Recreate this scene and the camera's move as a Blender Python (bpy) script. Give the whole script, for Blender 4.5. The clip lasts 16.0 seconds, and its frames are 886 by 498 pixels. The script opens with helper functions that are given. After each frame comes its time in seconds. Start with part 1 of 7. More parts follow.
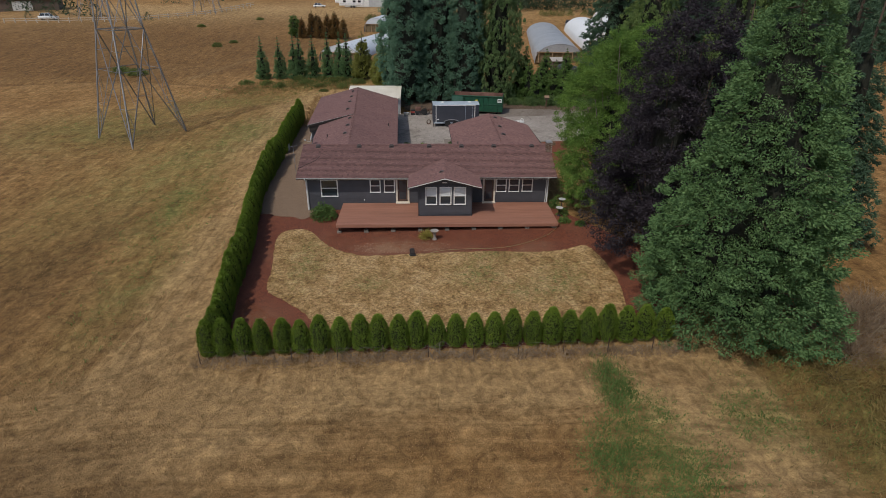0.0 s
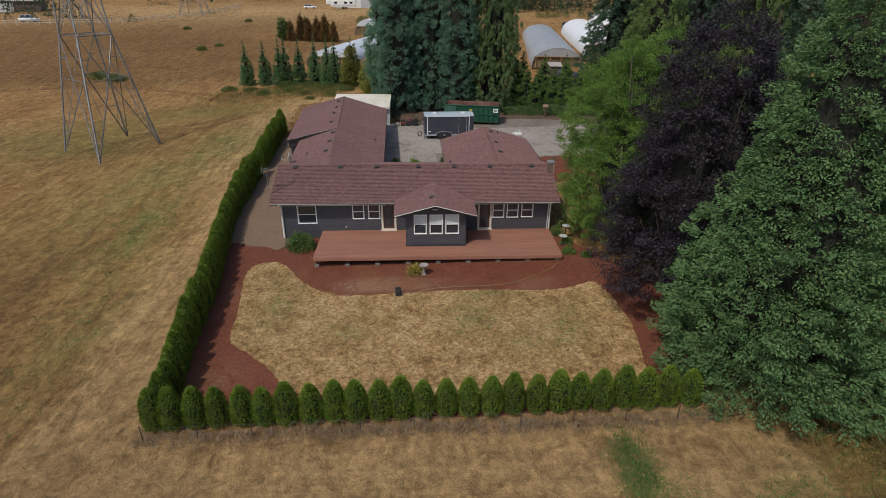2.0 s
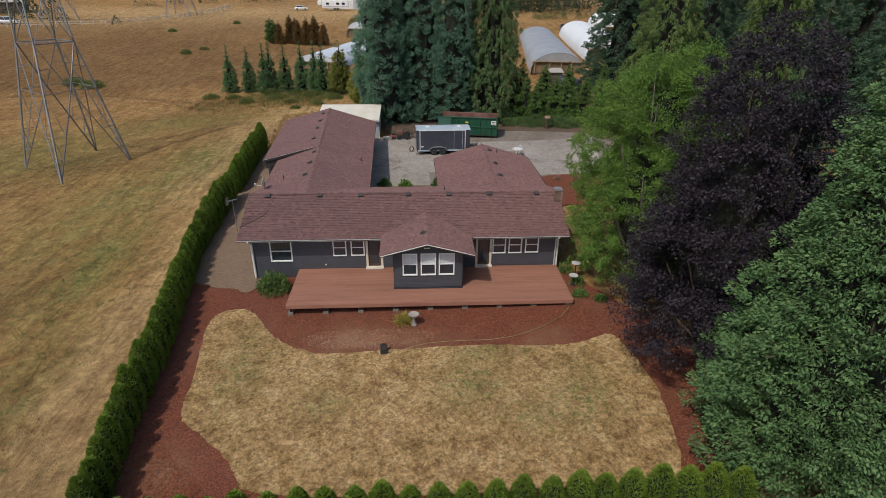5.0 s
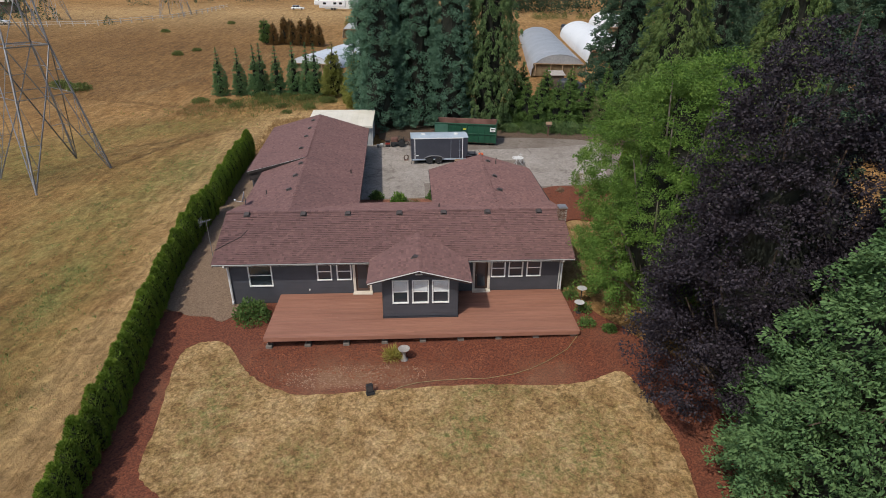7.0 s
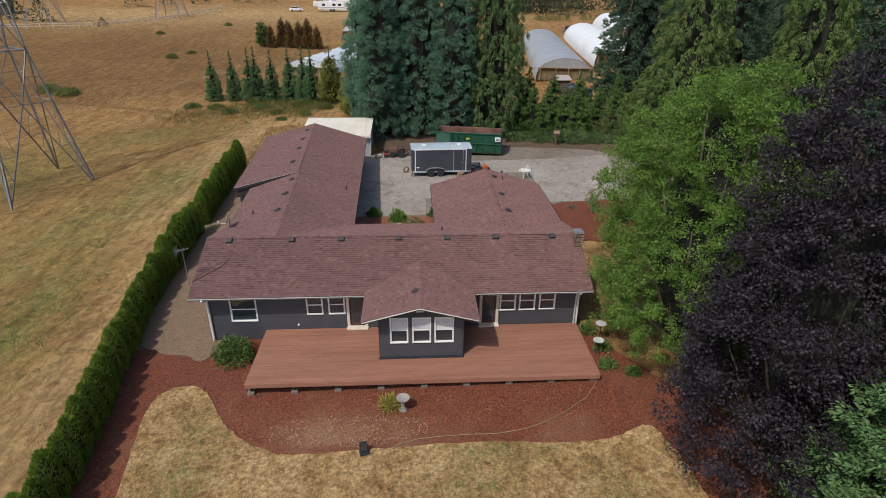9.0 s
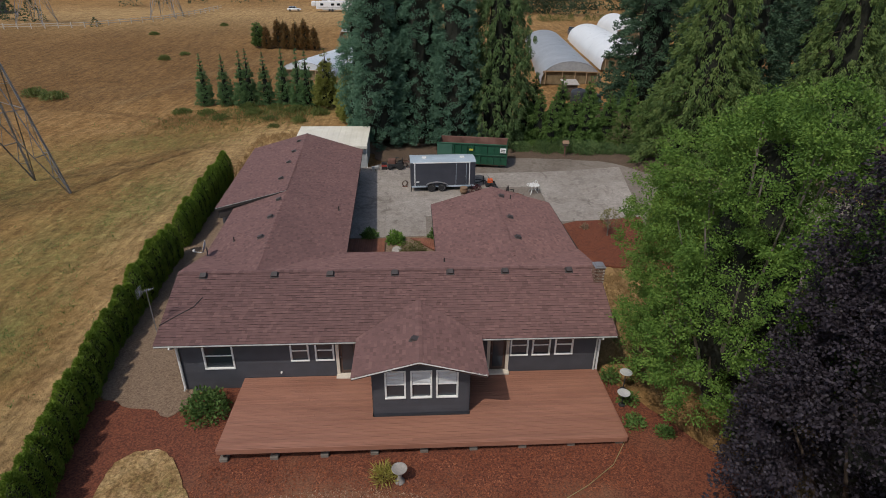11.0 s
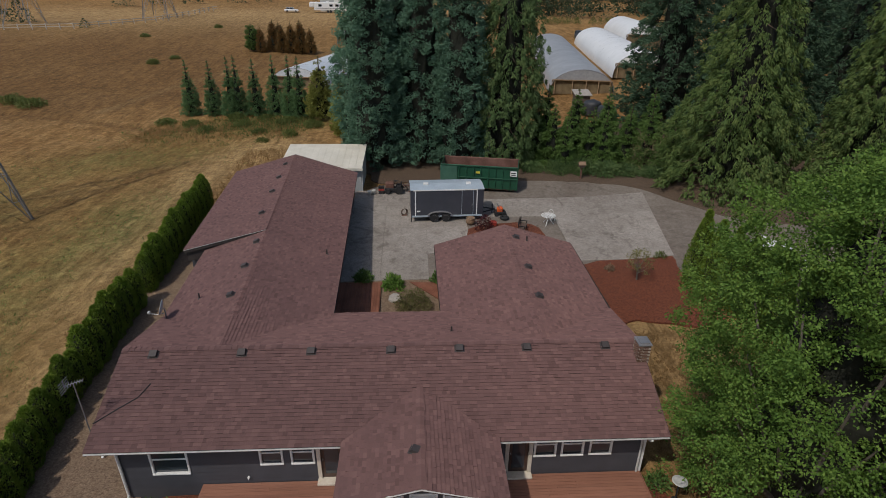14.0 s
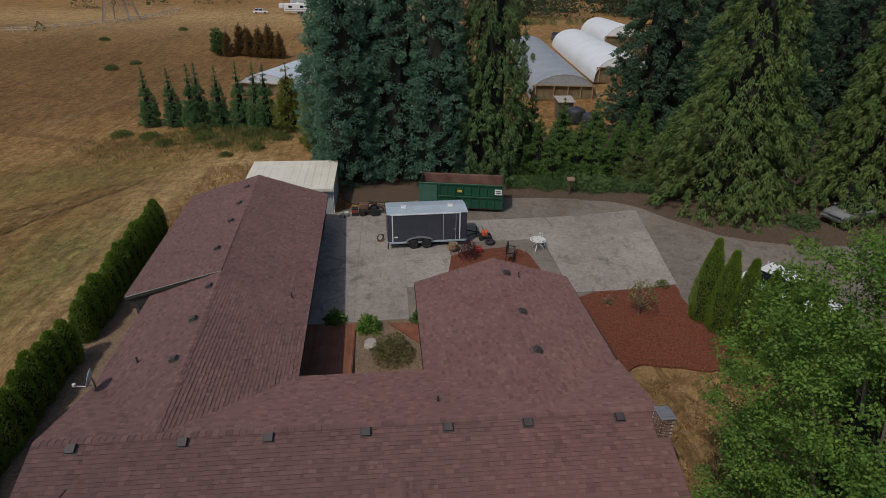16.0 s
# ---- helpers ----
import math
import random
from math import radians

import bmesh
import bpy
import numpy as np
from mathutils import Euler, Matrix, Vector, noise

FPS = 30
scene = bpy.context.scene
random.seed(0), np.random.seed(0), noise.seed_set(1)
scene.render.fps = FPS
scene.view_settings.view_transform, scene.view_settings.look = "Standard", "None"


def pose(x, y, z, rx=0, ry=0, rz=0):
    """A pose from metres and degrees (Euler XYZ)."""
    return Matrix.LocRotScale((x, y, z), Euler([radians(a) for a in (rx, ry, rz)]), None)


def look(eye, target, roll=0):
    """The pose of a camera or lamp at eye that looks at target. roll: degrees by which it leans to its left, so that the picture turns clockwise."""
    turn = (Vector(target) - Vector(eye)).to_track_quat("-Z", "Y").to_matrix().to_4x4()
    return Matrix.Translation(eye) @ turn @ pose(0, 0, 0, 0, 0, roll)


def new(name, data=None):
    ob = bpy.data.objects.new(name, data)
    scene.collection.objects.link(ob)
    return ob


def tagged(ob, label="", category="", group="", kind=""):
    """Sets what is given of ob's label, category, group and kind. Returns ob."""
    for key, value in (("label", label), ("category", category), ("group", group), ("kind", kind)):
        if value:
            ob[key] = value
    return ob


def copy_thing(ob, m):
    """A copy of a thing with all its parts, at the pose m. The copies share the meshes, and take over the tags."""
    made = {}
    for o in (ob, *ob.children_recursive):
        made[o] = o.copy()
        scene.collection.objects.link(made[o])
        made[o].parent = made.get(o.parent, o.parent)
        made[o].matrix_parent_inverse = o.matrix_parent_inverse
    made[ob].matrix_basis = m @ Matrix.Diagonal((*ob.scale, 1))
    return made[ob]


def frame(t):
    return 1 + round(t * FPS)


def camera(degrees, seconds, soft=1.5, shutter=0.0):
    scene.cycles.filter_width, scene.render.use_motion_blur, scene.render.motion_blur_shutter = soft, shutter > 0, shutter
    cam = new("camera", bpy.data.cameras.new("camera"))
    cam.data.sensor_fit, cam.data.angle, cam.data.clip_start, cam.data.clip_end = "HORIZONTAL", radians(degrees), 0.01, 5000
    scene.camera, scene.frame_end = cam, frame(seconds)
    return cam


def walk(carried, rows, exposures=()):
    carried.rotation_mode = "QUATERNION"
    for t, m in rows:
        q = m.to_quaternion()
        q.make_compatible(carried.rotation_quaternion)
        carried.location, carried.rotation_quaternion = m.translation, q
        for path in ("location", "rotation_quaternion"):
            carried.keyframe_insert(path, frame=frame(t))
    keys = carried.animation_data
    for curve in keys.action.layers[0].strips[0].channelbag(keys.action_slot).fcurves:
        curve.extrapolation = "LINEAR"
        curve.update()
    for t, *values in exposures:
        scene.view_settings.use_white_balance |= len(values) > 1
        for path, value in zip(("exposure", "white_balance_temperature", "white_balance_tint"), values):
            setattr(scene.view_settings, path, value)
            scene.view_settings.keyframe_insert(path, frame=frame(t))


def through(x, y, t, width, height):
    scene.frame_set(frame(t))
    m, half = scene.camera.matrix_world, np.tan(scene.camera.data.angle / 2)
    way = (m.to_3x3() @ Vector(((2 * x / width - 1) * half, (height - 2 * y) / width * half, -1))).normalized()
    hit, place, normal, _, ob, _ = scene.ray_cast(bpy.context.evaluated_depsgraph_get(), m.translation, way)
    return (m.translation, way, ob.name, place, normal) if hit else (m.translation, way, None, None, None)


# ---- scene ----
cam = camera(77.0, 16.0, soft=0.7)
PATH = [
    (0, (-1.516, -0.501, 19.048), (-1.446, 1.297, 18.174), 0.5),
    (0.5, (-1.359, 0.92, 19.113), (-1.282, 2.717, 18.238), 0.5),
    (1, (-1.151, 2.263, 19.127), (-1.07, 4.061, 18.253), 0.5),
    (1.5, (-1.004, 3.503, 19.166), (-0.922, 5.3, 18.292), 0.5),
    (2, (-0.992, 4.621, 19.199), (-0.906, 6.418, 18.326), 0.5),
    (2.5, (-0.996, 5.693, 19.212), (-0.906, 7.491, 18.341), 0.6),
    (3, (-0.945, 6.677, 19.251), (-0.853, 8.474, 18.379), 0.5),
    (3.5, (-0.913, 7.581, 19.283), (-0.821, 9.378, 18.409), 0.5),
    (4, (-0.828, 8.482, 19.342), (-0.732, 10.279, 18.469), 0.5),
    (6.5, (-0.18, 12.7, 19.413), (-0.078, 14.496, 18.538), 0.5),
    (7, (-0.073, 13.5, 19.41), (0.029, 15.295, 18.535), 0.5),
    (7.5, (0.013, 14.376, 19.396), (0.112, 16.171, 18.519), 0.4),
    (8, (-0.006, 15.278, 19.404), (0.095, 17.073, 18.528), 0.5),
    (8.5, (-0.014, 16.196, 19.422), (0.086, 17.992, 18.548), 0.5),
    (9, (-0.051, 17.158, 19.405), (0.05, 18.955, 18.532), 0.5),
    (11.5, (0.067, 22.192, 19.486), (0.167, 23.987, 18.61), 0.6),
    (12, (0.102, 23.158, 19.527), (0.202, 24.953, 18.65), 0.7),
    (12.5, (0.132, 24.142, 19.549), (0.23, 25.938, 18.674), 0.6),
    (13, (0.092, 25.121, 19.586), (0.19, 26.917, 18.711), 0.7),
    (13.5, (0.033, 26.137, 19.658), (0.132, 27.933, 18.784), 0.7),
    (14, (0.011, 27.172, 19.726), (0.113, 28.967, 18.851), 0.8),
    (14.5, (0.018, 28.208, 19.775), (0.126, 30.003, 18.9), 0.8),
    (15, (0.081, 29.282, 19.807), (0.203, 31.077, 18.933), 0.8),
    (15.5, (0.07, 30.34, 19.823), (0.226, 32.133, 18.951), 0.8),
    (16, (0.089, 31.396, 19.907), (0.269, 33.186, 19.032), 0.8),
]
walk(cam, [(t, look(eye, target, roll)) for t, eye, target, roll in PATH],
     exposures=[(0, -0.22), (1.5, -0.13), (3.5, -0.02), (6.5, 0.15), (8, 0.25), (9.2, 0.18), (11.5, -0.2), (12.5, -0.29), (13.2, -0.37), (14.5, -0.42), (16, -0.5)])

# ---- world, sun, exposure ----
world = bpy.data.worlds.new("sky_world")
scene.world = world
world.use_nodes = True
wn = world.node_tree.nodes
wl = world.node_tree.links
sky = wn.new("ShaderNodeTexSky")
sky.sky_type = "NISHITA"
sky.sun_disc = False
SUN_FROM = Vector((-1.25, -1.33, 2.5)).normalized()
sky.sun_elevation = math.asin(SUN_FROM.z)
sky.sun_rotation = math.atan2(SUN_FROM.x, SUN_FROM.y)
sky.dust_density = 2.0
wn["Background"].inputs["Strength"].default_value = 0.12
wl.new(sky.outputs[0], wn["Background"].inputs["Color"])
sun = new("sun", bpy.data.lights.new("sun", "SUN"))
sun.data.energy = 2.5
sun.data.angle = radians(0.6)
sun.data.color = (1.0, 0.94, 0.85)
sun.matrix_world = look(SUN_FROM * 100, (0, 0, 0))

# ---- ground height ----
GY = ((-400, -60, -10, 24, 38, 50, 60, 72, 110, 160, 233, 350, 600, 1200), (0, .3, .6, 1.05, 1.75, 2.2, 2.7, 3.1, 3.9, 5.3, 8.5, 12, 16, 18))
GX = ((-60, -38, -14, 14, 40), (-2.9, -2.4, -.28, .28, 2.2))
GK = ((110, 160, 233), (1, .3, 0))


def ground(x, y):
    return float(np.interp(y, *GY) + np.interp(x, *GX) * np.interp(y, *GK))


# ---- building helpers ----
class Geo:
    """Collects faces for one mesh."""

    def __init__(self):
        self.v, self.f = [], []

    def add(self, verts, faces):
        n = len(self.v)
        self.v += [tuple(p) for p in verts]
        self.f += [tuple(i + n for i in f) for f in faces]
        return self

    def box(self, x0, x1, y0, y1, z0, z1, c=0.0, m=None):
        """A box with chamfered edges."""
        hx, hy, hz = (x1 - x0) / 2, (y1 - y0) / 2, (z1 - z0) / 2
        o = Vector(((x0 + x1) / 2, (y0 + y1) / 2, (z0 + z1) / 2))
        if c <= 0:
            v = [Vector((sx * hx, sy * hy, sz * hz)) for sx in (-1, 1) for sy in (-1, 1) for sz in (-1, 1)]
            f = [(0, 1, 3, 2), (4, 6, 7, 5), (0, 4, 5, 1), (2, 3, 7, 6), (0, 2, 6, 4), (1, 5, 7, 3)]
        else:
            c = min(c, hx * .9, hy * .9, hz * .9)
            v, idx = [], {}
            for sx in (-1, 1):
                for sy in (-1, 1):
                    for sz in (-1, 1):
                        for ax in range(3):
                            p = [sx * (hx - c), sy * (hy - c), sz * (hz - c)]
                            p[ax] = (sx * hx, sy * hy, sz * hz)[ax]
                            idx[sx, sy, sz, ax] = len(v)
                            v.append(Vector(p))
            f = []
            for s in (-1, 1):
                q = [(-1, -1), (1, -1), (1, 1), (-1, 1)]
                if s < 0:
                    q = q[::-1]
                f.append(tuple(idx[s, a, b, 0] for a, b in q))
                f.append(tuple(idx[b, s, a, 1] for a, b in q))
                f.append(tuple(idx[a, b, s, 2] for a, b in q))
            for a in (-1, 1):
                for b in (-1, 1):
                    f.append((idx[-1, a, b, 1], idx[1, a, b, 1], idx[1, a, b, 2], idx[-1, a, b, 2]))
                    f.append((idx[a, -1, b, 0], idx[a, 1, b, 0], idx[a, 1, b, 2], idx[a, -1, b, 2]))
                    f.append((idx[a, b, -1, 0], idx[a, b, 1, 0], idx[a, b, 1, 1], idx[a, b, -1, 1]))
                    for d in (-1, 1):
                        f.append((idx[a, b, d, 0], idx[a, b, d, 1], idx[a, b, d, 2]))
            f = list(dict.fromkeys(f))
        if m is not None:
            v = [m @ (p + o) for p in v]
        else:
            v = [p + o for p in v]
        return self.add(v, f)

    def tube(self, p, q, r0, r1=None, n=8, caps=True):
        p, q = Vector(p), Vector(q)
        r1 = r0 if r1 is None else r1
        d = (q - p).normalized()
        a = d.orthogonal().normalized()
        b = d.cross(a)
        v = []
        for c, r in ((p, r0), (q, r1)):
            v += [c + (a * math.cos(6.28319 * i / n) + b * math.sin(6.28319 * i / n)) * r for i in range(n)]
        f = [(i, (i + 1) % n, n + (i + 1) % n, n + i) for i in range(n)]
        if caps:
            f += [tuple(range(n))[::-1], tuple(range(n, 2 * n))]
        return self.add(v, f)

    def path(self, pts, r, n=6):
        """One swept tube through the points."""
        pts = [Vector(p) for p in pts]
        ways = [(b - a).normalized() for a, b in zip(pts, pts[1:])]
        a = ways[0].orthogonal().normalized()
        v, f = [], []
        for i, p in enumerate(pts):
            d = (ways[max(i - 1, 0)] + ways[min(i, len(ways) - 1)]).normalized()
            a = (a - d * a.dot(d)).normalized()
            b = d.cross(a)
            v += [p + (a * math.cos(6.28319 * k / n) + b * math.sin(6.28319 * k / n)) * r for k in range(n)]
        for i in range(len(pts) - 1):
            f += [(i * n + k, i * n + (k + 1) % n, i * n + n + (k + 1) % n, i * n + n + k) for k in range(n)]
        m = len(v) - n
        f += [tuple(range(n))[::-1], tuple(range(m, m + n))]
        return self.add(v, f)

    def lathe(self, o, prof, n=14, jitter=0.0, rng=None):
        """A turned shape: rows of (radius, height) round o."""
        v, f = [], []
        for r, h in prof:
            for i in range(n):
                k = 1 + (rng.uniform(-jitter, jitter) if rng else 0)
                v.append((o[0] + r * k * math.cos(6.28319 * i / n), o[1] + r * k * math.sin(6.28319 * i / n), o[2] + h))
        for j in range(len(prof) - 1):
            f += [(j * n + i, j * n + (i + 1) % n, (j + 1) * n + (i + 1) % n, (j + 1) * n + i) for i in range(n)]
        f += [tuple(range(n))[::-1], tuple(range((len(prof) - 1) * n, len(prof) * n))]
        return self.add(v, f)

    def slab(self, pts, down):
        """A flat polygon made thick along the vector down."""
        n = len(pts)
        top = [Vector(p) for p in pts]
        low = [p + Vector(down) for p in top]
        f = [tuple(range(n)), tuple(range(n, 2 * n))[::-1]]
        f += [(i, n + i, n + (i + 1) % n, (i + 1) % n) for i in range(n)]
        return self.add(top + low, f)

    def mesh(self, name, shift=Vector((0, 0, 0))):
        me = bpy.data.meshes.new(name)
        me.from_pydata([(p[0] - shift.x, p[1] - shift.y, p[2] - shift.z) for p in self.v], [], self.f)
        me.update()
        return me


ORIGIN = {}


def thing(name, at, label, category, group="", kind=""):
    """An Empty at the thing's base, which parents its parts."""
    ob = tagged(new(name), label, category, group, kind)
    ob.location = at
    ob.empty_display_size = 0.2
    ORIGIN[ob] = Vector(at)
    return ob


def part(name, geo, material, parent, label="", smooth=False, kind=""):
    """Links a Geo (in world metres) or a finished mesh (in the parent's own) as one mesh under a thing or a part."""
    o = ORIGIN[parent]
    me = geo.mesh(name, o) if isinstance(geo, Geo) else geo
    if not me.materials:
        me.materials.append(material)
    if smooth:
        me.polygons.foreach_set("use_smooth", [True] * len(me.polygons))
    ob = tagged(new(name, me), label, "", "", kind)
    ob.parent = parent
    ORIGIN[ob] = o
    return ob


def solo(name, geo, material, label, category, kind="", at=None, smooth=False, group=""):
    """A thing of one mesh."""
    o = Vector(at) if at is not None else Vector((0, 0, 0))
    me = geo.mesh(name, o) if isinstance(geo, Geo) else geo
    if not me.materials:
        me.materials.append(material)
    if smooth:
        me.polygons.foreach_set("use_smooth", [True] * len(me.polygons))
    ob = tagged(new(name, me), label, category, group, kind)
    ob.location = o
    ORIGIN[ob] = o
    return ob


# ---- materials ----
def nodes_of(name):
    m = bpy.data.materials.new(name)
    m.use_nodes = True
    t = m.node_tree
    return m, t, t.nodes["Principled BSDF"], t.nodes["Material Output"]


def noise_node(t, vec, scale, detail=4.0, rough=0.55, dist=0.0):
    n = t.nodes.new("ShaderNodeTexNoise")
    n.inputs["Scale"].default_value = scale
    n.inputs["Detail"].default_value = detail
    n.inputs["Roughness"].default_value = rough
    n.inputs["Distortion"].default_value = dist
    t.links.new(vec, n.inputs["Vector"])
    return n.outputs["Fac"]


def ramp_node(t, fac, stops):
    r = t.nodes.new("ShaderNodeValToRGB")
    while len(r.color_ramp.elements) < len(stops):
        r.color_ramp.elements.new(0.5)
    for e, (p, c) in zip(r.color_ramp.elements, stops):
        e.position = p
        e.color = (*c, 1) if len(c) == 3 else c
    t.links.new(fac, r.inputs["Fac"])
    return r.outputs["Color"]


def mix_node(t, fac, a, b, kind="MIX"):
    n = t.nodes.new("ShaderNodeMix")
    n.data_type = "RGBA"
    n.blend_type = kind
    for s, val in ((n.inputs[0], fac), (n.inputs[6], a), (n.inputs[7], b)):
        if isinstance(val, (int, float)):
            s.default_value = val
        elif isinstance(val, tuple):
            s.default_value = (*val, 1)
        else:
            t.links.new(val, s)
    return n.outputs[2]


def math_node(t, op, a, b=0.0, clamp=False):
    n = t.nodes.new("ShaderNodeMath")
    n.operation = op
    n.use_clamp = clamp
    for s, val in zip(n.inputs, (a, b)):
        if isinstance(val, (int, float)):
            s.default_value = val
        else:
            t.links.new(val, s)
    return n.outputs[0]


def coords(t, kind="Object", scale=None, rot=None):
    n = t.nodes.new("ShaderNodeTexCoord").outputs[kind]
    if scale is None and rot is None:
        return n
    m = t.nodes.new("ShaderNodeMapping")
    m.inputs["Scale"].default_value = scale or (1, 1, 1)
    m.inputs["Rotation"].default_value = rot or (0, 0, 0)
    t.links.new(n, m.inputs["Vector"])
    return m.outputs[0]


def bump_node(t, height, bsdf, strength, dist=0.02):
    b = t.nodes.new("ShaderNodeBump")
    b.inputs["Strength"].default_value = strength
    b.inputs["Distance"].default_value = dist
    t.links.new(height, b.inputs["Height"])
    t.links.new(b.outputs[0], bsdf.inputs["Normal"])


def mat(name, dark, light, big=0.6, fine=12.0, rough=0.8, bump=0.3, metal=0.0, vary=0.0, isle=0.0, stretch=None, fine_amount=0.35, bump_dist=0.02):
    """Two colours mixed by a broad noise, with a fine grain over them and a bump; vary: by object; isle: by loose piece."""
    m, t, b, _ = nodes_of(name)
    vec = coords(t, "Object", stretch)
    c = ramp_node(t, noise_node(t, vec, big, 5), [(0.3, dark), (0.7, light)])
    g = noise_node(t, vec, fine, 6, 0.65)
    c = mix_node(t, fine_amount, c, ramp_node(t, g, [(0.25, (0.25, 0.25, 0.25)), (0.75, (0.8, 0.8, 0.8))]), "OVERLAY")
    for amount, src in ((vary, "ShaderNodeObjectInfo"), (isle, "ShaderNodeNewGeometry")):
        if amount:
            n = t.nodes.new(src)
            r = n.outputs["Random" if amount is vary and src == "ShaderNodeObjectInfo" else "Random Per Island"]
            h = t.nodes.new("ShaderNodeHueSaturation")
            t.links.new(math_node(t, "ADD", math_node(t, "MULTIPLY", r, 2 * amount), 1 - amount), h.inputs["Value"])
            t.links.new(c, h.inputs["Color"])
            c = h.outputs[0]
    t.links.new(c, b.inputs["Base Color"])
    b.inputs["Roughness"].default_value = rough
    b.inputs["Metallic"].default_value = metal
    if bump:
        bump_node(t, g, b, bump, bump_dist)
    return m


def leaf_mat(name, dark, mid, light, through=0.3, rough=0.55):
    """Leaves: colour by loose leaf and by a broad noise, with some light going through."""
    m, t, b, out = nodes_of(name)
    geo = t.nodes.new("ShaderNodeNewGeometry")
    n = noise_node(t, coords(t), 1.1, 4, 0.6)
    k = math_node(t, "ADD", math_node(t, "MULTIPLY", geo.outputs["Random Per Island"], 0.26), math_node(t, "MULTIPLY", n, 0.84))
    c = ramp_node(t, k, [(0.22, dark), (0.52, mid), (0.9, light)])
    info = t.nodes.new("ShaderNodeObjectInfo")
    h = t.nodes.new("ShaderNodeHueSaturation")
    t.links.new(math_node(t, "ADD", math_node(t, "MULTIPLY", info.outputs["Random"], 0.25), 0.88), h.inputs["Value"])
    t.links.new(c, h.inputs["Color"])
    c = h.outputs[0]
    t.links.new(c, b.inputs["Base Color"])
    b.inputs["Roughness"].default_value = rough
    b.inputs["Specular IOR Level"].default_value = 0.25
    tr = t.nodes.new("ShaderNodeBsdfTranslucent")
    t.links.new(c, tr.inputs["Color"])
    mx = t.nodes.new("ShaderNodeMixShader")
    mx.inputs[0].default_value = through
    t.links.new(b.outputs[0], mx.inputs[1])
    t.links.new(tr.outputs[0], mx.inputs[2])
    t.links.new(mx.outputs[0], out.inputs["Surface"])
    return m


def field_mat():
    """Dry pasture: straw, brown and green by the ground's zone attribute, broken by noise at several scales."""
    m, t, b, _ = nodes_of("dry_field_grass")
    vec = coords(t)
    a = t.nodes.new("ShaderNodeAttribute")
    a.attribute_name = "zone"
    sep = t.nodes.new("ShaderNodeSeparateColor")
    t.links.new(a.outputs["Color"], sep.inputs[0])
    big = noise_node(t, vec, 0.06, 6, 0.6)
    mid = noise_node(t, vec, 0.45, 6, 0.65, 0.4)
    along = noise_node(t, coords(t, "Object", (1.5, 0.2, 1), (0, 0, 0.1)), 0.9, 8, 0.72, 0.6)
    across = noise_node(t, coords(t, "Object", (0.16, 1.7, 1), (0, 0, 0.06)), 0.9, 8, 0.7, 0.7)
    lie = math_node(t, "MULTIPLY", a.outputs["Alpha"], math_node(t, "SUBTRACT", along, across))
    streak = math_node(t, "ADD", across, lie)
    fine = noise_node(t, vec, 3.0, 10, 0.8, 0.5)
    tuft = noise_node(t, coords(t, "Object", (1, 0.6, 1)), 17.0, 5, 0.75)
    c = ramp_node(t, math_node(t, "ADD", math_node(t, "MULTIPLY", big, 0.5), math_node(t, "MULTIPLY", mid, 0.5)),
                  [(0.34, (0.170, 0.088, 0.032)), (0.5, (0.260, 0.146, 0.055)), (0.66, (0.36, 0.222, 0.094))])
    s = math_node(t, "MULTIPLY", math_node(t, "ADD", sep.outputs[1], 0.12), math_node(t, "MULTIPLY", math_node(t, "SUBTRACT", math_node(t, "ADD", streak, math_node(t, "MULTIPLY", mid, 0.6)), 0.42), 2.6), True)
    c = mix_node(t, math_node(t, "MULTIPLY", s, 0.8), c, (0.40, 0.27, 0.13))
    d = math_node(t, "MULTIPLY", sep.outputs[2], math_node(t, "MULTIPLY", mid, 1.7), True)
    c = mix_node(t, math_node(t, "MULTIPLY", d, 0.8), c, (0.135, 0.076, 0.032))
    g = math_node(t, "MULTIPLY", sep.outputs[0], math_node(t, "MULTIPLY", math_node(t, "SUBTRACT", math_node(t, "ADD", mid, math_node(t, "MULTIPLY", fine, 0.5)), 0.42), 3.4), True)
    c = mix_node(t, math_node(t, "MULTIPLY", g, 0.8), c, (0.15, 0.165, 0.05))
    clod = noise_node(t, vec, 1.15, 6, 0.7, 0.9)
    c = mix_node(t, 0.55, c, ramp_node(t, clod, [(0.36, (0.22, 0.21, 0.2)), (0.64, (0.8, 0.79, 0.77))]), "OVERLAY")
    c = mix_node(t, 0.5, c, ramp_node(t, fine, [(0.34, (0.2, 0.2, 0.2)), (0.64, (0.82, 0.82, 0.82))]), "OVERLAY")
    c = mix_node(t, 0.45, c, ramp_node(t, streak, [(0.36, (0.25, 0.25, 0.25)), (0.64, (0.75, 0.75, 0.75))]), "OVERLAY")
    c = mix_node(t, 0.4, c, ramp_node(t, tuft, [(0.3, (0.27, 0.27, 0.27)), (0.72, (0.78, 0.78, 0.78))]), "OVERLAY")
    t.links.new(c, b.inputs["Base Color"])
    b.inputs["Roughness"].default_value = 0.95
    b.inputs["Specular IOR Level"].default_value = 0.1
    bump_node(t, math_node(t, "ADD", math_node(t, "ADD", clod, fine), tuft), b, 0.9, 0.12)
    return m


def zone_node(t):
    a = t.nodes.new("ShaderNodeAttribute")
    a.attribute_name = "zone"
    sep = t.nodes.new("ShaderNodeSeparateColor")
    t.links.new(a.outputs["Color"], sep.inputs[0])
    return sep.outputs


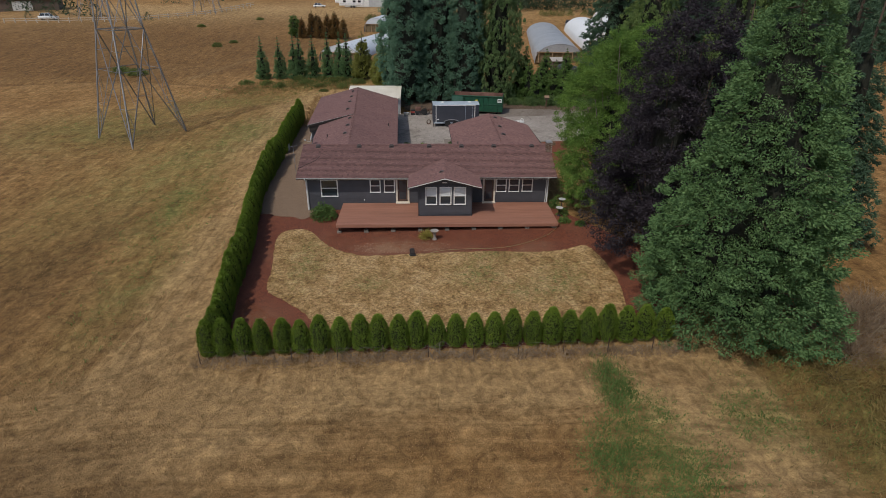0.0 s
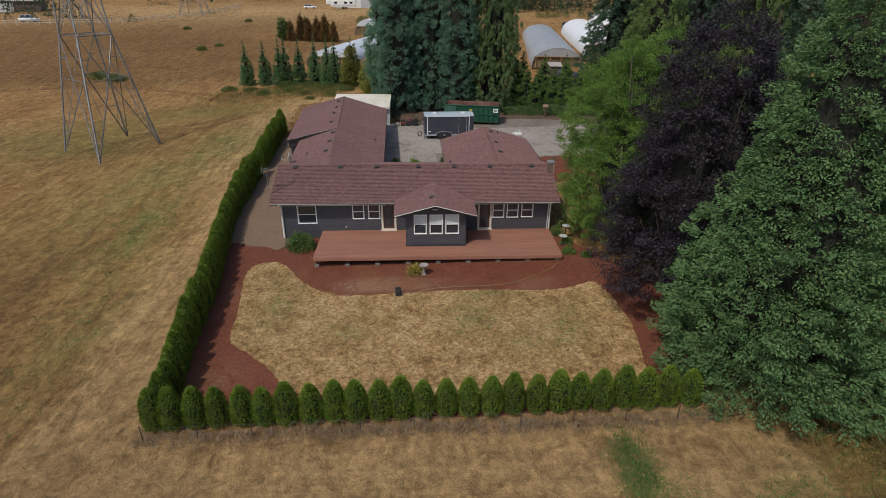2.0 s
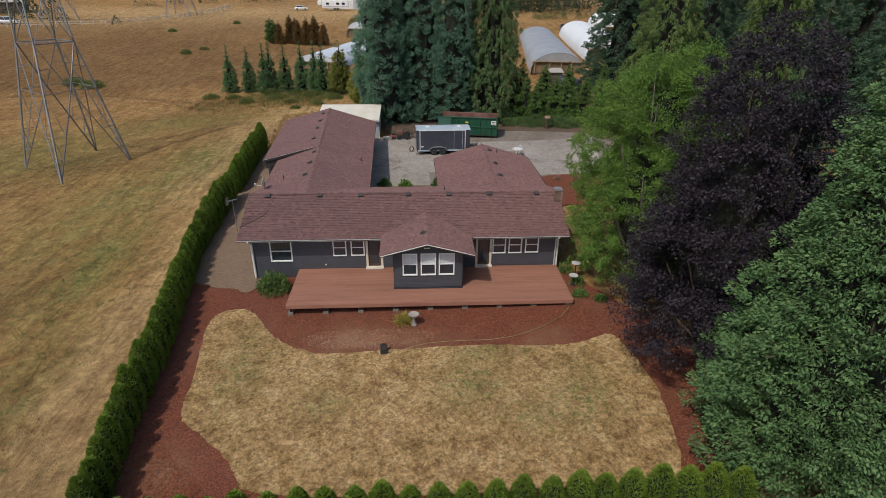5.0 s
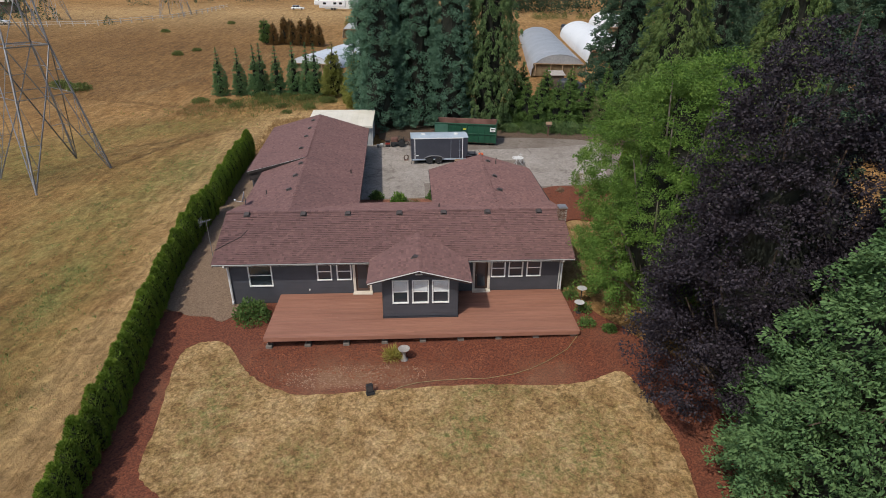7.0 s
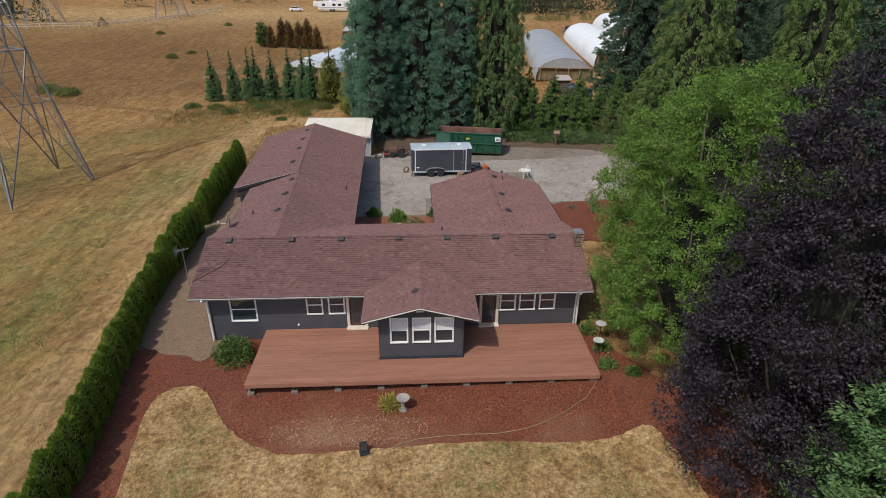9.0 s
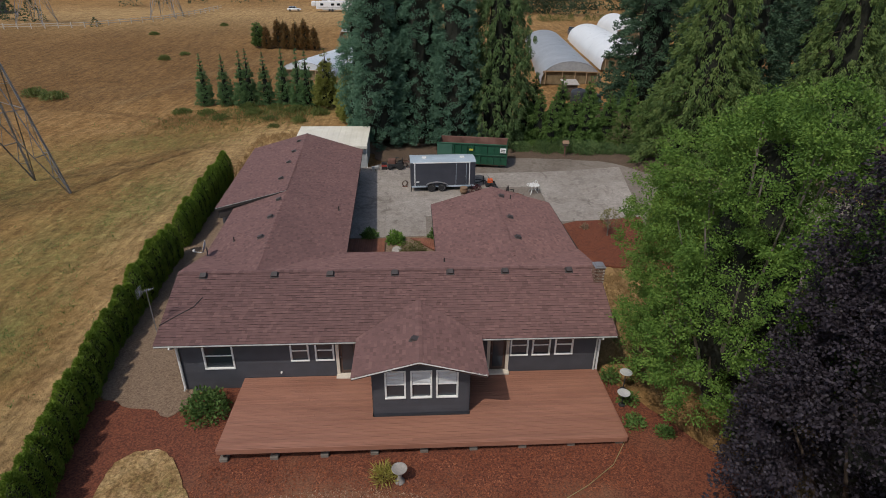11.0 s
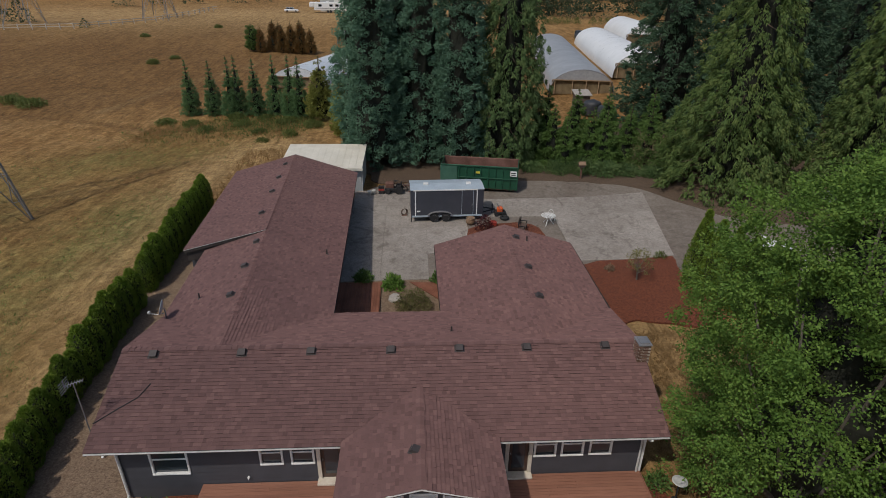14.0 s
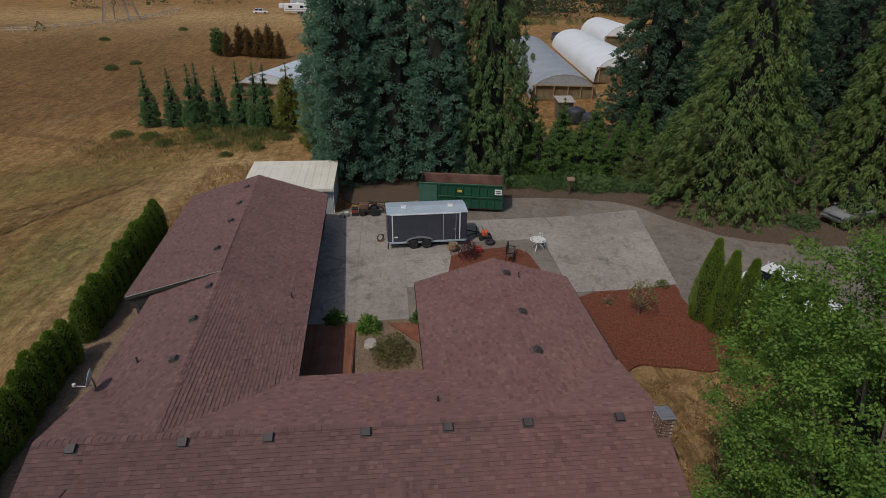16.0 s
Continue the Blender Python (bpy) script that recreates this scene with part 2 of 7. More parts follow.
def lawn_mat():
    m, t, b, _ = nodes_of("parched_lawn")
    vec = coords(t)
    zone = zone_node(t)
    mid = noise_node(t, vec, 0.9, 8, 0.72, 0.4)
    clump = noise_node(t, vec, 2.6, 8, 0.75, 0.8)
    fine = noise_node(t, vec, 9.0, 8, 0.8)
    c = ramp_node(t, mid, [(0.36, (0.21, 0.122, 0.052)), (0.5, (0.34, 0.214, 0.10)), (0.64, (0.44, 0.30, 0.155))])
    g = math_node(t, "MULTIPLY", math_node(t, "ADD", math_node(t, "MULTIPLY", zone[0], 0.95), 0.22), math_node(t, "MULTIPLY", math_node(t, "SUBTRACT", clump, 0.42), 5.0), True)
    c = mix_node(t, math_node(t, "MULTIPLY", g, 0.9), c, (0.112, 0.126, 0.042))
    spot = noise_node(t, vec, 5.0, 6, 0.7, 0.6)
    c = mix_node(t, 0.6, c, ramp_node(t, spot, [(0.38, (0.16, 0.17, 0.14)), (0.6, (0.72, 0.72, 0.72))]), "OVERLAY")
    c = mix_node(t, 0.5, c, ramp_node(t, clump, [(0.36, (0.2, 0.2, 0.2)), (0.6, (0.76, 0.76, 0.76))]), "OVERLAY")
    c = mix_node(t, 0.7, c, ramp_node(t, fine, [(0.34, (0.2, 0.2, 0.2)), (0.66, (0.8, 0.8, 0.8))]), "OVERLAY")
    t.links.new(c, b.inputs["Base Color"])
    b.inputs["Roughness"].default_value = 0.95
    b.inputs["Specular IOR Level"].default_value = 0.1
    bump_node(t, math_node(t, "ADD", clump, fine), b, 0.8, 0.06)
    return m


def mulch_mat(name, dark, light, dusty):
    m, t, b, _ = nodes_of(name)
    vec = coords(t)
    v = t.nodes.new("ShaderNodeTexVoronoi")
    v.inputs["Scale"].default_value = 15.0
    t.links.new(coords(t, "Object", (1, 1.3, 1)), v.inputs["Vector"])
    bw = t.nodes.new("ShaderNodeRGBToBW")
    t.links.new(v.outputs["Color"], bw.inputs[0])
    c = ramp_node(t, bw.outputs[0], [(0.15, dark), (0.85, light)])
    patch = noise_node(t, vec, 0.35, 5, 0.6, 0.6)
    fine = noise_node(t, vec, 14, 5, 0.7)
    k = ramp_node(t, math_node(t, "ADD", math_node(t, "MULTIPLY", patch, 0.7), math_node(t, "MULTIPLY", fine, 0.3)), [(0.5, (0, 0, 0)), (0.68, (0.75, 0.75, 0.75))])
    bw2 = t.nodes.new("ShaderNodeRGBToBW")
    t.links.new(k, bw2.inputs[0])
    zone = zone_node(t)
    kk = math_node(t, "MULTIPLY", math_node(t, "ADD", zone[0], 0.22), math_node(t, "ADD", math_node(t, "MULTIPLY", bw2.outputs[0], 1.4), math_node(t, "MULTIPLY", zone[0], 0.5)), True)
    c = mix_node(t, kk, c, dusty)
    c = mix_node(t, 0.5, c, ramp_node(t, fine, [(0.3, (0.2, 0.2, 0.2)), (0.7, (0.75, 0.75, 0.75))]), "OVERLAY")
    t.links.new(c, b.inputs["Base Color"])
    b.inputs["Roughness"].default_value = 0.9
    bump_node(t, math_node(t, "ADD", bw.outputs[0], fine), b, 0.8, 0.04)
    return m


def concrete_mat(name, dark, light, stain):
    m, t, b, _ = nodes_of(name)
    vec = coords(t)
    big = noise_node(t, vec, 0.18, 6, 0.6, 0.4)
    mid = noise_node(t, vec, 1.3, 6, 0.65, 0.8)
    fine = noise_node(t, vec, 18, 6, 0.7)
    c = ramp_node(t, math_node(t, "ADD", math_node(t, "MULTIPLY", big, 0.55), math_node(t, "MULTIPLY", mid, 0.45)), [(0.33, stain), (0.47, dark), (0.66, light)])
    grit = noise_node(t, vec, 5.0, 8, 0.75, 0.5)
    c = mix_node(t, 0.45, c, ramp_node(t, grit, [(0.34, (0.25, 0.24, 0.23)), (0.66, (0.74, 0.74, 0.74))]), "OVERLAY")
    c = mix_node(t, 0.35, c, ramp_node(t, fine, [(0.3, (0.3, 0.3, 0.3)), (0.7, (0.7, 0.7, 0.7))]), "OVERLAY")
    blot = ramp_node(t, noise_node(t, coords(t, "Object", (1, 0.7, 1), (0, 0, 0.5)), 0.75, 7, 0.7, 1.2), [(0.55, (0, 0, 0)), (0.66, (0.6, 0.6, 0.6))])
    bb = t.nodes.new("ShaderNodeRGBToBW")
    t.links.new(blot, bb.inputs[0])
    c = mix_node(t, bb.outputs[0], c, tuple(0.62 * k for k in stain))
    crack = t.nodes.new("ShaderNodeTexVoronoi")
    crack.feature = "DISTANCE_TO_EDGE"
    crack.inputs["Scale"].default_value = 0.3
    warp = t.nodes.new("ShaderNodeVectorMath")
    warp.operation = "ADD"
    wn = t.nodes.new("ShaderNodeTexNoise")
    wn.inputs["Scale"].default_value = 1.1
    wn.inputs["Detail"].default_value = 6
    t.links.new(vec, wn.inputs["Vector"])
    t.links.new(vec, warp.inputs[0])
    t.links.new(wn.outputs["Color"], warp.inputs[1])
    t.links.new(warp.outputs[0], crack.inputs["Vector"])
    line = math_node(t, "MULTIPLY", math_node(t, "LESS_THAN", crack.outputs["Distance"], 0.003), math_node(t, "GREATER_THAN", mid, 0.47))
    c = mix_node(t, math_node(t, "MULTIPLY", line, 0.4), c, tuple(0.4 * k for k in stain))
    info = t.nodes.new("ShaderNodeObjectInfo")
    h = t.nodes.new("ShaderNodeHueSaturation")
    t.links.new(math_node(t, "ADD", math_node(t, "MULTIPLY", info.outputs["Random"], 0.1), 0.95), h.inputs["Value"])
    t.links.new(c, h.inputs["Color"])
    t.links.new(h.outputs[0], b.inputs["Base Color"])
    b.inputs["Roughness"].default_value = 0.88
    bump_node(t, fine, b, 0.25, 0.01)
    return m


def shingle_mat():
    """Asphalt shingle: brown-red granules, each tab its own shade, with faint weather streaks."""
    m, t, b, _ = nodes_of("asphalt_shingle")
    geo = t.nodes.new("ShaderNodeNewGeometry")
    info = t.nodes.new("ShaderNodeObjectInfo")
    k = math_node(t, "FRACT", math_node(t, "ADD", geo.outputs["Random Per Island"], info.outputs["Random"]))
    c = ramp_node(t, k, [(0.0, (0.126, 0.069, 0.065)), (0.18, (0.155, 0.087, 0.081)), (0.82, (0.176, 0.098, 0.091)), (1.0, (0.204, 0.116, 0.106))])
    world_pos = geo.outputs["Position"]
    big = noise_node(t, world_pos, 0.35, 5, 0.6)
    c = mix_node(t, 0.3, c, ramp_node(t, big, [(0.3, (0.36, 0.36, 0.37)), (0.7, (0.64, 0.63, 0.61))]), "OVERLAY")
    fine = noise_node(t, world_pos, 45, 4, 0.7)
    c = mix_node(t, 0.3, c, ramp_node(t, fine, [(0.3, (0.3, 0.3, 0.3)), (0.7, (0.7, 0.7, 0.7))]), "OVERLAY")
    t.links.new(c, b.inputs["Base Color"])
    b.inputs["Roughness"].default_value = 0.85
    b.inputs["Diffuse Roughness"].default_value = 1.0
    b.inputs["Specular IOR Level"].default_value = 0.3
    bump_node(t, fine, b, 0.3, 0.006)
    return m


FIELD = field_mat()
LAWN = lawn_mat()
MULCH = mulch_mat("red_bark_mulch", (0.088, 0.023, 0.011), (0.215, 0.064, 0.029), (0.25, 0.13, 0.07))
MULCH_FRESH = mulch_mat("fresh_red_bark_mulch", (0.10, 0.026, 0.012), (0.215, 0.066, 0.031), (0.19, 0.07, 0.037))
DIRT = mulch_mat("bare_gravelly_soil", (0.15, 0.095, 0.06), (0.27, 0.19, 0.125), (0.30, 0.22, 0.15))
CONCRETE = concrete_mat("weathered_concrete", (0.27, 0.24, 0.21), (0.355, 0.32, 0.285), (0.19, 0.162, 0.136))
GRAVEL = concrete_mat("worn_asphalt_and_gravel", (0.168, 0.141, 0.117), (0.225, 0.194, 0.163), (0.122, 0.094, 0.073))
SHINGLE = shingle_mat()
ROOFDECK = mat("dark_asphalt_edge", (0.044, 0.026, 0.025), (0.060, 0.036, 0.034), 2, 20, 0.9, 0.1)
SIDING = mat("slate_blue_siding", (0.052, 0.053, 0.062), (0.066, 0.067, 0.078), 1.2, 30, 0.6, 0.1, vary=0.06)
WHITE = mat("white_trim_paint", (0.68, 0.68, 0.66), (0.80, 0.80, 0.78), 1.5, 25, 0.5, 0.05)
DECKWOOD = mat("red_brown_deck_stain", (0.246, 0.11, 0.071), (0.315, 0.149, 0.099), 0.9, 9, 0.62, 0.15, vary=0.1, stretch=(0.25, 3, 1), fine_amount=0.25)
DARKWOOD = mat("dark_deck_framing", (0.05, 0.03, 0.022), (0.085, 0.05, 0.035), 2, 12, 0.85, 0.2)
REDWOOD = mat("weathered_red_boards", (0.16, 0.058, 0.032), (0.25, 0.10, 0.058), 1.3, 10, 0.7, 0.15, vary=0.14)
BARK = mat("tree_bark", (0.055, 0.038, 0.027), (0.12, 0.085, 0.06), 3, 14, 0.95, 0.7, stretch=(1, 1, 0.25))
GREYBARK = mat("grey_bark", (0.14, 0.12, 0.10), (0.24, 0.21, 0.18), 3, 14, 0.95, 0.5, stretch=(1, 1, 0.3))
STEEL = mat("galvanised_steel", (0.22, 0.22, 0.23), (0.36, 0.36, 0.37), 0.8, 15, 0.5, 0.05, metal=0.6)
VENTGREY = mat("brown_grey_roof_vent", (0.040, 0.032, 0.031), (0.060, 0.050, 0.048), 3, 30, 0.6, 0.1)
BLACK = mat("black_rubber", (0.012, 0.012, 0.013), (0.025, 0.025, 0.026), 4, 30, 0.7, 0.1)


def glass_mat(name, tint, rough=0.06):
    m, t, b, _ = nodes_of(name)
    c = ramp_node(t, noise_node(t, coords(t), 0.9, 2), [(0.3, tuple(0.8 * k for k in tint)), (0.7, tint)])
    t.links.new(c, b.inputs["Base Color"])
    b.inputs["Roughness"].default_value = rough
    b.inputs["IOR"].default_value = 1.5
    b.inputs["Specular IOR Level"].default_value = 0.9
    return m


GLASS = glass_mat("window_glass", (0.035, 0.045, 0.055))
BLIND = mat("pale_window_blind", (0.50, 0.52, 0.53), (0.62, 0.64, 0.65), 2, 30, 0.35, 0.05)

SEQUOIA = leaf_mat("blue_green_needles", (0.052, 0.118, 0.078), (0.118, 0.225, 0.148), (0.2, 0.325, 0.215), 0.25, 0.8)
CEDAR_DARK = leaf_mat("dark_cedar_sprays", (0.038, 0.078, 0.03), (0.1, 0.166, 0.06), (0.205, 0.262, 0.098), 0.3, 0.7)
SEQUOIA_NEAR = leaf_mat("soft_green_needles", (0.044, 0.094, 0.036), (0.095, 0.176, 0.066), (0.165, 0.262, 0.1), 0.2, 0.8)
CEDAR = leaf_mat("cedar_sprays", (0.05, 0.092, 0.028), (0.128, 0.2, 0.058), (0.26, 0.31, 0.096), 0.3, 0.7)
FIR = leaf_mat("dark_fir_needles", (0.028, 0.058, 0.035), (0.062, 0.115, 0.066), (0.12, 0.19, 0.105), 0.25, 0.8)
MAPLE = leaf_mat("bright_green_leaves", (0.042, 0.095, 0.018), (0.108, 0.2, 0.036), (0.225, 0.335, 0.066), 0.25, 0.7)
PURPLE = leaf_mat("dark_purple_leaves", (0.015, 0.012, 0.016), (0.031, 0.025, 0.033), (0.062, 0.05, 0.064), 0.1, 0.6)
ARBOR = leaf_mat("hedge_sprays", (0.06, 0.112, 0.014), (0.158, 0.242, 0.031), (0.285, 0.37, 0.056), 0.25, 0.8)
SHRUB = leaf_mat("shrub_leaves", (0.042, 0.092, 0.022), (0.102, 0.18, 0.045), (0.19, 0.275, 0.078), 0.32, 0.65)
RUSTY = leaf_mat("rusty_dying_foliage", (0.07, 0.088, 0.03), (0.175, 0.112, 0.04), (0.33, 0.15, 0.05), 0.25)
DRYBRUSH = leaf_mat("dry_brush", (0.13, 0.09, 0.06), (0.25, 0.18, 0.12), (0.38, 0.30, 0.20), 0.2, 0.9)
WEEDS = leaf_mat("green_weeds", (0.06, 0.085, 0.02), (0.115, 0.15, 0.04), (0.20, 0.21, 0.07), 0.25)
WOODS = leaf_mat("far_woods", (0.03, 0.053, 0.034), (0.058, 0.092, 0.05), (0.11, 0.14, 0.075), 0.2, 0.8)
RANK = leaf_mat("rank_weeds", (0.12, 0.098, 0.034), (0.23, 0.165, 0.06), (0.29, 0.245, 0.09), 0.25, 0.8)
SPRUCE = leaf_mat("spruce_needles", (0.045, 0.098, 0.04), (0.105, 0.198, 0.08), (0.195, 0.30, 0.12), 0.35, 0.7)
GOLD = leaf_mat("golden_sprays", (0.1, 0.125, 0.03), (0.23, 0.25, 0.06), (0.4, 0.4, 0.12), 0.35, 0.7)

# ---- ground ----
def gauss(x, y, cx, cy, sx, sy):
    return math.exp(-((x - cx) / sx) ** 2 - ((y - cy) / sy) ** 2)


GREENS = ((7.9, 20.9, .6, 1.5, .4), (8.3, 18.4, 1.2, 1.3, .5), (8.8, 16.2, 1.4, 1.4, .55), (6.4, 16.0, .9, 1.3, .45), (8.3, 13.2, 1.7, 1.7, .45), (18.2, 20, 1.3, 2.2, .25), (17.6, 15, 1.2, 2.5, .2), (-23, 46, 2.5, 6, .6), (-23.5, 69, 4, 8, .5), (-27, 58, 5, 9, .35), (-16, 99, 12, 4, .6), (-21, 33, 2.5, 7, .4), (-30, 88, 10, 5, .5), (-45, 75, 12, 10, .5), (18, 18, 3, 6, .5), (-32, 50, 8, 14, .25), (13.5, 18.5, 1.5, 1.5, .5))
STRAWS = ((12.5, 18, 2.6, 5), (-14.8, 27, 1.6, 4), (-2, 21.8, 14, 1.4), (12.5, 47.5, 3.2, 5.5), (13, 50, 3, 3), (-17.4, 40, 1.8, 20), (-15, 19, 9, 4.5), (3, 21.5, 12, 2.6), (12, 18, 3.5, 6), (-20, 68, 4, 14), (-90, 215, 60, 30), (-16, 84, 6, 8), (-10, 230, 60, 20))
BROWNS = ((-1, 77.6, 5, 1.6), (-60, 122, 40, 10), (-40, 30, 10, 14), (-20, 14, 8, 7), (-37, 71, 5, 5), (-28, 40, 3, 12), (-80, 165, 70, 45), (-70, 140, 50, 14))
TRACK = [(-90, 104), (-75, 108), (-58, 112.5), (-45, 107), (-33, 100.5), (-24, 97.5)]
LANE = [(-46, 112), (-40, 128), (-30, 146), (-26, 152)]


def near_line(x, y, line):
    best = 99.0
    for (ax, ay), (bx, by) in zip(line, line[1:]):
        k = max(0.0, min(1.0, ((x - ax) * (bx - ax) + (y - ay) * (by - ay)) / ((bx - ax) ** 2 + (by - ay) ** 2)))
        best = min(best, math.hypot(x - ax - k * (bx - ax), y - ay - k * (by - ay)))
    return best


def axis(lo, hi, step, far):
    a = list(np.arange(lo, hi + 0.01, step))
    k, s = hi, step
    while k < far:
        s *= 1.22
        k += s
        a.append(k)
    k, s = lo, step
    while k > -far:
        s *= 1.22
        k -= s
        a.insert(0, k)
    return a


def build_ground():
    xs, ys = axis(-60, 45, 0.75, 2500), axis(-12, 110, 0.75, 3000)
    v, zone = [], []
    for y in ys:
        for x in xs:
            z = ground(x, y)
            if not (-12 < x < 30 and 36 < y < 76):
                z += 0.14 * (noise.noise((x * 0.16, y * 0.16, 3)) + 0.5 * noise.noise((x * 0.5, y * 0.5, 7)))
            z -= 0.10
            if y > 300:
                z += 6 * noise.noise((x * 0.004, y * 0.004, 1))
            v.append((x, y, z))
            n = noise.noise((x * 0.05, y * 0.05, 5)) * 0.5
            cut = max(0.0, 1 - near_line(x, y, TRACK) / 1.3) if -95 < x < -20 and 90 < y < 116 else 0.0
            lane = max(0.0, 1 - near_line(x, y, LANE) / 1.5) if -50 < x < -22 and 108 < y < 156 else 0.0
            rough = min(1.0, max(0.0, (x - 15.2) / .7)) if y < 25 else 0.0
            ditch = max(0.0, 1 - abs(x - 16.1) / .8) if y < 24.5 else 0.0
            v[-1] = (x, y, z - 0.25 * cut - 0.16 * ditch)
            zone.append((min(1, sum(gauss(x, y, *g[:4]) * g[4] for g in GREENS)), min(1, max(0, sum(gauss(x, y, *g) for g in STRAWS) + n * 0.5 + lane)) * (1 - rough), min(1, max(0, sum(gauss(x, y, *g) for g in BROWNS) + n + cut + .2 * rough + .4 * ditch)), min(1.0, max(0.0, (y - 19 - 5 * max(0, -13 - x) / 10) / 4 + max(0, -16 - x) / 8))))
    w = len(xs)
    f = [(j * w + i, j * w + i + 1, (j + 1) * w + i + 1, (j + 1) * w + i) for j in range(len(ys) - 1) for i in range(w - 1)]
    me = bpy.data.meshes.new("ground")
    me.from_pydata(v, [], f)
    me.materials.append(FIELD)
    at = me.color_attributes.new("zone", "FLOAT_COLOR", "POINT")
    at.data.foreach_set("color", np.array(zone, dtype=np.float32).ravel())
    me.polygons.foreach_set("use_smooth", [True] * len(me.polygons))
    return tagged(new("ground", me), "dry brown pasture with straw and green patches", "ground", "", "structure")


build_ground()


def rounded(pts, n=3, wobble=0.0, seed=1):
    """An outline with its corners rounded by cutting, and a little uneven."""
    rng = random.Random(seed)
    for _ in range(n):
        out = []
        for a, b in zip(pts, pts[1:] + pts[:1]):
            out += [(a[0] * .75 + b[0] * .25, a[1] * .75 + b[1] * .25), (a[0] * .25 + b[0] * .75, a[1] * .25 + b[1] * .75)]
        pts = out
    return [(x + rng.uniform(-wobble, wobble), y + rng.uniform(-wobble, wobble)) for x, y in pts]


def sheet(name, pts, lift, material, label, category, step=1.5, edge=0.12, spots=()):
    """A thin layer that follows the ground inside an outline."""
    bm = bmesh.new()
    bm.faces.new([bm.verts.new((x, y, 0)) for x, y in pts])
    for ax in (0, 1):
        lo, hi = min(p[ax] for p in pts), max(p[ax] for p in pts)
        k = math.floor(lo / step) * step + step
        while k < hi:
            no = (1, 0, 0) if ax == 0 else (0, 1, 0)
            bmesh.ops.bisect_plane(bm, geom=bm.verts[:] + bm.edges[:] + bm.faces[:], plane_co=tuple(c * k for c in no), plane_no=no)
            k += step
    for q in bm.verts:
        q.co.z = ground(q.co.x, q.co.y) + lift
    rim = [e for e in bm.edges if e.is_boundary]
    low = bmesh.ops.extrude_edge_only(bm, edges=rim)["geom"]
    for q in low:
        if isinstance(q, bmesh.types.BMVert):
            q.co.z -= edge
    bmesh.ops.recalc_face_normals(bm, faces=bm.faces[:])
    me = bpy.data.meshes.new(name)
    bm.to_mesh(me)
    bm.free()
    me.materials.append(material)
    at = me.color_attributes.new("zone", "FLOAT_COLOR", "POINT")
    for i, q in enumerate(me.vertices):
        at.data[i].color = (min(1.0, sum(gauss(q.co.x, q.co.y, *s) for s in spots)), 0, 0, 1)
    return tagged(new(name, me), label, category, "", "structure")


# yard behind the hedges: mulch all round, the lawn on it, bare soil beside the house
sheet("mulch_bed", rounded([(-13.6, 24.2), (11.8, 24.5), (14.5, 27), (15, 34), (12, 38), (9.6, 41.5), (9, 43), (-9, 43.5), (-11.5, 41.2), (-13.9, 42.4), (-16.0, 42.0), (-15.2, 38), (-14.2, 31)], 2, 0.08, 2), -0.02, MULCH, "red bark mulch bed along the hedge and deck", "mulch bed", 0.9, spots=((-3.5, 35.8, 4.5, 1.4), (6.3, 35.6, 1.3, 0.9), (-11.5, 27.5, 2, 1.5)))
sheet("lawn", rounded([(-12.5, 37.3), (-12.3, 38.8), (-11.1, 39.2), (-10.0, 38.7), (-9.0, 36.8), (-7.5, 35.4), (-5.6, 34.5), (-2.5, 34.7), (2.8, 34.9), (6.3, 34.5), (8.5, 34.7), (10.2, 35.6), (10.7, 34), (11.05, 31.5), (10.95, 29.4), (10.4, 26.6), (9.8, 25.6), (-7.4, 25.8), (-8.2, 27.4), (-9.2, 28.5), (-10.2, 29.4), (-11.6, 30.4), (-11.7, 32.8)], 3, 0.05, 3), 0.03, LAWN, "parched straw-coloured lawn with faded green spots", "lawn", 0.9, spots=((2.0, 31.8, 1.6, 1.5), (2.3, 31.6, .8, .9), (4.8, 29.6, 1.6, 1.0), (-9.5, 34, 1.2, 3), (3.5, 34.2, 2, .7), (7.5, 31, 1.6, 2.2), (-5, 31, 1.2, 1)))
sheet("side_yard_soil", rounded([(-12, 41.4), (-10.6, 40.8), (-10.5, 44), (-11, 55), (-14, 70), (-17.4, 70.5), (-16.8, 58), (-16.6, 50), (-16.1, 43.5), (-13.6, 41.8)], 2, 0.1, 4), 0.01, DIRT, "bare gravelly soil strip beside the house", "soil")
sheet("driveway", rounded([(-5.4, 58), (9, 56.5), (16.9, 57.6), (18.3, 56.6), (19.6, 54), (21, 48), (34, 48), (34, 62.5), (26.5, 64), (22.8, 66.5), (20.6, 70.5), (15, 75), (9.5, 75.5), (-0.5, 75), (-5.2, 73.2)], 2, 0.12, 5), 0.0, GRAVEL, "worn asphalt and gravel driveway with dusty edges", "driveway")
sheet("mulch_island", rounded([(9.4, 50.5), (9.5, 58.5), (11.1, 59.2), (16.4, 60.9), (17.3, 60.2), (16.9, 57.2), (17.6, 53), (16.9, 51.9), (15.4, 52.1), (12.6, 53), (11.4, 52.7)], 2, 0.09, 6), 0.015, MULCH_FRESH, "fresh red bark mulch island beside the garage", "mulch bed")
sheet("mulch_by_garage", rounded([(3.4, 57.2), (9.8, 57.2), (9.6, 64.4), (8.6, 65.8), (5.2, 65.6), (3.6, 64.6)], 1, 0.06, 7), 0.05, MULCH_FRESH, "red bark mulch strip behind the garage", "mulch bed")

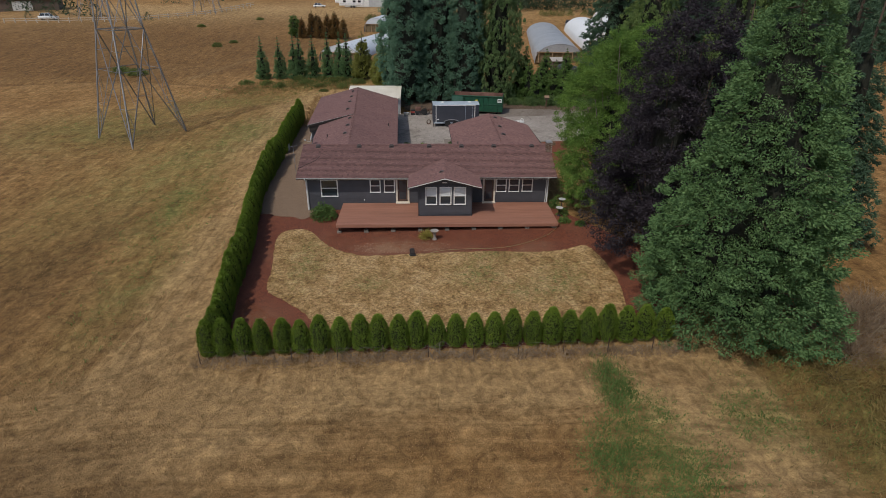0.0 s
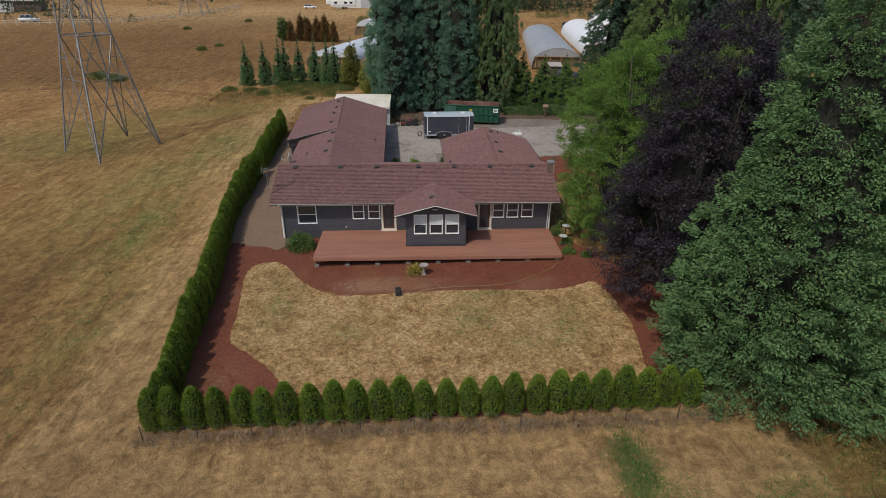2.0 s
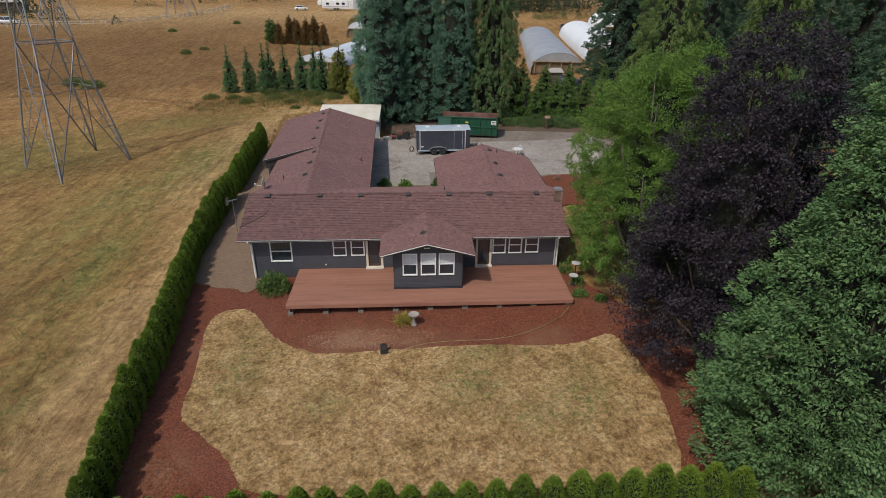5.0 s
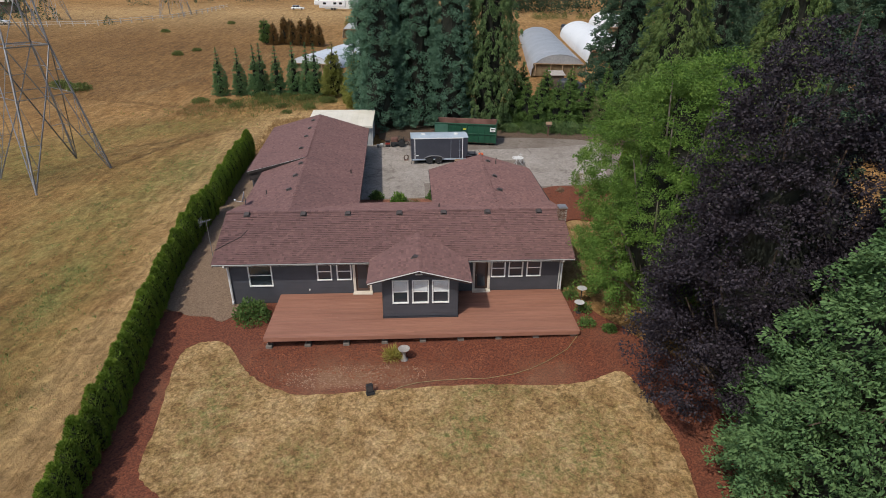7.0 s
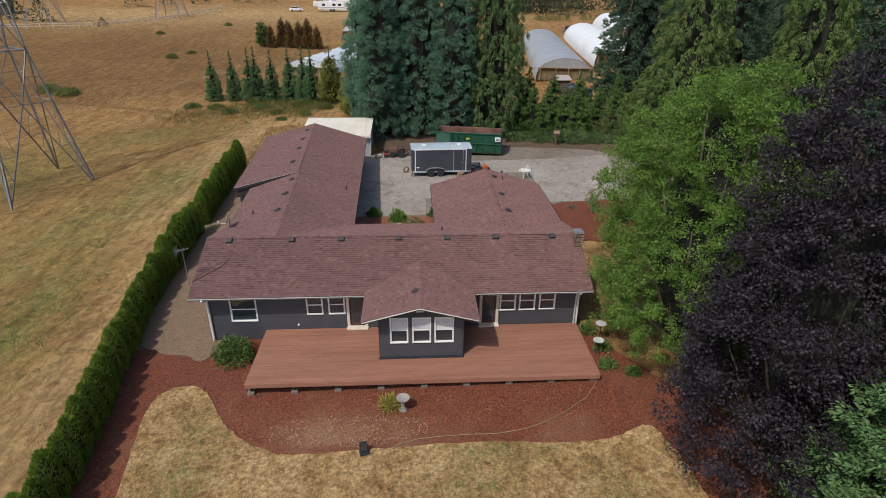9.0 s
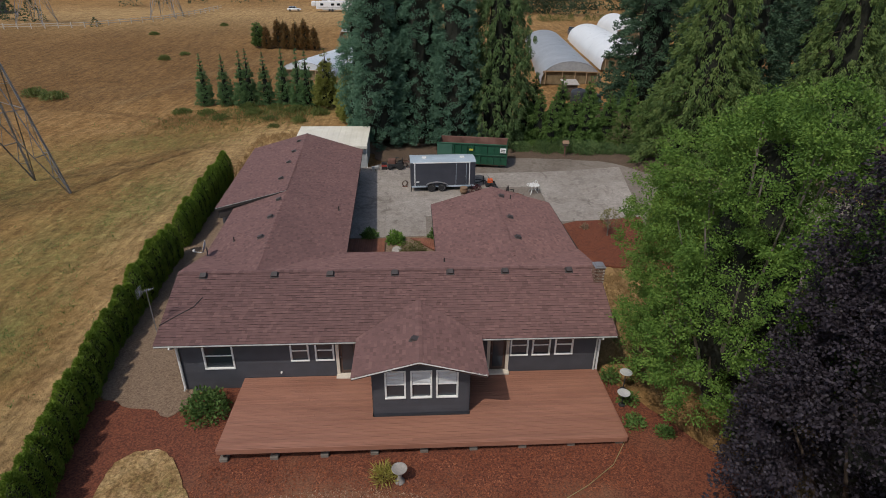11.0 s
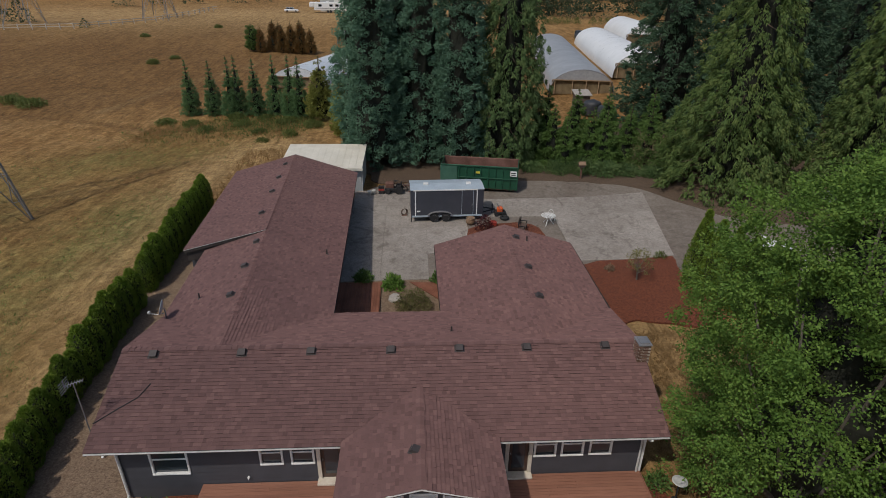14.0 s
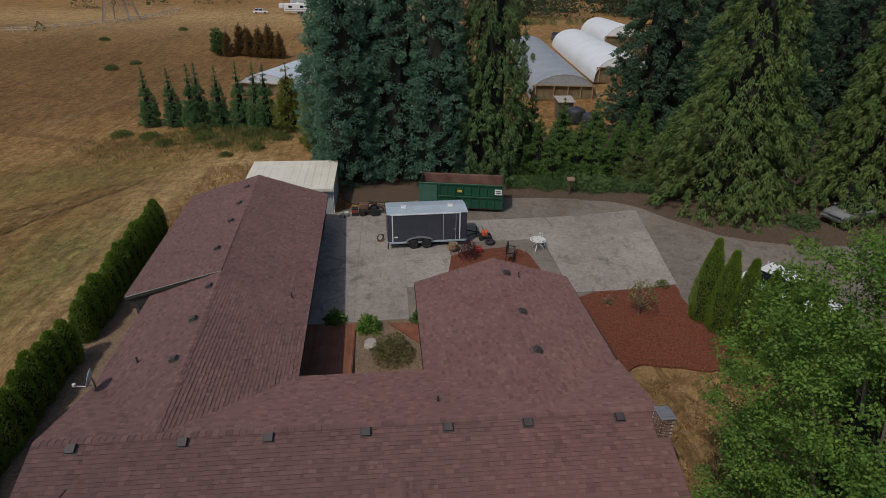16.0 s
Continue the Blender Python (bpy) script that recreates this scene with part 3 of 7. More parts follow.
LITTER = mulch_mat("brown_needle_litter", (0.06, 0.04, 0.026), (0.145, 0.095, 0.06), (0.19, 0.13, 0.085))
sheet("needle_litter", rounded([(-7.5, 78.4), (-4.0, 78.2), (-3.8, 74.6), (1.2, 75.0), (13, 74.6), (18.4, 72.4), (20.6, 69.2), (22.6, 65.6), (26.2, 62.8), (34, 61.4), (48, 61), (48, 92), (-7.5, 92)], 2, 0.15, 8), 0.02, LITTER, "brown needle litter under the evergreens", "litter")

# concrete slabs, laid side by side with open joints
CONC = bpy.data.objects.new("concrete_apron", None)
scene.collection.objects.link(CONC)
tagged(CONC, "weathered concrete apron in large slabs with stained joints", "concrete", "", "structure")
CONC.location = (2, 66, ground(2, 66))
ORIGIN[CONC] = Vector(CONC.location)


def concrete_slab(x0, x1, y0, y1, xs0=0.0, xs1=0.0):
    g = Geo()
    q = [(x0, y0), (x1, y0), (x1 + xs1, y1), (x0 + xs0, y1)]
    cx, cy = sum(p[0] for p in q) / 4, sum(p[1] for p in q) / 4
    q = [(x + math.copysign(0.007, cx - x), y + math.copysign(0.007, cy - y)) for x, y in q]
    g.slab([(x, y, ground(x, y) + 0.045) for x, y in q], (0, 0, -0.12))
    part("slab", g, CONCRETE, CONC)


for i, (x0, x1) in enumerate(((-5.0, -2.2), (-2.2, 0.9), (0.9, 4.0))):
    for y0, y1 in ((57.9, 61.2), (61.2, 65.4), (65.4, 69.6), (69.6, 73.0)):
        if not (i == 2 and y0 < 61):
            concrete_slab(x0, x1, y0, y1)
for x0, x1 in ((4.0, 7.4), (7.4, 10.8), (10.8, 14.2), (14.2, 17.4)):
    for y0, y1 in ((59.6, 63.2), (63.2, 66.8), (66.8, 70.4)):
        if not (x0 < 9 and y0 < 66) and not (y0 < 60 and x0 < 10):
            last = x0 > 14
            concrete_slab(x0, x1 + (.17 * (y0 - 60) if last else 0), y0, y1, 0.0, .6 if last else 0.0)


# ---- house ----
FLOOR = 2.33
house = thing("house", (-1, 48, 2.0), "long low slate-blue house with brown shingled roofs and white trim", "house")
EAVE, RIDGE = 4.72, 6.4


def roof_plane(pts, name="roof_slope", thick=0.14):
    """A thick roof deck under the shingles; pts wound so that it faces up."""
    g = Geo()
    g.slab(pts, (0, 0, -thick))
    return part(name, g, ROOFDECK, house, "dark roof deck edge")


def clip_poly(poly, a, b, c):
    """The part of a flat polygon where a*x + b*y <= c."""
    out = []
    for p, q in zip(poly, poly[1:] + poly[:1]):
        dp, dq = a * p[0] + b * p[1] - c, a * q[0] + b * q[1] - c
        if dp <= 0:
            out.append(p)
        if (dp < 0 < dq) or (dq < 0 < dp):
            s = dp / (dp - dq)
            out.append((p[0] + (q[0] - p[0]) * s, p[1] + (q[1] - p[1]) * s))
    return out


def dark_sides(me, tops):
    """Colours the lower edges of tabs as dark raw asphalt, for shadow lines along the courses; tops: the upper faces,
    each followed by its lower edge.
    """
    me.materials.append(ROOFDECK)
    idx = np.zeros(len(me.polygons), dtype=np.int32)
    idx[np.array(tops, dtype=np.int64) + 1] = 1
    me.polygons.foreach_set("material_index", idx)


def shingles(pts, parent, name="shingles", row=0.145, tab=0.23, seed=0, pick=None, lift=0.022):
    """Courses of tabs over a convex roof plane; pts[0] to pts[1] runs along the eave. pick: a test on a place, that makes those tabs objects of their own."""
    rng = random.Random(seed)
    o = Vector(pts[0])
    u = (Vector(pts[1]) - o).normalized()
    n = u.cross(Vector(pts[2]) - o).normalized()
    if n.z < 0:
        n = -n
    w = n.cross(u).normalized()
    if w.z < 0:
        w = -w
    flat = [((Vector(p) - o).dot(u), (Vector(p) - o).dot(w)) for p in pts]
    area = sum(a[0] * b[1] - b[0] * a[1] for a, b in zip(flat, flat[1:] + flat[:1]))
    if area < 0:
        flat = flat[::-1]
    lo, hi = min(p[0] for p in flat), max(p[0] for p in flat)
    top = max(p[1] for p in flat)
    g = Geo()
    own, tops = [], []
    j, y = 0, -0.03
    while y < top:
        x = lo - rng.random() * tab
        while x < hi:
            wd = tab * rng.choice((0.55, 0.8, 1, 1, 1.2))
            dy = rng.choice((0, 0, 0, -0.012))
            quad = [(x + 0.0015, y + dy), (x + wd - 0.0015, y + dy), (x + wd - 0.0015, y + row + 0.02), (x + 0.0015, y + row + 0.02)]
            for a, b in zip(flat, flat[1:] + flat[:1]):
                ex, ey = b[0] - a[0], b[1] - a[1]
                ln = math.hypot(ex, ey) or 1
                slack = 0.03
                quad = clip_poly(quad, ey / ln, -ex / ln, (ey * a[0] - ex * a[1]) / ln + slack)
                if len(quad) < 3:
                    break
            if len(quad) >= 3:
                h = lift + rng.choice((0, 0, 0.003, 0.003, 0.015))
                v = []
                for px_, py_ in quad:
                    k = h * (1 - (py_ - y) / (row + 0.02)) + 0.006
                    v.append(o + u * px_ + w * py_ + n * k)
                m = len(v)
                v += [q - n * 0.02 for q in v[:m]]
                faces = [tuple(range(m))] + [(i, m + i, m + (i + 1) % m, (i + 1) % m) for i in range(m)]
                if pick is not None and m == 4 and pick(v[0]):
                    own.append((v, faces))
                else:
                    # only the thickest tabs get the dark edge: broken shadow lines put in by colour
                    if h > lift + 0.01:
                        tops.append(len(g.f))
                    g.add(v, faces)
            x += wd
        y += row
        j += 1
    ob = part(name, g, SHINGLE, parent, "", False, "stuff")
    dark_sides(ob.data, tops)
    return ob, own


OWN_TABS = []
SLOPES = {
    "main_front": [(-11.57, 42.08, EAVE), (9.28, 42.08, EAVE), (9.22, 45.8, RIDGE), (-11.5, 45.8, RIDGE)],
    "main_back": [(9.5, 49.82, 5.34), (-11.7, 49.82, 5.34), (-11.5, 45.8, RIDGE), (9.22, 45.8, RIDGE)],
    "wing_right": [(-3.74, 46.0, 5.34), (-4.6, 71.05, 5.34), (-9.6, 72.0, 6.6), (-7.75, 46.0, 6.38)],
    "wing_left_front": [(-12.08, 57.2, 5.3), (-11.56, 46.0, 5.22), (-7.75, 46.0, 6.38), (-8.55, 57.2, 6.475)],
    "wing_left_rear": [(-14.1, 70.7, 5.48), (-13.2, 56.55, 5.5), (-8.56, 57.1, 6.53), (-9.6, 72.0, 6.6)],
    "garage_left": [(1.22, 57.3, 5.3), (1.28, 46.0, 5.3), (5.25, 46.0, 6.39), (5.4, 57.6, 6.45)],
    "garage_right": [(9.5, 46.0, 5.3), (9.45, 57.4, 5.3), (5.4, 57.6, 6.45), (5.25, 46.0, 6.39)],
    "bump_left": [(-2.62, 44.9, 4.82), (-2.62, 39.4, 4.82), (0.14, 39.4, 5.55), (0.14, 44.9, 5.62)],
    "bump_right": [(2.96, 39.4, 4.82), (2.96, 44.9, 4.82), (0.14, 44.9, 5.62), (0.14, 39.4, 5.55)],
}
for i, (key, pts) in enumerate(list(SLOPES.items())):
    if key == "bump_left":
        pts = [(-2.62, 42.1, 4.82), (-2.62, 39.4, 4.82), (0.14, 39.4, 5.55), (0.14, 44.2, 5.62)]
    if key == "bump_right":
        pts = [(2.96, 39.4, 4.82), (2.96, 42.1, 4.82), (0.14, 44.2, 5.62), (0.14, 39.4, 5.55)]
    p1, p2, p3 = (Vector(c) for c in pts[1:4])
    n = (p2 - p1).cross(p3 - p1)
    pts = [(pts[0][0], pts[0][1], p1.z - (n.x * (pts[0][0] - p1.x) + n.y * (pts[0][1] - p1.y)) / n.z)] + pts[1:]
    SLOPES[key] = pts
    g = roof_plane(pts)
    near = (lambda p: -6.3 < p[0] < -2.9 and 43.0 < p[1] < 45.0) if key == "main_front" else None
    ob, own = shingles(pts, house, seed=i, pick=near)
    OWN_TABS += own


def ridge_caps(a, b, step=0.22, seed=0):
    """Bent cap shingles along a ridge."""
    rng = random.Random(seed)
    a, b = Vector(a), Vector(b)
    d = (b - a).normalized()
    s = d.cross(Vector((0, 0, 1))).normalized()
    g = Geo()
    n = int((b - a).length / step)
    for i in range(n):
        p, q = a + d * (i * step), a + d * (i * step + step + 0.03)
        e = 0.018 + rng.uniform(0, 0.006)
        v = [p + s * 0.15 - Vector((0, 0, 0.035)), p + Vector((0, 0, 0.012)), p - s * 0.15 - Vector((0, 0, 0.035)), q + s * 0.15 + Vector((0, 0, e - 0.035)), q + Vector((0, 0, e + 0.012)), q - s * 0.15 + Vector((0, 0, e - 0.035))]
        g.add(v, [(0, 1, 4, 3), (1, 2, 5, 4), (3, 4, 5)])
    return part("ridge_cap", g, SHINGLE, house, "", False, "stuff")


ridge_caps((-11.5, 45.8, RIDGE + .02), (9.22, 45.8, RIDGE + .02), seed=1)
ridge_caps((-9.6, 72.0, 6.62), (-7.9, 48, 6.42), seed=2)
ridge_caps((5.4, 57.6, 6.47), (5.25, 47, 6.42), seed=3)
ridge_caps((0.14, 39.4, 5.57), (0.14, 44.2, 5.64), seed=4)


def board(name, a, b, h, t, material=WHITE, label="", up=None):
    """A board from a to b along its top edge, h deep and t thick."""
    a, b = Vector(a), Vector(b)
    d = (b - a).normalized()
    side = d.cross(Vector((0, 0, 1))).normalized() * t
    g = Geo()
    v = [a, b, b - Vector((0, 0, h)), a - Vector((0, 0, h))]
    v += [q + side for q in v]
    g.add(v, [(0, 1, 2, 3), (7, 6, 5, 4), (0, 4, 5, 1), (1, 5, 6, 2), (2, 6, 7, 3), (3, 7, 4, 0)])
    return part(name, g, material, house, label)


GUTTER = mat("white_gutter_enamel", (0.42, 0.42, 0.41), (0.55, 0.55, 0.53), 2, 25, 0.4, 0.03)
DARKTRIM = mat("dark_brown_fascia", (0.035, 0.027, 0.025), (0.048, 0.04, 0.036), 2, 25, 0.9, 0.05)


def gutter(a, b, material=GUTTER):
    """A half-round trough with a rolled front edge, along an eave."""
    a, b = Vector(a), Vector(b)
    d = (b - a).normalized()
    out = d.cross(Vector((0, 0, 1))).normalized()
    g = Geo()
    prof = [(0.0, -0.01), (0.0, -0.05), (0.03, -0.062), (0.055, -0.05), (0.065, -0.018), (0.055, -0.018), (0.047, -0.043), (0.03, -0.052), (0.01, -0.042), (0.01, -0.01)]
    n = len(prof)
    v = [p + out * x + Vector((0, 0, z)) for p in (a, b) for x, z in prof]
    g.add(v, [(i, (i + 1) % n, n + (i + 1) % n, n + i) for i in range(n)])
    return part("gutter", g, material, house, "white metal gutter" if material is GUTTER else "dark metal gutter")


gutter((-11.57, 42.05, EAVE - .01), (-2.6, 42.05, EAVE - .01))
gutter((2.95, 42.05, EAVE - .01), (9.28, 42.05, EAVE - .01))
gutter((-3.87, 49.85, 5.33), (-4.6, 71.05, 5.33), DARKTRIM)
gutter((1.28, 49.84, 5.33), (-3.87, 49.84, 5.33), DARKTRIM)
gutter((1.22, 57.3, 5.29), (1.25, 49.9, 5.29), DARKTRIM)
gutter((9.52, 49.5, 5.29), (9.47, 57.4, 5.29), DARKTRIM)
gutter((-12.1, 57.2, 5.29), (-11.7, 49.6, 5.29))
gutter((-14.1, 70.7, 5.47), (-13.2, 56.6, 5.48))
# rake boards of the bay's gable, the wing's step and the roof ends
for a, b in (((-2.62, 39.4, 4.80), (0.14, 39.4, 5.53)), ((0.14, 39.4, 5.53), (2.96, 39.4, 4.80))):
    board("rake_board", a, b, 0.055, 0.03, WHITE, "white rake board")
board("rake_board", (-13.2, 56.53, 5.48), (-8.56, 57.08, 6.52), 0.17, 0.03, DARKTRIM, "dark rake board")
board("drip_edge", (-13.2, 56.5, 5.51), (-8.56, 57.05, 6.54), 0.02, 0.02, GUTTER, "thin pale drip edge")
board("step_face", (-13.1, 56.66, 5.33), (-8.6, 57.2, 6.38), 0.6, 0.04, DARKTRIM, "dark face of the roof step")
board("rake_board", (-11.57, 42.08, EAVE - .02), (-11.5, 45.8, RIDGE - .02), 0.16, 0.04, DARKTRIM)
board("rake_board", (9.30, 42.08, EAVE - .02), (9.24, 45.8, RIDGE - .02), 0.16, 0.04, DARKTRIM)
board("rake_board", (-2.62, 42.1, 4.8), (-2.62, 39.4, 4.8), 0.12, 0.03, DARKTRIM)
board("rake_board", (2.96, 39.4, 4.8), (2.96, 42.1, 4.8), 0.12, 0.03, DARKTRIM)


# walls with their openings; wall_front runs along x
def wall_along_x(name, x0, x1, y, z0, z1, thick, holes, material=SIDING):
    panels = []
    xs = sorted({x0, x1, *[h[0] for h in holes], *[h[1] for h in holes]})
    for a, b in zip(xs, xs[1:]):
        cuts = sorted((h[2], h[3]) for h in holes if h[0] <= a and h[1] >= b)
        z = z0
        for lo, hi in cuts:
            if lo > z:
                panels.append(part(name, Geo().box(a, b, y, y + thick, z, lo), material, house))
            z = hi
        if z < z1:
            panels.append(part(name, Geo().box(a, b, y, y + thick, z, z1), material, house))
    return panels[0]


def siding_boards(wall, x0, x1, y, z0, z1, holes, step=0.19):
    """Lapped boards, each its own, broken by the openings."""
    z = z0
    while z < z1 - 0.03:
        top = min(z + step, z1)
        spans = [(x0, x1)]
        for h in holes:
            if h[2] - 0.02 < top and h[3] + 0.02 > z and h[2] < z + step * 0.6 and h[3] > z + step * 0.4:
                spans = [s for a, b in spans for s in ((a, min(b, h[0])), (max(a, h[1]), b)) if s[1] - s[0] > 0.02]
        for a, b in spans:
            g = Geo()
            v = [(a, y - 0.028, z), (b, y - 0.028, z), (b, y - 0.008, top), (a, y - 0.008, top), (a, y, z), (b, y, z), (b, y, top), (a, y, top)]
            g.add(v, [(0, 1, 2, 3), (0, 4, 5, 1), (1, 5, 6, 2), (3, 2, 6, 7), (0, 3, 7, 4)])
            part("siding_board", g, SIDING, wall)
        z += step


MAIN_Y, BAY_Y = 42.75, 40.0
WIN_LEFT = [(-9.82, -8.45, 2.93, 4.30)]
WIN_PAIR = [(-5.83, -4.98, 3.27, 4.32), (-4.68, -3.82, 3.27, 4.32)]
WIN_TRIPLE = [(4.49, 5.34, 3.28, 4.34), (5.54, 6.40, 3.28, 4.34), (6.63, 7.50, 3.30, 4.34)]
DOORS = [(-3.64, -2.74, 2.42, 4.42), (3.48, 4.34, 2.42, 4.42)]
BAY_WIN = [(-1.32, -0.45, 3.24, 4.60), (-0.23, 0.67, 3.24, 4.60), (0.86, 1.79, 3.24, 4.60)]
main_holes = WIN_LEFT + WIN_PAIR + WIN_TRIPLE + DOORS
w = wall_along_x("wall_front", -11.0, 8.8, MAIN_Y, 1.5, 4.75, 0.16, main_holes)
siding_boards(w, -10.9, -1.85, MAIN_Y, 1.6, 4.6, main_holes)
siding_boards(w, 2.3, 8.7, MAIN_Y, 2.2, 4.6, main_holes)
w = wall_along_x("bay_wall", -1.87, 2.30, BAY_Y, 1.6, 4.85, 0.16, BAY_WIN)
siding_boards(w, -1.8, 2.23, BAY_Y, 2.38, 4.82, BAY_WIN)
g = Geo()
g.slab([(-1.87, BAY_Y, 4.84), (2.30, BAY_Y, 4.84), (0.14, BAY_Y, 5.42)], (0, 0.16, 0))
part("bay_gable", g, SIDING, house)
for x0, x1 in ((-1.87, -1.71), (2.14, 2.30)):
    g = Geo()
    g.box(x0, x1, BAY_Y + .16, MAIN_Y + .1, 1.6, 4.85)
    sw = part("bay_side_wall", g, SIDING, house)
    z = 2.38
    while z < 4.8:
        s = -1 if x0 < 0 else 1
        xo = x0 if x0 < 0 else x1
        g = Geo()
        g.add([(xo + s * .026, BAY_Y, z), (xo + s * .026, MAIN_Y, z), (xo + s * .006, MAIN_Y, z + .19), (xo + s * .006, BAY_Y, z + .19), (xo, BAY_Y, z), (xo, MAIN_Y, z)], [(0, 1, 2, 3), (0, 4, 5, 1)])
        part("siding_board", g, SIDING, sw)
        z += 0.19
for x0, x1, y0, y1 in ((-11.0, -10.84, 44.0, 46.5), (8.64, 8.8, 44.0, 57.0), (-11.2, -11.04, 46.5, 57.0), (-13.0, -12.84, 57.0, 70.6), (-5.1, -4.94, 50.2, 70.6), (1.75, 1.91, 50.2, 57.0), (-13.0, -4.94, 70.6, 70.76), (1.75, 8.8, 57.0, 57.16), (-4.94, 1.75, 49.2, 49.36), (-13.0, -11.04, 56.9, 57.06)):
    part("rear_wall", Geo().box(x0, x1, y0, y1, 1.6, 5.25), SIDING, house)
for y, xa, xm, xb, zr in ((70.62, -13.6, -9.4, -5.0, 6.4), (57.02, 1.8, 5.3, 8.8, 6.28)):
    g = Geo()
    g.slab([(xa, y, 5.2), (xb, y, 5.2), (xm, y, zr)], (0, 0.14, 0))
    part("rear_gable", g, SIDING, house)
for x0, x1, y0, y1, z0 in ((-11, 8.8, 42.2, 49.2, 4.5), (-11.1, -5, 50.2, 57, 4.9), (-12.9, -5, 57, 70.6, 4.9), (1.8, 8.8, 50.2, 57, 4.9)):
    part("soffit", Geo().box(x0, x1, y0, y1, z0, z0 + .08), WHITE, house)


def window(x0, x1, y, z0, z1, blind=0.5, double=True):
    """A white sash window with trim, a meeting rail, two panes and a blind behind."""
    t = 0.06
    x0, x1 = x0 + .045, x1 - .045
    g = Geo()
    g.box(x0 - t, x0 + .02, y - .05, y + .06, z0 - t, z1 + t, .008).box(x1 - .02, x1 + t, y - .05, y + .06, z0 - t, z1 + t, .008)
    g.box(x0 + .02, x1 - .02, y - .05, y + .06, z1 - .02, z1 + t, .008)
    wdw = part("window", g, WHITE, house, "white sash window")
    g = Geo()
    g.box(x0 - .06, x1 + .06, y - .075, y + .06, z0 - .05, z0 + .02, .01)
    part("window_sill", g, WHITE, wdw)
    zm = (z0 + z1) / 2
    g = Geo()
    g.box(x0 + .02, x1 - .02, y - .02, y + .05, zm - .03, zm + .03, .006)
    part("meeting_rail", g, WHITE, wdw)
    for a, b, yy in ((z0 + .02, zm - .03, .03), (zm + .03, z1 - .02, .01)):
        g = Geo()
        g.box(x0 + .02, x1 - .02, y + yy, y + yy + .012, a, b)
        part("pane", g, GLASS, wdw, "dark window pane")
    if blind:
        g = Geo()
        zb = z1 - .03 - (z1 - z0 - .06) * blind
        n = 18
        v = [(x, y - .004 + (.012 if i % 2 else 0), zb + (z1 - .03 - zb) * i / n) for i in range(n + 1) for x in (x0 + .03, x1 - .03)]
        g.add(v, [(2 * i, 2 * i + 1, 2 * i + 3, 2 * i + 2) for i in range(n)])
        part("blind", g, BLIND, wdw, "pale blind half drawn")
    return wdw


for x0, x1, z0, z1 in WIN_LEFT:
    window(x0, x1, MAIN_Y, z0, z1, 0.0)
for i, (x0, x1, z0, z1) in enumerate(WIN_PAIR + WIN_TRIPLE):
    window(x0, x1, MAIN_Y, z0, z1, 0.0)
for x0, x1, z0, z1 in BAY_WIN:
    window(x0, x1, BAY_Y, z0, z1, 0.48)

DOORPAINT = mat("brown_door_paint", (0.05, 0.028, 0.02), (0.075, 0.04, 0.03), 2, 20, 0.45, 0.05)
CREAM = mat("cream_door_trim", (0.60, 0.53, 0.44), (0.70, 0.63, 0.53), 2, 20, 0.5, 0.05)
for x0, x1, z0, z1 in DOORS:
    g = Geo()
    g.box(x0 - .1, x0 + .05, MAIN_Y - .05, MAIN_Y + .1, FLOOR, z1 + .08, .01).box(x1 - .05, x1 + .1, MAIN_Y - .05, MAIN_Y + .1, FLOOR, z1 + .08, .01)
    g.box(x0 + .05, x1 - .05, MAIN_Y - .05, MAIN_Y + .1, z1 - .04, z1 + .08, .01)
    d = part("door", g, CREAM, house, "brown glazed door in a cream frame")
    g = Geo()
    g.box(x0 + .05, x1 - .05, MAIN_Y + .02, MAIN_Y + .07, FLOOR + .1, z1 - .04, .01)
    part("door_leaf", g, DOORPAINT, d, "dark brown door leaf")
    g = Geo()
    g.box(x0 + .18, x1 - .18, MAIN_Y + .008, MAIN_Y + .018, FLOOR + .3, z1 - .2, .004)
    part("pane", g, GLASS, d)
    g = Geo()
    g.box(x0 - .12, x1 + .12, MAIN_Y - .32, MAIN_Y + .05, FLOOR + .01, FLOOR + .1, .01)
    part("threshold", g, CREAM, d, "cream door step")
    g = Geo()
    g.tube((x0 + .12, MAIN_Y - .03, FLOOR + 1.05), (x0 + .12, MAIN_Y + .03, FLOOR + 1.05), .03, .03, 10)
    part("door_knob", g, STEEL, d, "steel knob")

# corner boards and downpipes
for x in (-11.02, 8.72):
    g = Geo()
    g.box(x, x + .1, MAIN_Y - .04, MAIN_Y + .02, 1.65, 4.6, .008)
    part("corner_board", g, WHITE, house, "white corner board")
for x, xt in ((-10.9, -10.9), (8.62, 8.62)):
    g = Geo()
    g.path([(xt, 41.98, 4.62), (xt, 42.1, 4.5), (x, 42.66, 4.25), (x, 42.66, 1.95), (x, 42.45, 1.85)], .045, 8)
    part("downpipe", g, GUTTER, house, "white downpipe")
g = Geo()
g.box(-.05, .33, BAY_Y - .1, BAY_Y - .02, 4.98, 5.06, .02)
part("gable_lamp", g, WHITE, house, "small white lamp under the gable")
g = Geo()
g.tube((-6.35, MAIN_Y - .08, 2.62), (-6.35, MAIN_Y - .02, 2.62), .05, .05, 10).tube((-6.35, MAIN_Y - .14, 2.6), (-6.35, MAIN_Y - .08, 2.62), .02, .03, 8)
part("hose_bib", g, WHITE, house, "pale wall tap")


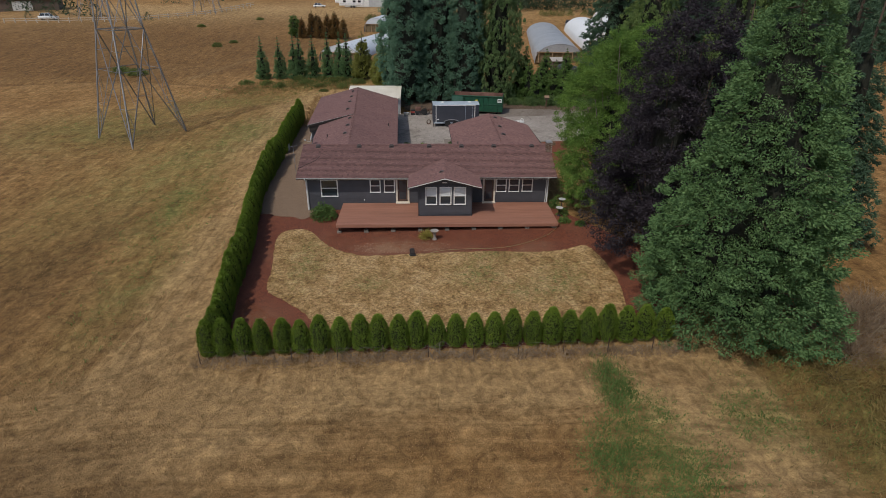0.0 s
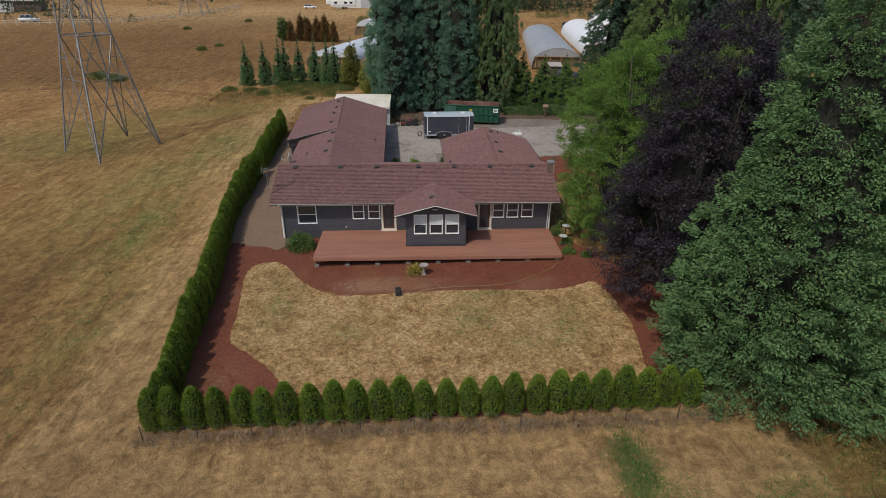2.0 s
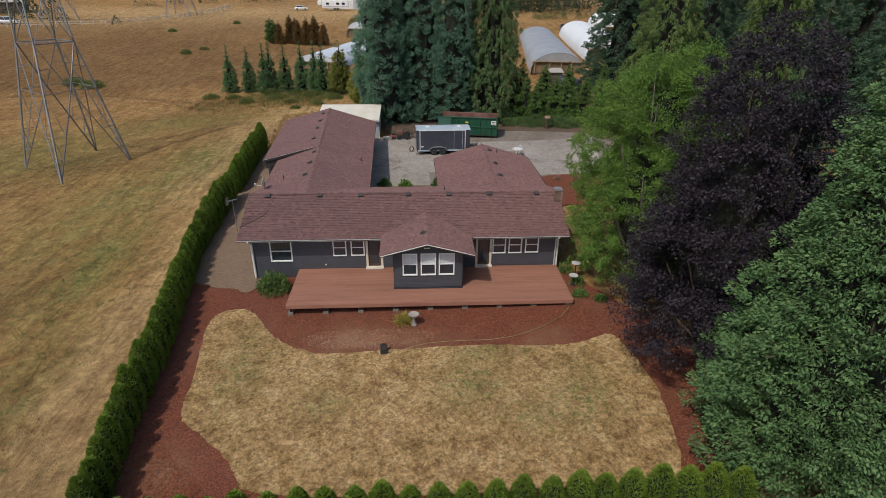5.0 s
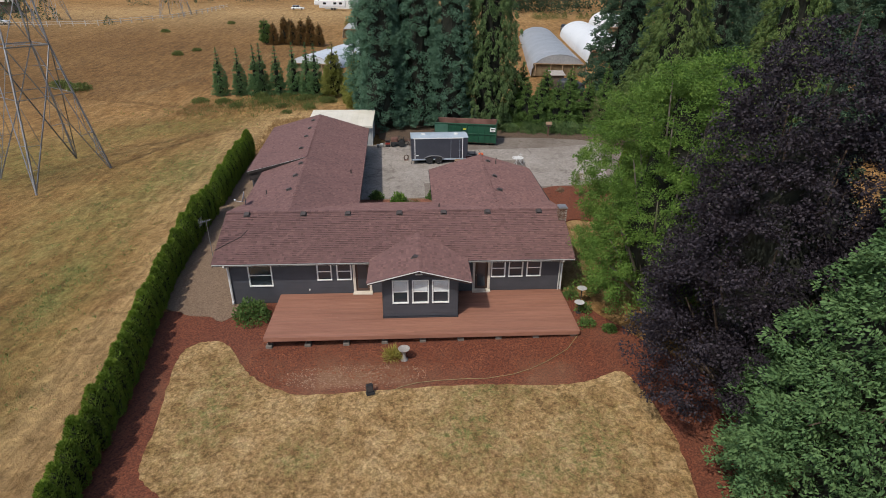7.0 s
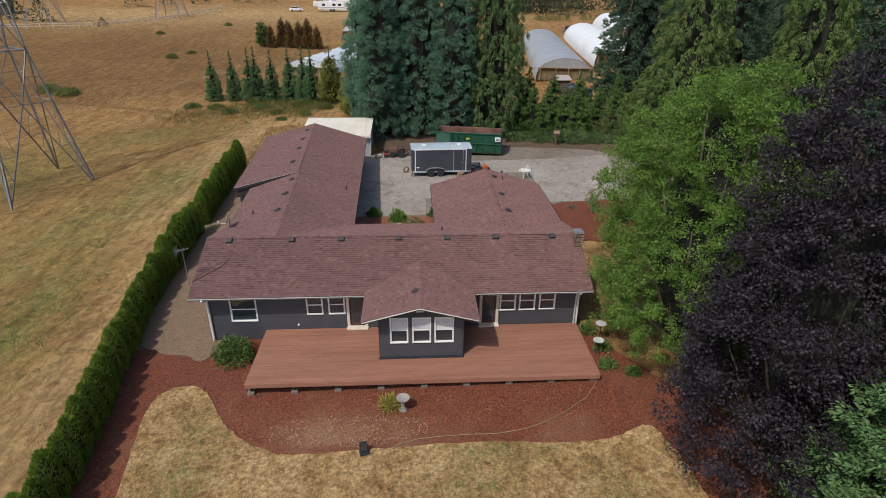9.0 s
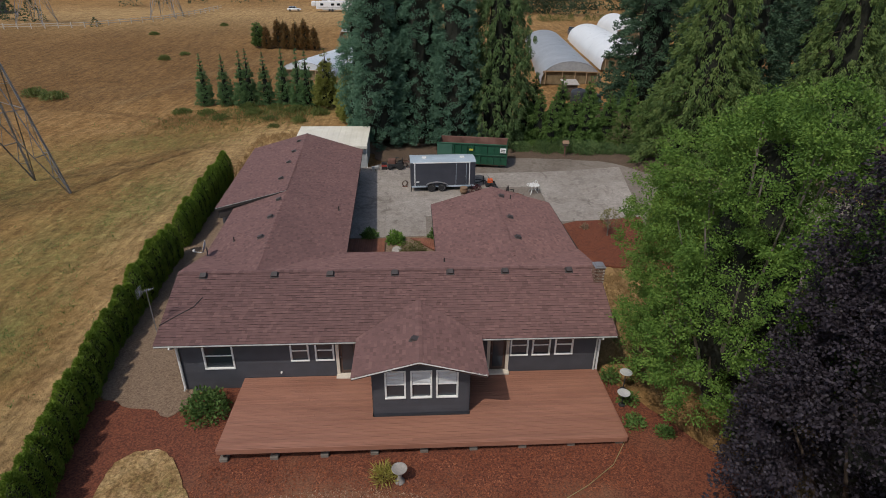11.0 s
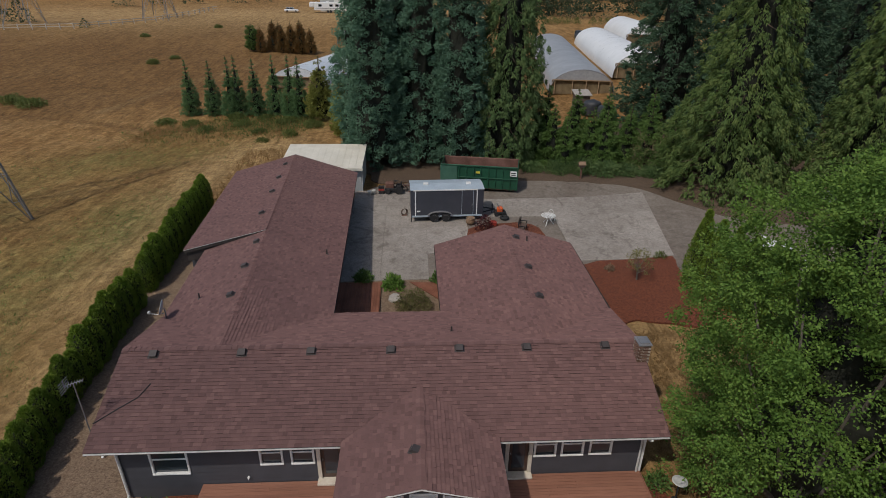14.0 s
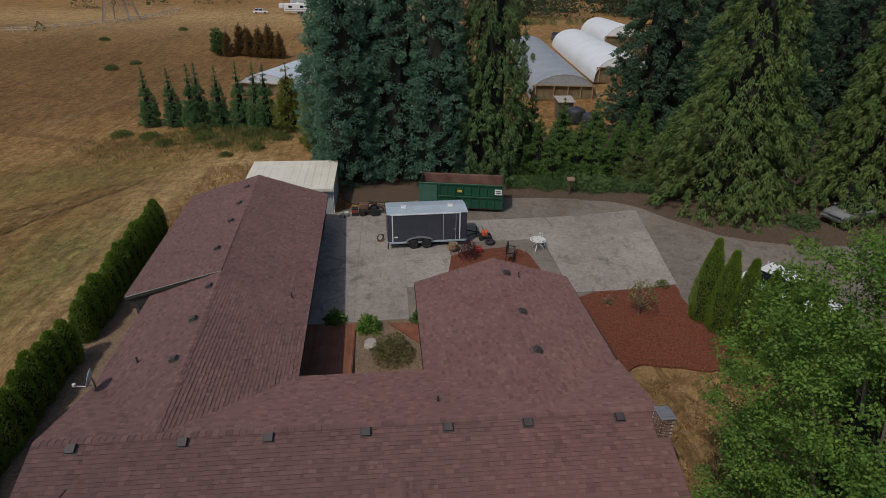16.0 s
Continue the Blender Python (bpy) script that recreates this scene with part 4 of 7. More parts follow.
# roof vents and pipes
def box_vent(x, y, z, slope, ang=0.0):
    """A low sheet-metal vent: flange, hood with sloping front."""
    m = Matrix.Translation((x, y, z)) @ Matrix.Rotation(ang, 4, "Z") @ Matrix.Rotation(math.atan(slope), 4, "X")
    g = Geo()
    g.box(-.2, .2, -.2, .2, 0.0, .02, .004, m)
    v = part("roof_vent", g, VENTGREY, house, "grey metal roof vent")
    g = Geo()
    a = [m @ Vector(p) for p in ((-.15, -.15, .02), (.15, -.15, .02), (.15, .15, .02), (-.15, .15, .02), (-.14, -.17, .12), (.14, -.17, .12), (.14, .10, .14), (-.14, .10, .14))]
    g.add(a, [(0, 1, 5, 4), (1, 2, 6, 5), (2, 3, 7, 6), (3, 0, 4, 7), (4, 5, 6, 7)])
    part("hood", g, VENTGREY, v)


sl = (RIDGE - EAVE) / (45.8 - 42.08)
for x in (-10.25, -6.84, -4.13, -0.97, 1.77, 4.5, 7.73):
    box_vent(x, 45.56, EAVE + sl * (45.56 - 42.08) + .02, sl)
box_vent(-.05, 41.0, 5.5, 0.0, 1.2)


def on_slope(key, x, y):
    p = [Vector(q) for q in SLOPES[key]]
    n = (p[1] - p[0]).cross(p[2] - p[0])
    return p[0].z - (n.x * (x - p[0].x) + n.y * (y - p[0].y)) / n.z


for x, y in ((-8.58, 50.1), (-8.66, 52.9), (-8.74, 55.7)):
    box_vent(x, y, on_slope("wing_left_front", x, y) + .02, 0.29, radians(-90))
for x, y in ((-9.46, 59.9), (-9.66, 63.7), (-9.8, 66.6), (-9.95, 69.7)):
    box_vent(x, y, on_slope("wing_left_rear", x, y) + .02, 0.29, radians(-90))
for x, y in ((5.85, 56.1), (5.88, 52.5), (5.86, 49.6)):
    box_vent(x, y, on_slope("garage_right", x, y) + .02, 0.28, radians(90))


def vent_pipe(x, y, z, h=.35, r=.04):
    g = Geo()
    g.lathe((x, y, z - .05), [(r * 2.6, 0), (r * 2.6, .05), (r * 1.2, .1), (r, .11), (r, h), (r * .7, h), (r * .7, h - .05)], 10)
    part("vent_pipe", g, VENTGREY, house, "dark plumbing vent pipe")


vent_pipe(-4.94, 55.7, on_slope("wing_right", -4.94, 55.7))
vent_pipe(-10.31, 50.7, on_slope("wing_left_front", -10.31, 50.7))
vent_pipe(1.56, 47.1, on_slope("main_back", 1.56, 47.1), .3)
vent_pipe(6.48, 56.0, on_slope("garage_right", 6.48, 56.0))

# brick chimney at the right end
BRICKM = mat("chimney_brick", (0.10, 0.052, 0.036), (0.20, 0.115, 0.08), 9, 20, 0.85, 0.3, vary=0.4)
MORTAR = mat("pale_mortar", (0.42, 0.38, 0.33), (0.55, 0.50, 0.45), 3, 25, 0.9, 0.2)
chim = thing("chimney", (9.2, 45.2, 2.3), "brick chimney with a grey metal cap on the gable end", "chimney")
g = Geo()
g.box(8.86, 9.32, 44.83, 45.42, 2.0, 6.76)
part("mortar_core", g, MORTAR, chim)
brick = Geo().box(-.084, .084, -.012, .05, -.028, .028, .006).mesh("brick")
brick.materials.append(BRICKM)


def place(name, me, parent, m):
    ob = new(name, me)
    ob.parent = parent
    ob.matrix_local = Matrix.Translation(-ORIGIN[parent]) @ m
    return ob


z = 5.3
row = 0
while z < 6.74:
    for k in range(3):
        off = 0.0 if row % 2 else 0.09
        x = 8.95 + k * .19 - off * .6
        if x < 9.3:
            place("brick", brick, chim, Matrix.Translation((min(x, 9.24), 44.825, z)))
    for k in range(3):
        yb = 44.93 + k * .19 - (0.0 if row % 2 else .05)
        place("brick", brick, chim, Matrix.Translation((8.855, yb, z)) @ Matrix.Rotation(radians(90), 4, "Z") @ Matrix.Rotation(radians(180), 4, "Z"))
    z += .078
    row += 1
g = Geo()
g.box(8.82, 9.36, 44.79, 45.44, 6.76, 6.81, .012).box(8.9, 9.28, 44.88, 45.36, 6.81, 6.86, .01)
part("chimney_cap", g, STEEL, chim, "grey sheet-metal cap")

# ---- deck ----
deck = thing("deck", (0.3, 40.4, 1.7), "red-brown stained timber deck along the house front", "deck")
yb = 38.26
i = 0
while yb < 42.7:
    y1 = min(yb + 0.138, 42.71)
    spans = [(-8.07, 8.75)]
    if y1 > BAY_Y - .03:
        spans = [(-8.07, -1.9), (2.33, 8.75)]
    for x0, x1 in spans:
        cut = x0 + (x1 - x0) * (0.35 + 0.3 * ((i * 7) % 5) / 5)
        for a, b in ((x0, cut - .003), (cut + .003, x1)):
            g = Geo()
            g.box(a, b, yb, y1 - .006, FLOOR - .038, FLOOR, .004)
            part("deck_board", g, DECKWOOD, deck)
    yb += .144
    i += 1
g = Geo()
g.box(-8.09, 8.77, 38.2, 38.24, FLOOR - .25, FLOOR - .004, .006)
part("rim_board", g, DECKWOOD, deck, "red-brown rim board")
for x in (-8.1, 8.765):
    g = Geo()
    g.box(x, x + .04, 38.24, 42.7, FLOOR - .25, FLOOR - .004, .006)
    part("rim_board", g, DECKWOOD, deck)
for y in (38.5, 40.2, 41.9):
    g = Geo()
    g.box(-8.0, 8.7, y, y + .1, FLOOR - .3, FLOOR - .05)
    part("beam", g, DARKWOOD, deck)
PALESTONE = mat("pale_concrete_block", (0.30, 0.27, 0.24), (0.42, 0.39, 0.35), 3, 20, 0.9, 0.3)
PIER = mat("weathered_pier_block", (0.13, 0.11, 0.09), (0.21, 0.185, 0.155), 3, 20, 0.9, 0.3)
for k in range(9):
    for y in (38.45, 40.25, 41.95):
        x = -7.9 + k * 2.05
        zg = ground(x, y)
        g = Geo()
        g.box(x - .05, x + .05, y - .02, y + .08, zg + .1, FLOOR - .3)
        post = part("post", g, DARKWOOD, deck)
        g = Geo()
        g.box(x - .17, x + .17, y - .17, y + .2, zg - .1, zg + .13, .03)
        part("pier_block", g, PIER, post, "weathered concrete pier block")
# behind the front posts, a dark board closes the gap under the deck
g = Geo()
g.box(-8.0, 8.6, 39.2, 39.23, 1.4, FLOOR - .3)
part("skirt_boarding", g, DARKWOOD, deck, "dark board set back under the deck")


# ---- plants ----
# inner twigs, coloured near black to put the crowns' inner shade in
SHADE_TWIGS = mat("inner_shade_twigs", (0.008, 0.010, 0.006), (0.018, 0.02, 0.012), 2.5, 9, 0.95, 0.8)


def blades(name, P, D, L, W, rng, material, N=None, loose=0.55):
    """Many small pointed leaves: P their feet, D their ways, L and W their sizes (arrays); N: the ways that their faces lean to."""
    n = len(P)
    D = D / np.maximum(np.linalg.norm(D, axis=1, keepdims=True), 1e-6)
    R = rng.normal(size=(n, 3))
    if N is not None:
        R = N / np.maximum(np.linalg.norm(N, axis=1, keepdims=True), 1e-6) + R * loose
    S = np.cross(D, R)
    S /= np.maximum(np.linalg.norm(S, axis=1, keepdims=True), 1e-6)
    L, W = L[:, None], W[:, None]
    V = np.empty((n, 4, 3))
    V[:, 0] = P
    V[:, 1] = P + D * L * 0.45 + S * W * 0.5
    V[:, 2] = P + D * L
    V[:, 3] = P + D * L * 0.45 - S * W * 0.5
    me = bpy.data.meshes.new(name)
    me.vertices.add(n * 4)
    me.vertices.foreach_set("co", V.ravel().astype(np.float32))
    me.loops.add(n * 4)
    me.loops.foreach_set("vertex_index", np.arange(n * 4, dtype=np.int32))
    me.polygons.add(n)
    me.polygons.foreach_set("loop_start", np.arange(0, n * 4, 4, dtype=np.int32))
    me.update(calc_edges=True)
    me.materials.append(material)
    return me


def trunk_geo(h, r, lean=(0, 0), limbs=(), n=9):
    g = Geo()
    pts = [(lean[0] * k * k, lean[1] * k * k, h * k) for k in (0, .03, .25, .5, .75, 1)]
    rad = [r * 1.45, r * 1.1, r * .85, r * .62, r * .38, r * .1]
    for (a, ra), (b, rb) in zip(zip(pts, rad), list(zip(pts, rad))[1:]):
        g.tube(a, b, ra, rb, n, False)
    for a, b, ra in limbs:
        mid = (Vector(a) + Vector(b)) / 2 + Vector((0, 0, -0.04 * (Vector(b) - Vector(a)).length))
        g.tube(a, mid, ra, ra * .65, 6, False)
        g.tube(mid, b, ra * .65, ra * .2, 6, False)
    return g


def profile_of(kind, u):
    if kind == "broad":
        return (1 - u ** 2.6) * np.clip(0.78 + u * 3.0, 0, 1)
    if kind == "dome":
        return (1 - u ** 1.6) * np.clip(0.8 + u * 3.0, 0, 1)
    if kind == "cone":
        return (1 - u) ** 0.85 * np.clip(0.92 + u * 4, 0, 1)
    if kind == "column":
        return (1 - u ** 3.5) * np.clip(0.8 + u * 2.0, 0, 1)
    return (1 - u) * np.clip(0.6 + u * 6, 0, 1)


def conifer(name, label, height, radius, material, seed, boughs=200, tufts=14, per=14, shape="cone", leaf=(0.3, 0.09), droop=0.15, foot=0.02, hang=0.0, category="conifer tree", plump=1.0, core=0.6, puff=0.0):
    """A conifer at the origin: trunk with limbs, and a crown of boughs; each bough carries tufts of sprays."""
    rng = np.random.default_rng(seed)
    root = thing(name, (0, 0, 0), label, category)
    k = rng.random(boughs * 4)
    keep = rng.random(boughs * 4) < profile_of(shape, k) * 0.95 + 0.06
    u = np.sort(k[keep][:boughs])
    m = len(u)
    ang = np.arange(m) * 2.39996 + rng.normal(0, 0.25, m)
    lump = np.array([0.9 + 0.26 * noise.noise((math.cos(a) * 1.6, math.sin(a) * 1.6, float(h) * 5 + seed)) for a, h in zip(ang, u)])
    r = np.maximum(radius * profile_of(shape, u) * lump * rng.uniform(0.84, 1.1, m), 0.05 * radius)
    zc = height * (foot + u * (0.985 - foot))
    out = np.stack([np.cos(ang), np.sin(ang), np.zeros(m)], 1)
    side = np.stack([-np.sin(ang), np.cos(ang), np.zeros(m)], 1)
    limbs = [((0, 0, zc[i] + droop * r[i] * .5), tuple(out[i] * r[i] * .8 + np.array((0, 0, zc[i]))), 0.02 + 0.012 * r[i]) for i in range(0, m, 3)]
    part("trunk", trunk_geo(height * .97, radius * 0.075 + .05, (0, 0), limbs), BARK, root, "brown trunk and limbs")
    P, D, S, N = [], [], [], []
    tall = 1.5 if hang > .3 else .72
    for i in range(m):
        n = max(3, int(tufts * (0.3 + 0.7 * r[i] / radius)))
        wide = (0.17 * radius + 0.08) * plump * (0.4 + 0.6 * r[i] / radius)
        lo = (0.52 if core > .4 else 0.36) + 0.24 * rng.random()
        s = (np.arange(n) + rng.random(n)) / n
        a = rng.normal(0, .75, n) * (1.15 - s * .8) * wide
        dist = r[i] * (lo + (1 - lo) * s)
        c = out[i] * dist[:, None] + side[i] * a[:, None]
        c[:, 2] += zc[i] - droop * r[i] * s * s + 0.05 * r[i] + rng.normal(0, .12, n) * wide - np.abs(a) * .35
        c = np.repeat(c, per, 0)
        tr = (puff or leaf[0] * .8) * min(1.0, .4 + 1.2 * r[i] / radius) * np.repeat(rng.uniform(.7, 1.3, n), per)
        q = rng.normal(size=(len(c), 3))
        q /= np.linalg.norm(q, axis=1, keepdims=True)
        off = q * (rng.uniform(.6, 1.0, len(c)) * tr)[:, None] * np.array((1, 1, tall))
        tan = np.cross(q, rng.normal(size=q.shape))
        tan /= np.maximum(np.linalg.norm(tan, axis=1, keepdims=True), 1e-6)
        d = q * .25 + out[i] * 0.6 + tan * .5
        d[:, 2] -= 0.05 + hang
        P.append(c + off - d * leaf[0] * .3), D.append(d), N.append(q + out[i] * .3 + np.array((0, 0, .35)))
        S.append((0.7 + 0.6 * rng.random(len(c))) * min(1.0, 0.42 + 1.3 * r[i] / radius))
    P, D, S, N = np.concatenate(P), np.concatenate(D), np.concatenate(S), np.concatenate(N)
    part("crown", blades(name + "_crown", P, D, leaf[0] * S, leaf[1] * S, rng, material, N, .35), material, root)
    # solid core; its near-black colour stands in for shade between the boughs
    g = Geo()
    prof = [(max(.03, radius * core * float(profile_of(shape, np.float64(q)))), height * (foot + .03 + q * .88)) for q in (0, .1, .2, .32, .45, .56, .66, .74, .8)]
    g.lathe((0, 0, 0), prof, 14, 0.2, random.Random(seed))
    part("inner_growth", g, SHADE_TWIGS, root, "inner twig core coloured near black for the crown's shade")
    return root


def broadleaf(name, label, height, radius, material, seed, lobes=16, clumps=900, per=34, leaf=(0.2, 0.13), base=0.16, squash=1.0, bark=None, category="tree", clump_r=0.5, egg=0.75, spire=False, core=True):
    """A leafy tree at the origin: trunk, limbs to each lobe of the crown, and clumps of leaves over the lobes."""
    rng = np.random.default_rng(seed)
    root = thing(name, (0, 0, 0), label, category)
    cz = height * (base + (1 - base) * .48)
    hz = height * (1 - base) * .5
    c, rr = [(0, 0, cz - hz * .15)], [radius * 0.62]
    for i in range(lobes):
        t = -0.95 + 1.85 * (i + .5) / lobes
        a = i * 2.4 + rng.normal(0, .25)
        w = max(.9, math.sqrt(max(0.05, 1 - abs(t) ** 3))) if t < 0 else 1 - egg * t
        if spire:
            w = 1 - egg * ((t + .95) / 1.85) ** 1.15
        c.append((math.cos(a) * radius * .64 * w, math.sin(a) * radius * .64 * w, cz + t * hz * .8))
        rr.append(radius * rng.uniform(.2, .46) * (1 - .3 * max(0, t)))
    c, rr = np.array(c), np.array(rr)
    limbs = [((0, 0, height * base * rng.uniform(.7, 1.5)), tuple(q), 0.006 + radius * .026) for q in c[1:]]
    part("trunk", trunk_geo(height * .7, radius * 0.05 + .004 * height, (rng.normal(0, .2), rng.normal(0, .2)), limbs), bark or BARK, root, "trunk and limbs")
    q = rng.normal(size=(clumps * 3, 3))
    q /= np.linalg.norm(q, axis=1, keepdims=True)
    pick = rng.choice(len(c), clumps * 3, p=rr ** 2 / (rr ** 2).sum())
    p = c[pick] + q * rr[pick][:, None] * rng.uniform(.74, 1.28, (clumps * 3, 1)) * np.array((1, 1, squash))
    deep = np.zeros(len(p), bool)
    for j in range(len(c)):
        deep |= np.linalg.norm((p - c[j]) / np.array((1, 1, squash)), axis=1) < rr[j] * .72
    ok = ~deep & (p[:, 2] > height * base * .5)
    p, q = p[ok][:clumps], q[ok][:clumps]
    n = len(p)
    spread = clump_r * rng.uniform(.7, 1.4, n)
    o = rng.normal(size=(n, per, 3))
    o /= np.linalg.norm(o, axis=2, keepdims=True)
    off = o * rng.uniform(.35, 1.0, (n, per, 1)) * spread[:, None, None] * np.array((1, 1, .6))
    P = (p[:, None, :] + off).reshape(-1, 3)
    N = (o * .8 + q[:, None, :] * .4 + np.array((0, 0, .5))).reshape(-1, 3)
    D = (q[:, None, :] * .5 + o * .4 + rng.normal(0, .6, (n, per, 3)) + np.array((0, 0, -.15))).reshape(-1, 3)
    S = rng.uniform(.65, 1.25, len(P))
    part("crown", blades(name + "_crown", P, D, leaf[0] * S, leaf[1] * S, rng, material, N, .45), material, root)
    if not core:
        return root
    # core coloured near black, as the shade between leaf clumps
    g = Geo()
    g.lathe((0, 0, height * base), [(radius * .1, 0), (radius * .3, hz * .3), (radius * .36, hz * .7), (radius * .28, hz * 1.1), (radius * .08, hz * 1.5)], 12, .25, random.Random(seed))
    part("inner_growth", g, SHADE_TWIGS, root, "inner twig core coloured near black for the crown's shade")
    return root


def bush(name, label, radius, height, material, seed, n=1500, leaf=(0.12, 0.06), category="bush", twigs=7):
    rng = np.random.default_rng(seed)
    root = thing(name, (0, 0, 0), label, category)
    g = Geo()
    for i in range(twigs):
        a = 6.283 * i / twigs
        g.tube((0, 0, 0), (math.cos(a) * radius * .6, math.sin(a) * radius * .6, height * .6), .02, .006, 5, False)
    part("stems", g, BARK, root)
    q = rng.normal(size=(n, 3))
    q /= np.linalg.norm(q, axis=1, keepdims=True)
    q[:, 2] = np.abs(q[:, 2])
    lump = np.array([1 + .28 * noise.noise((float(k[0]) * 2, float(k[1]) * 2, float(k[2]) * 2 + seed)) for k in q])
    s = (rng.random(n) ** .35) * lump
    P = q * s[:, None] * np.array((radius, radius, height))
    D = q * .6 + rng.normal(0, .6, (n, 3)) + np.array((0, 0, .25))
    S = rng.uniform(.6, 1.3, n)
    part("foliage", blades(name + "_foliage", P, D, leaf[0] * S, leaf[1] * S, rng, material, q + np.array((0, 0, .4)), .7), material, root)
    return root


def settle(ob, x, y, turn=0.0, size=1.0, dz=0.0):
    """Puts a thing built at the origin on the ground."""
    ob.matrix_basis = pose(x, y, ground(x, y) - 0.08 + dz, 0, 0, turn) @ Matrix.Diagonal((size, size, size, 1))
    return ob


def another(ob, x, y, turn=0.0, size=1.0, dz=0.0, tall=1.0, label="", group=""):
    c = copy_thing(ob, Matrix.Identity(4))
    c.matrix_basis = pose(x, y, ground(x, y) - 0.08 + dz, 0, 0, turn) @ Matrix.Diagonal((size, size, size * tall, 1))
    return tagged(c, label, "", group)


# clipped arborvitae of the hedges
def arborvitae(seed, height, radius, label, n=4200):
    rng = np.random.default_rng(seed)
    root = thing("arborvitae", (0, 0, 0), label, "hedge shrub")
    u = rng.random(n)
    a = rng.random(n) * 6.28319
    prof = (1 - u ** 4.2) ** .75 * np.clip(.78 + u * 1.2, 0, 1) if height < 3 else (1 - u ** 1.9) ** .8 * np.clip(.74 + u * 1.6, 0, 1)
    lump = np.array([1 + .16 * noise.noise((math.cos(k) * 2.2, math.sin(k) * 2.2, float(h) * 4 + seed)) for k, h in zip(a, u)])
    r = radius * prof * lump * rng.uniform(.8, 1.04, n)
    P = np.stack([np.cos(a) * r, np.sin(a) * r, .06 + u * height * .96], 1)
    D = np.stack([np.cos(a) * .45, np.sin(a) * .45, np.full(n, .9)], 1) + rng.normal(0, .3, (n, 3))
    S = rng.uniform(.7, 1.35, n) * (1 + .5 * (u > .93))
    N = np.stack([np.cos(a), np.sin(a), .25 + .9 * u ** 4], 1)
    part("foliage", blades("arborvitae_foliage", P, D, .115 * S, .04 * S, rng, ARBOR, N, .4), ARBOR, root)
    # near-black core paints the shade seen between the hedge sprays
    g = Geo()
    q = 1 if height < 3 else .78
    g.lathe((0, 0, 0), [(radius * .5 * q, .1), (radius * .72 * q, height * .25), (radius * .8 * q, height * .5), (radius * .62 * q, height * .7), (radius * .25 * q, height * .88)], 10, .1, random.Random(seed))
    part("inner_growth", g, SHADE_TWIGS, root)
    g = Geo()
    g.tube((0, 0, -.05), (0, 0, height * .5), .05, .03, 7)
    part("trunk", g, BARK, root)
    return root


rnd = random.Random(11)
kinds = [arborvitae(20 + i, 2.16, .51, "rounded green arborvitae in the front hedge row") for i in range(4)]
for i in range(25):
    x = (-12.2 + (i - 1) * 1.0335 if i else -13.0) + rnd.uniform(-.05, .05)
    y = 24.38 + 0.01 * i + rnd.uniform(-.06, .06)
    args = dict(turn=rnd.uniform(0, 360), size=rnd.uniform(.93, 1.06))
    if i < 4:
        tagged(settle(kinds[i], x, y, **args), group="front hedge")
    else:
        another(kinds[i % 4], x, y, tall=rnd.uniform(.9, 1.02), group="front hedge", **args)
SIDE = ((25.8, 28, 33, 36, 40, 45, 48, 53, 56, 57.4, 58, 63, 70.6), (-12.95, -13.3, -13.85, -14.2, -14.95, -15.75, -16.1, -16.3, -16.35, -16.3, -16.35, -16.65, -17.0))
for i in range(48):
    y = 25.3 + 45.2 * i / 47
    if abs(y - 56.7) < .48:
        continue
    x = float(np.interp(y, *SIDE)) + rnd.uniform(-.07, .07)
    another(kinds[i % 4], x, y, rnd.uniform(0, 360), rnd.uniform(.95, 1.06) + (.14 if y > 50 else 0), tall=rnd.uniform(1.0, 1.14), label="dense green arborvitae in the long side hedge", group="side hedge")

# big trees beside the yard
big = settle(conifer("sequoia_tree", "huge soft blue-green conifer at the corner of the yard", 21.0, 5.8, SEQUOIA_NEAR, 1, 640, 5, 84, "dome", (0.15, 0.07), .24, .02, plump=1.0, core=.5, puff=.42), 15.75, 26.2)
big.matrix_basis = big.matrix_basis @ Matrix.Diagonal((1.0, .96, 1, 1))
settle(broadleaf("purple_maple", "large dark purple-leaved maple beside the lawn", 17.2, 5.3, PURPLE, 2, 38, 2000, 92, (0.115, 0.078), .04, 1.0, clump_r=.46, egg=.78, spire=True), 14.25, 32.6)
settle(broadleaf("green_maple", "large bright green leafy tree at the house end", 16.0, 4.9, MAPLE, 3, 40, 2300, 105, (0.1, 0.062), .02, 1.0, GREYBARK, clump_r=.4, egg=.66), 13.5, 40.6)
# behind the driveway
back = conifer("sequoia_tree", "tall blue-green sequoia behind the driveway", 21, 3.2, SEQUOIA, 4, 260, 4, 66, "broad", (0.2, 0.09), .3, .02, plump=1.0, core=.5, puff=.42)
settle(back, -3.6, 80.0)
another(back, 1.0, 81.0, 70, 1.05, label="tall blue-green sequoia behind the driveway")
another(back, 4.4, 79.8, 140, 1.0)
another(back, -5.0, 83.5, 300, .96)
another(back, -0.6, 84.5, 200, 1.08)
cedar = conifer("cedar_tree", "tall drooping yellow-green cedar behind the dumpster", 24, 4.9, CEDAR_DARK, 5, 320, 8, 40, "dome", (0.24, 0.075), .36, .02, .75, plump=.62, core=.3, puff=.24)
settle(cedar, 9.0, 81.0, 0, 1.05)
olive = settle(conifer("cedar_tree", "broad drooping olive-green cedar beside the driveway", 22, 5.9, CEDAR, 35, 320, 9, 40, "cone", (0.24, 0.075), .36, .01, .7, plump=.7, core=.3, puff=.24), 26.3, 70.9, 80, 1.12)
another(olive, 35.5, 67.5, 200, 1.05)
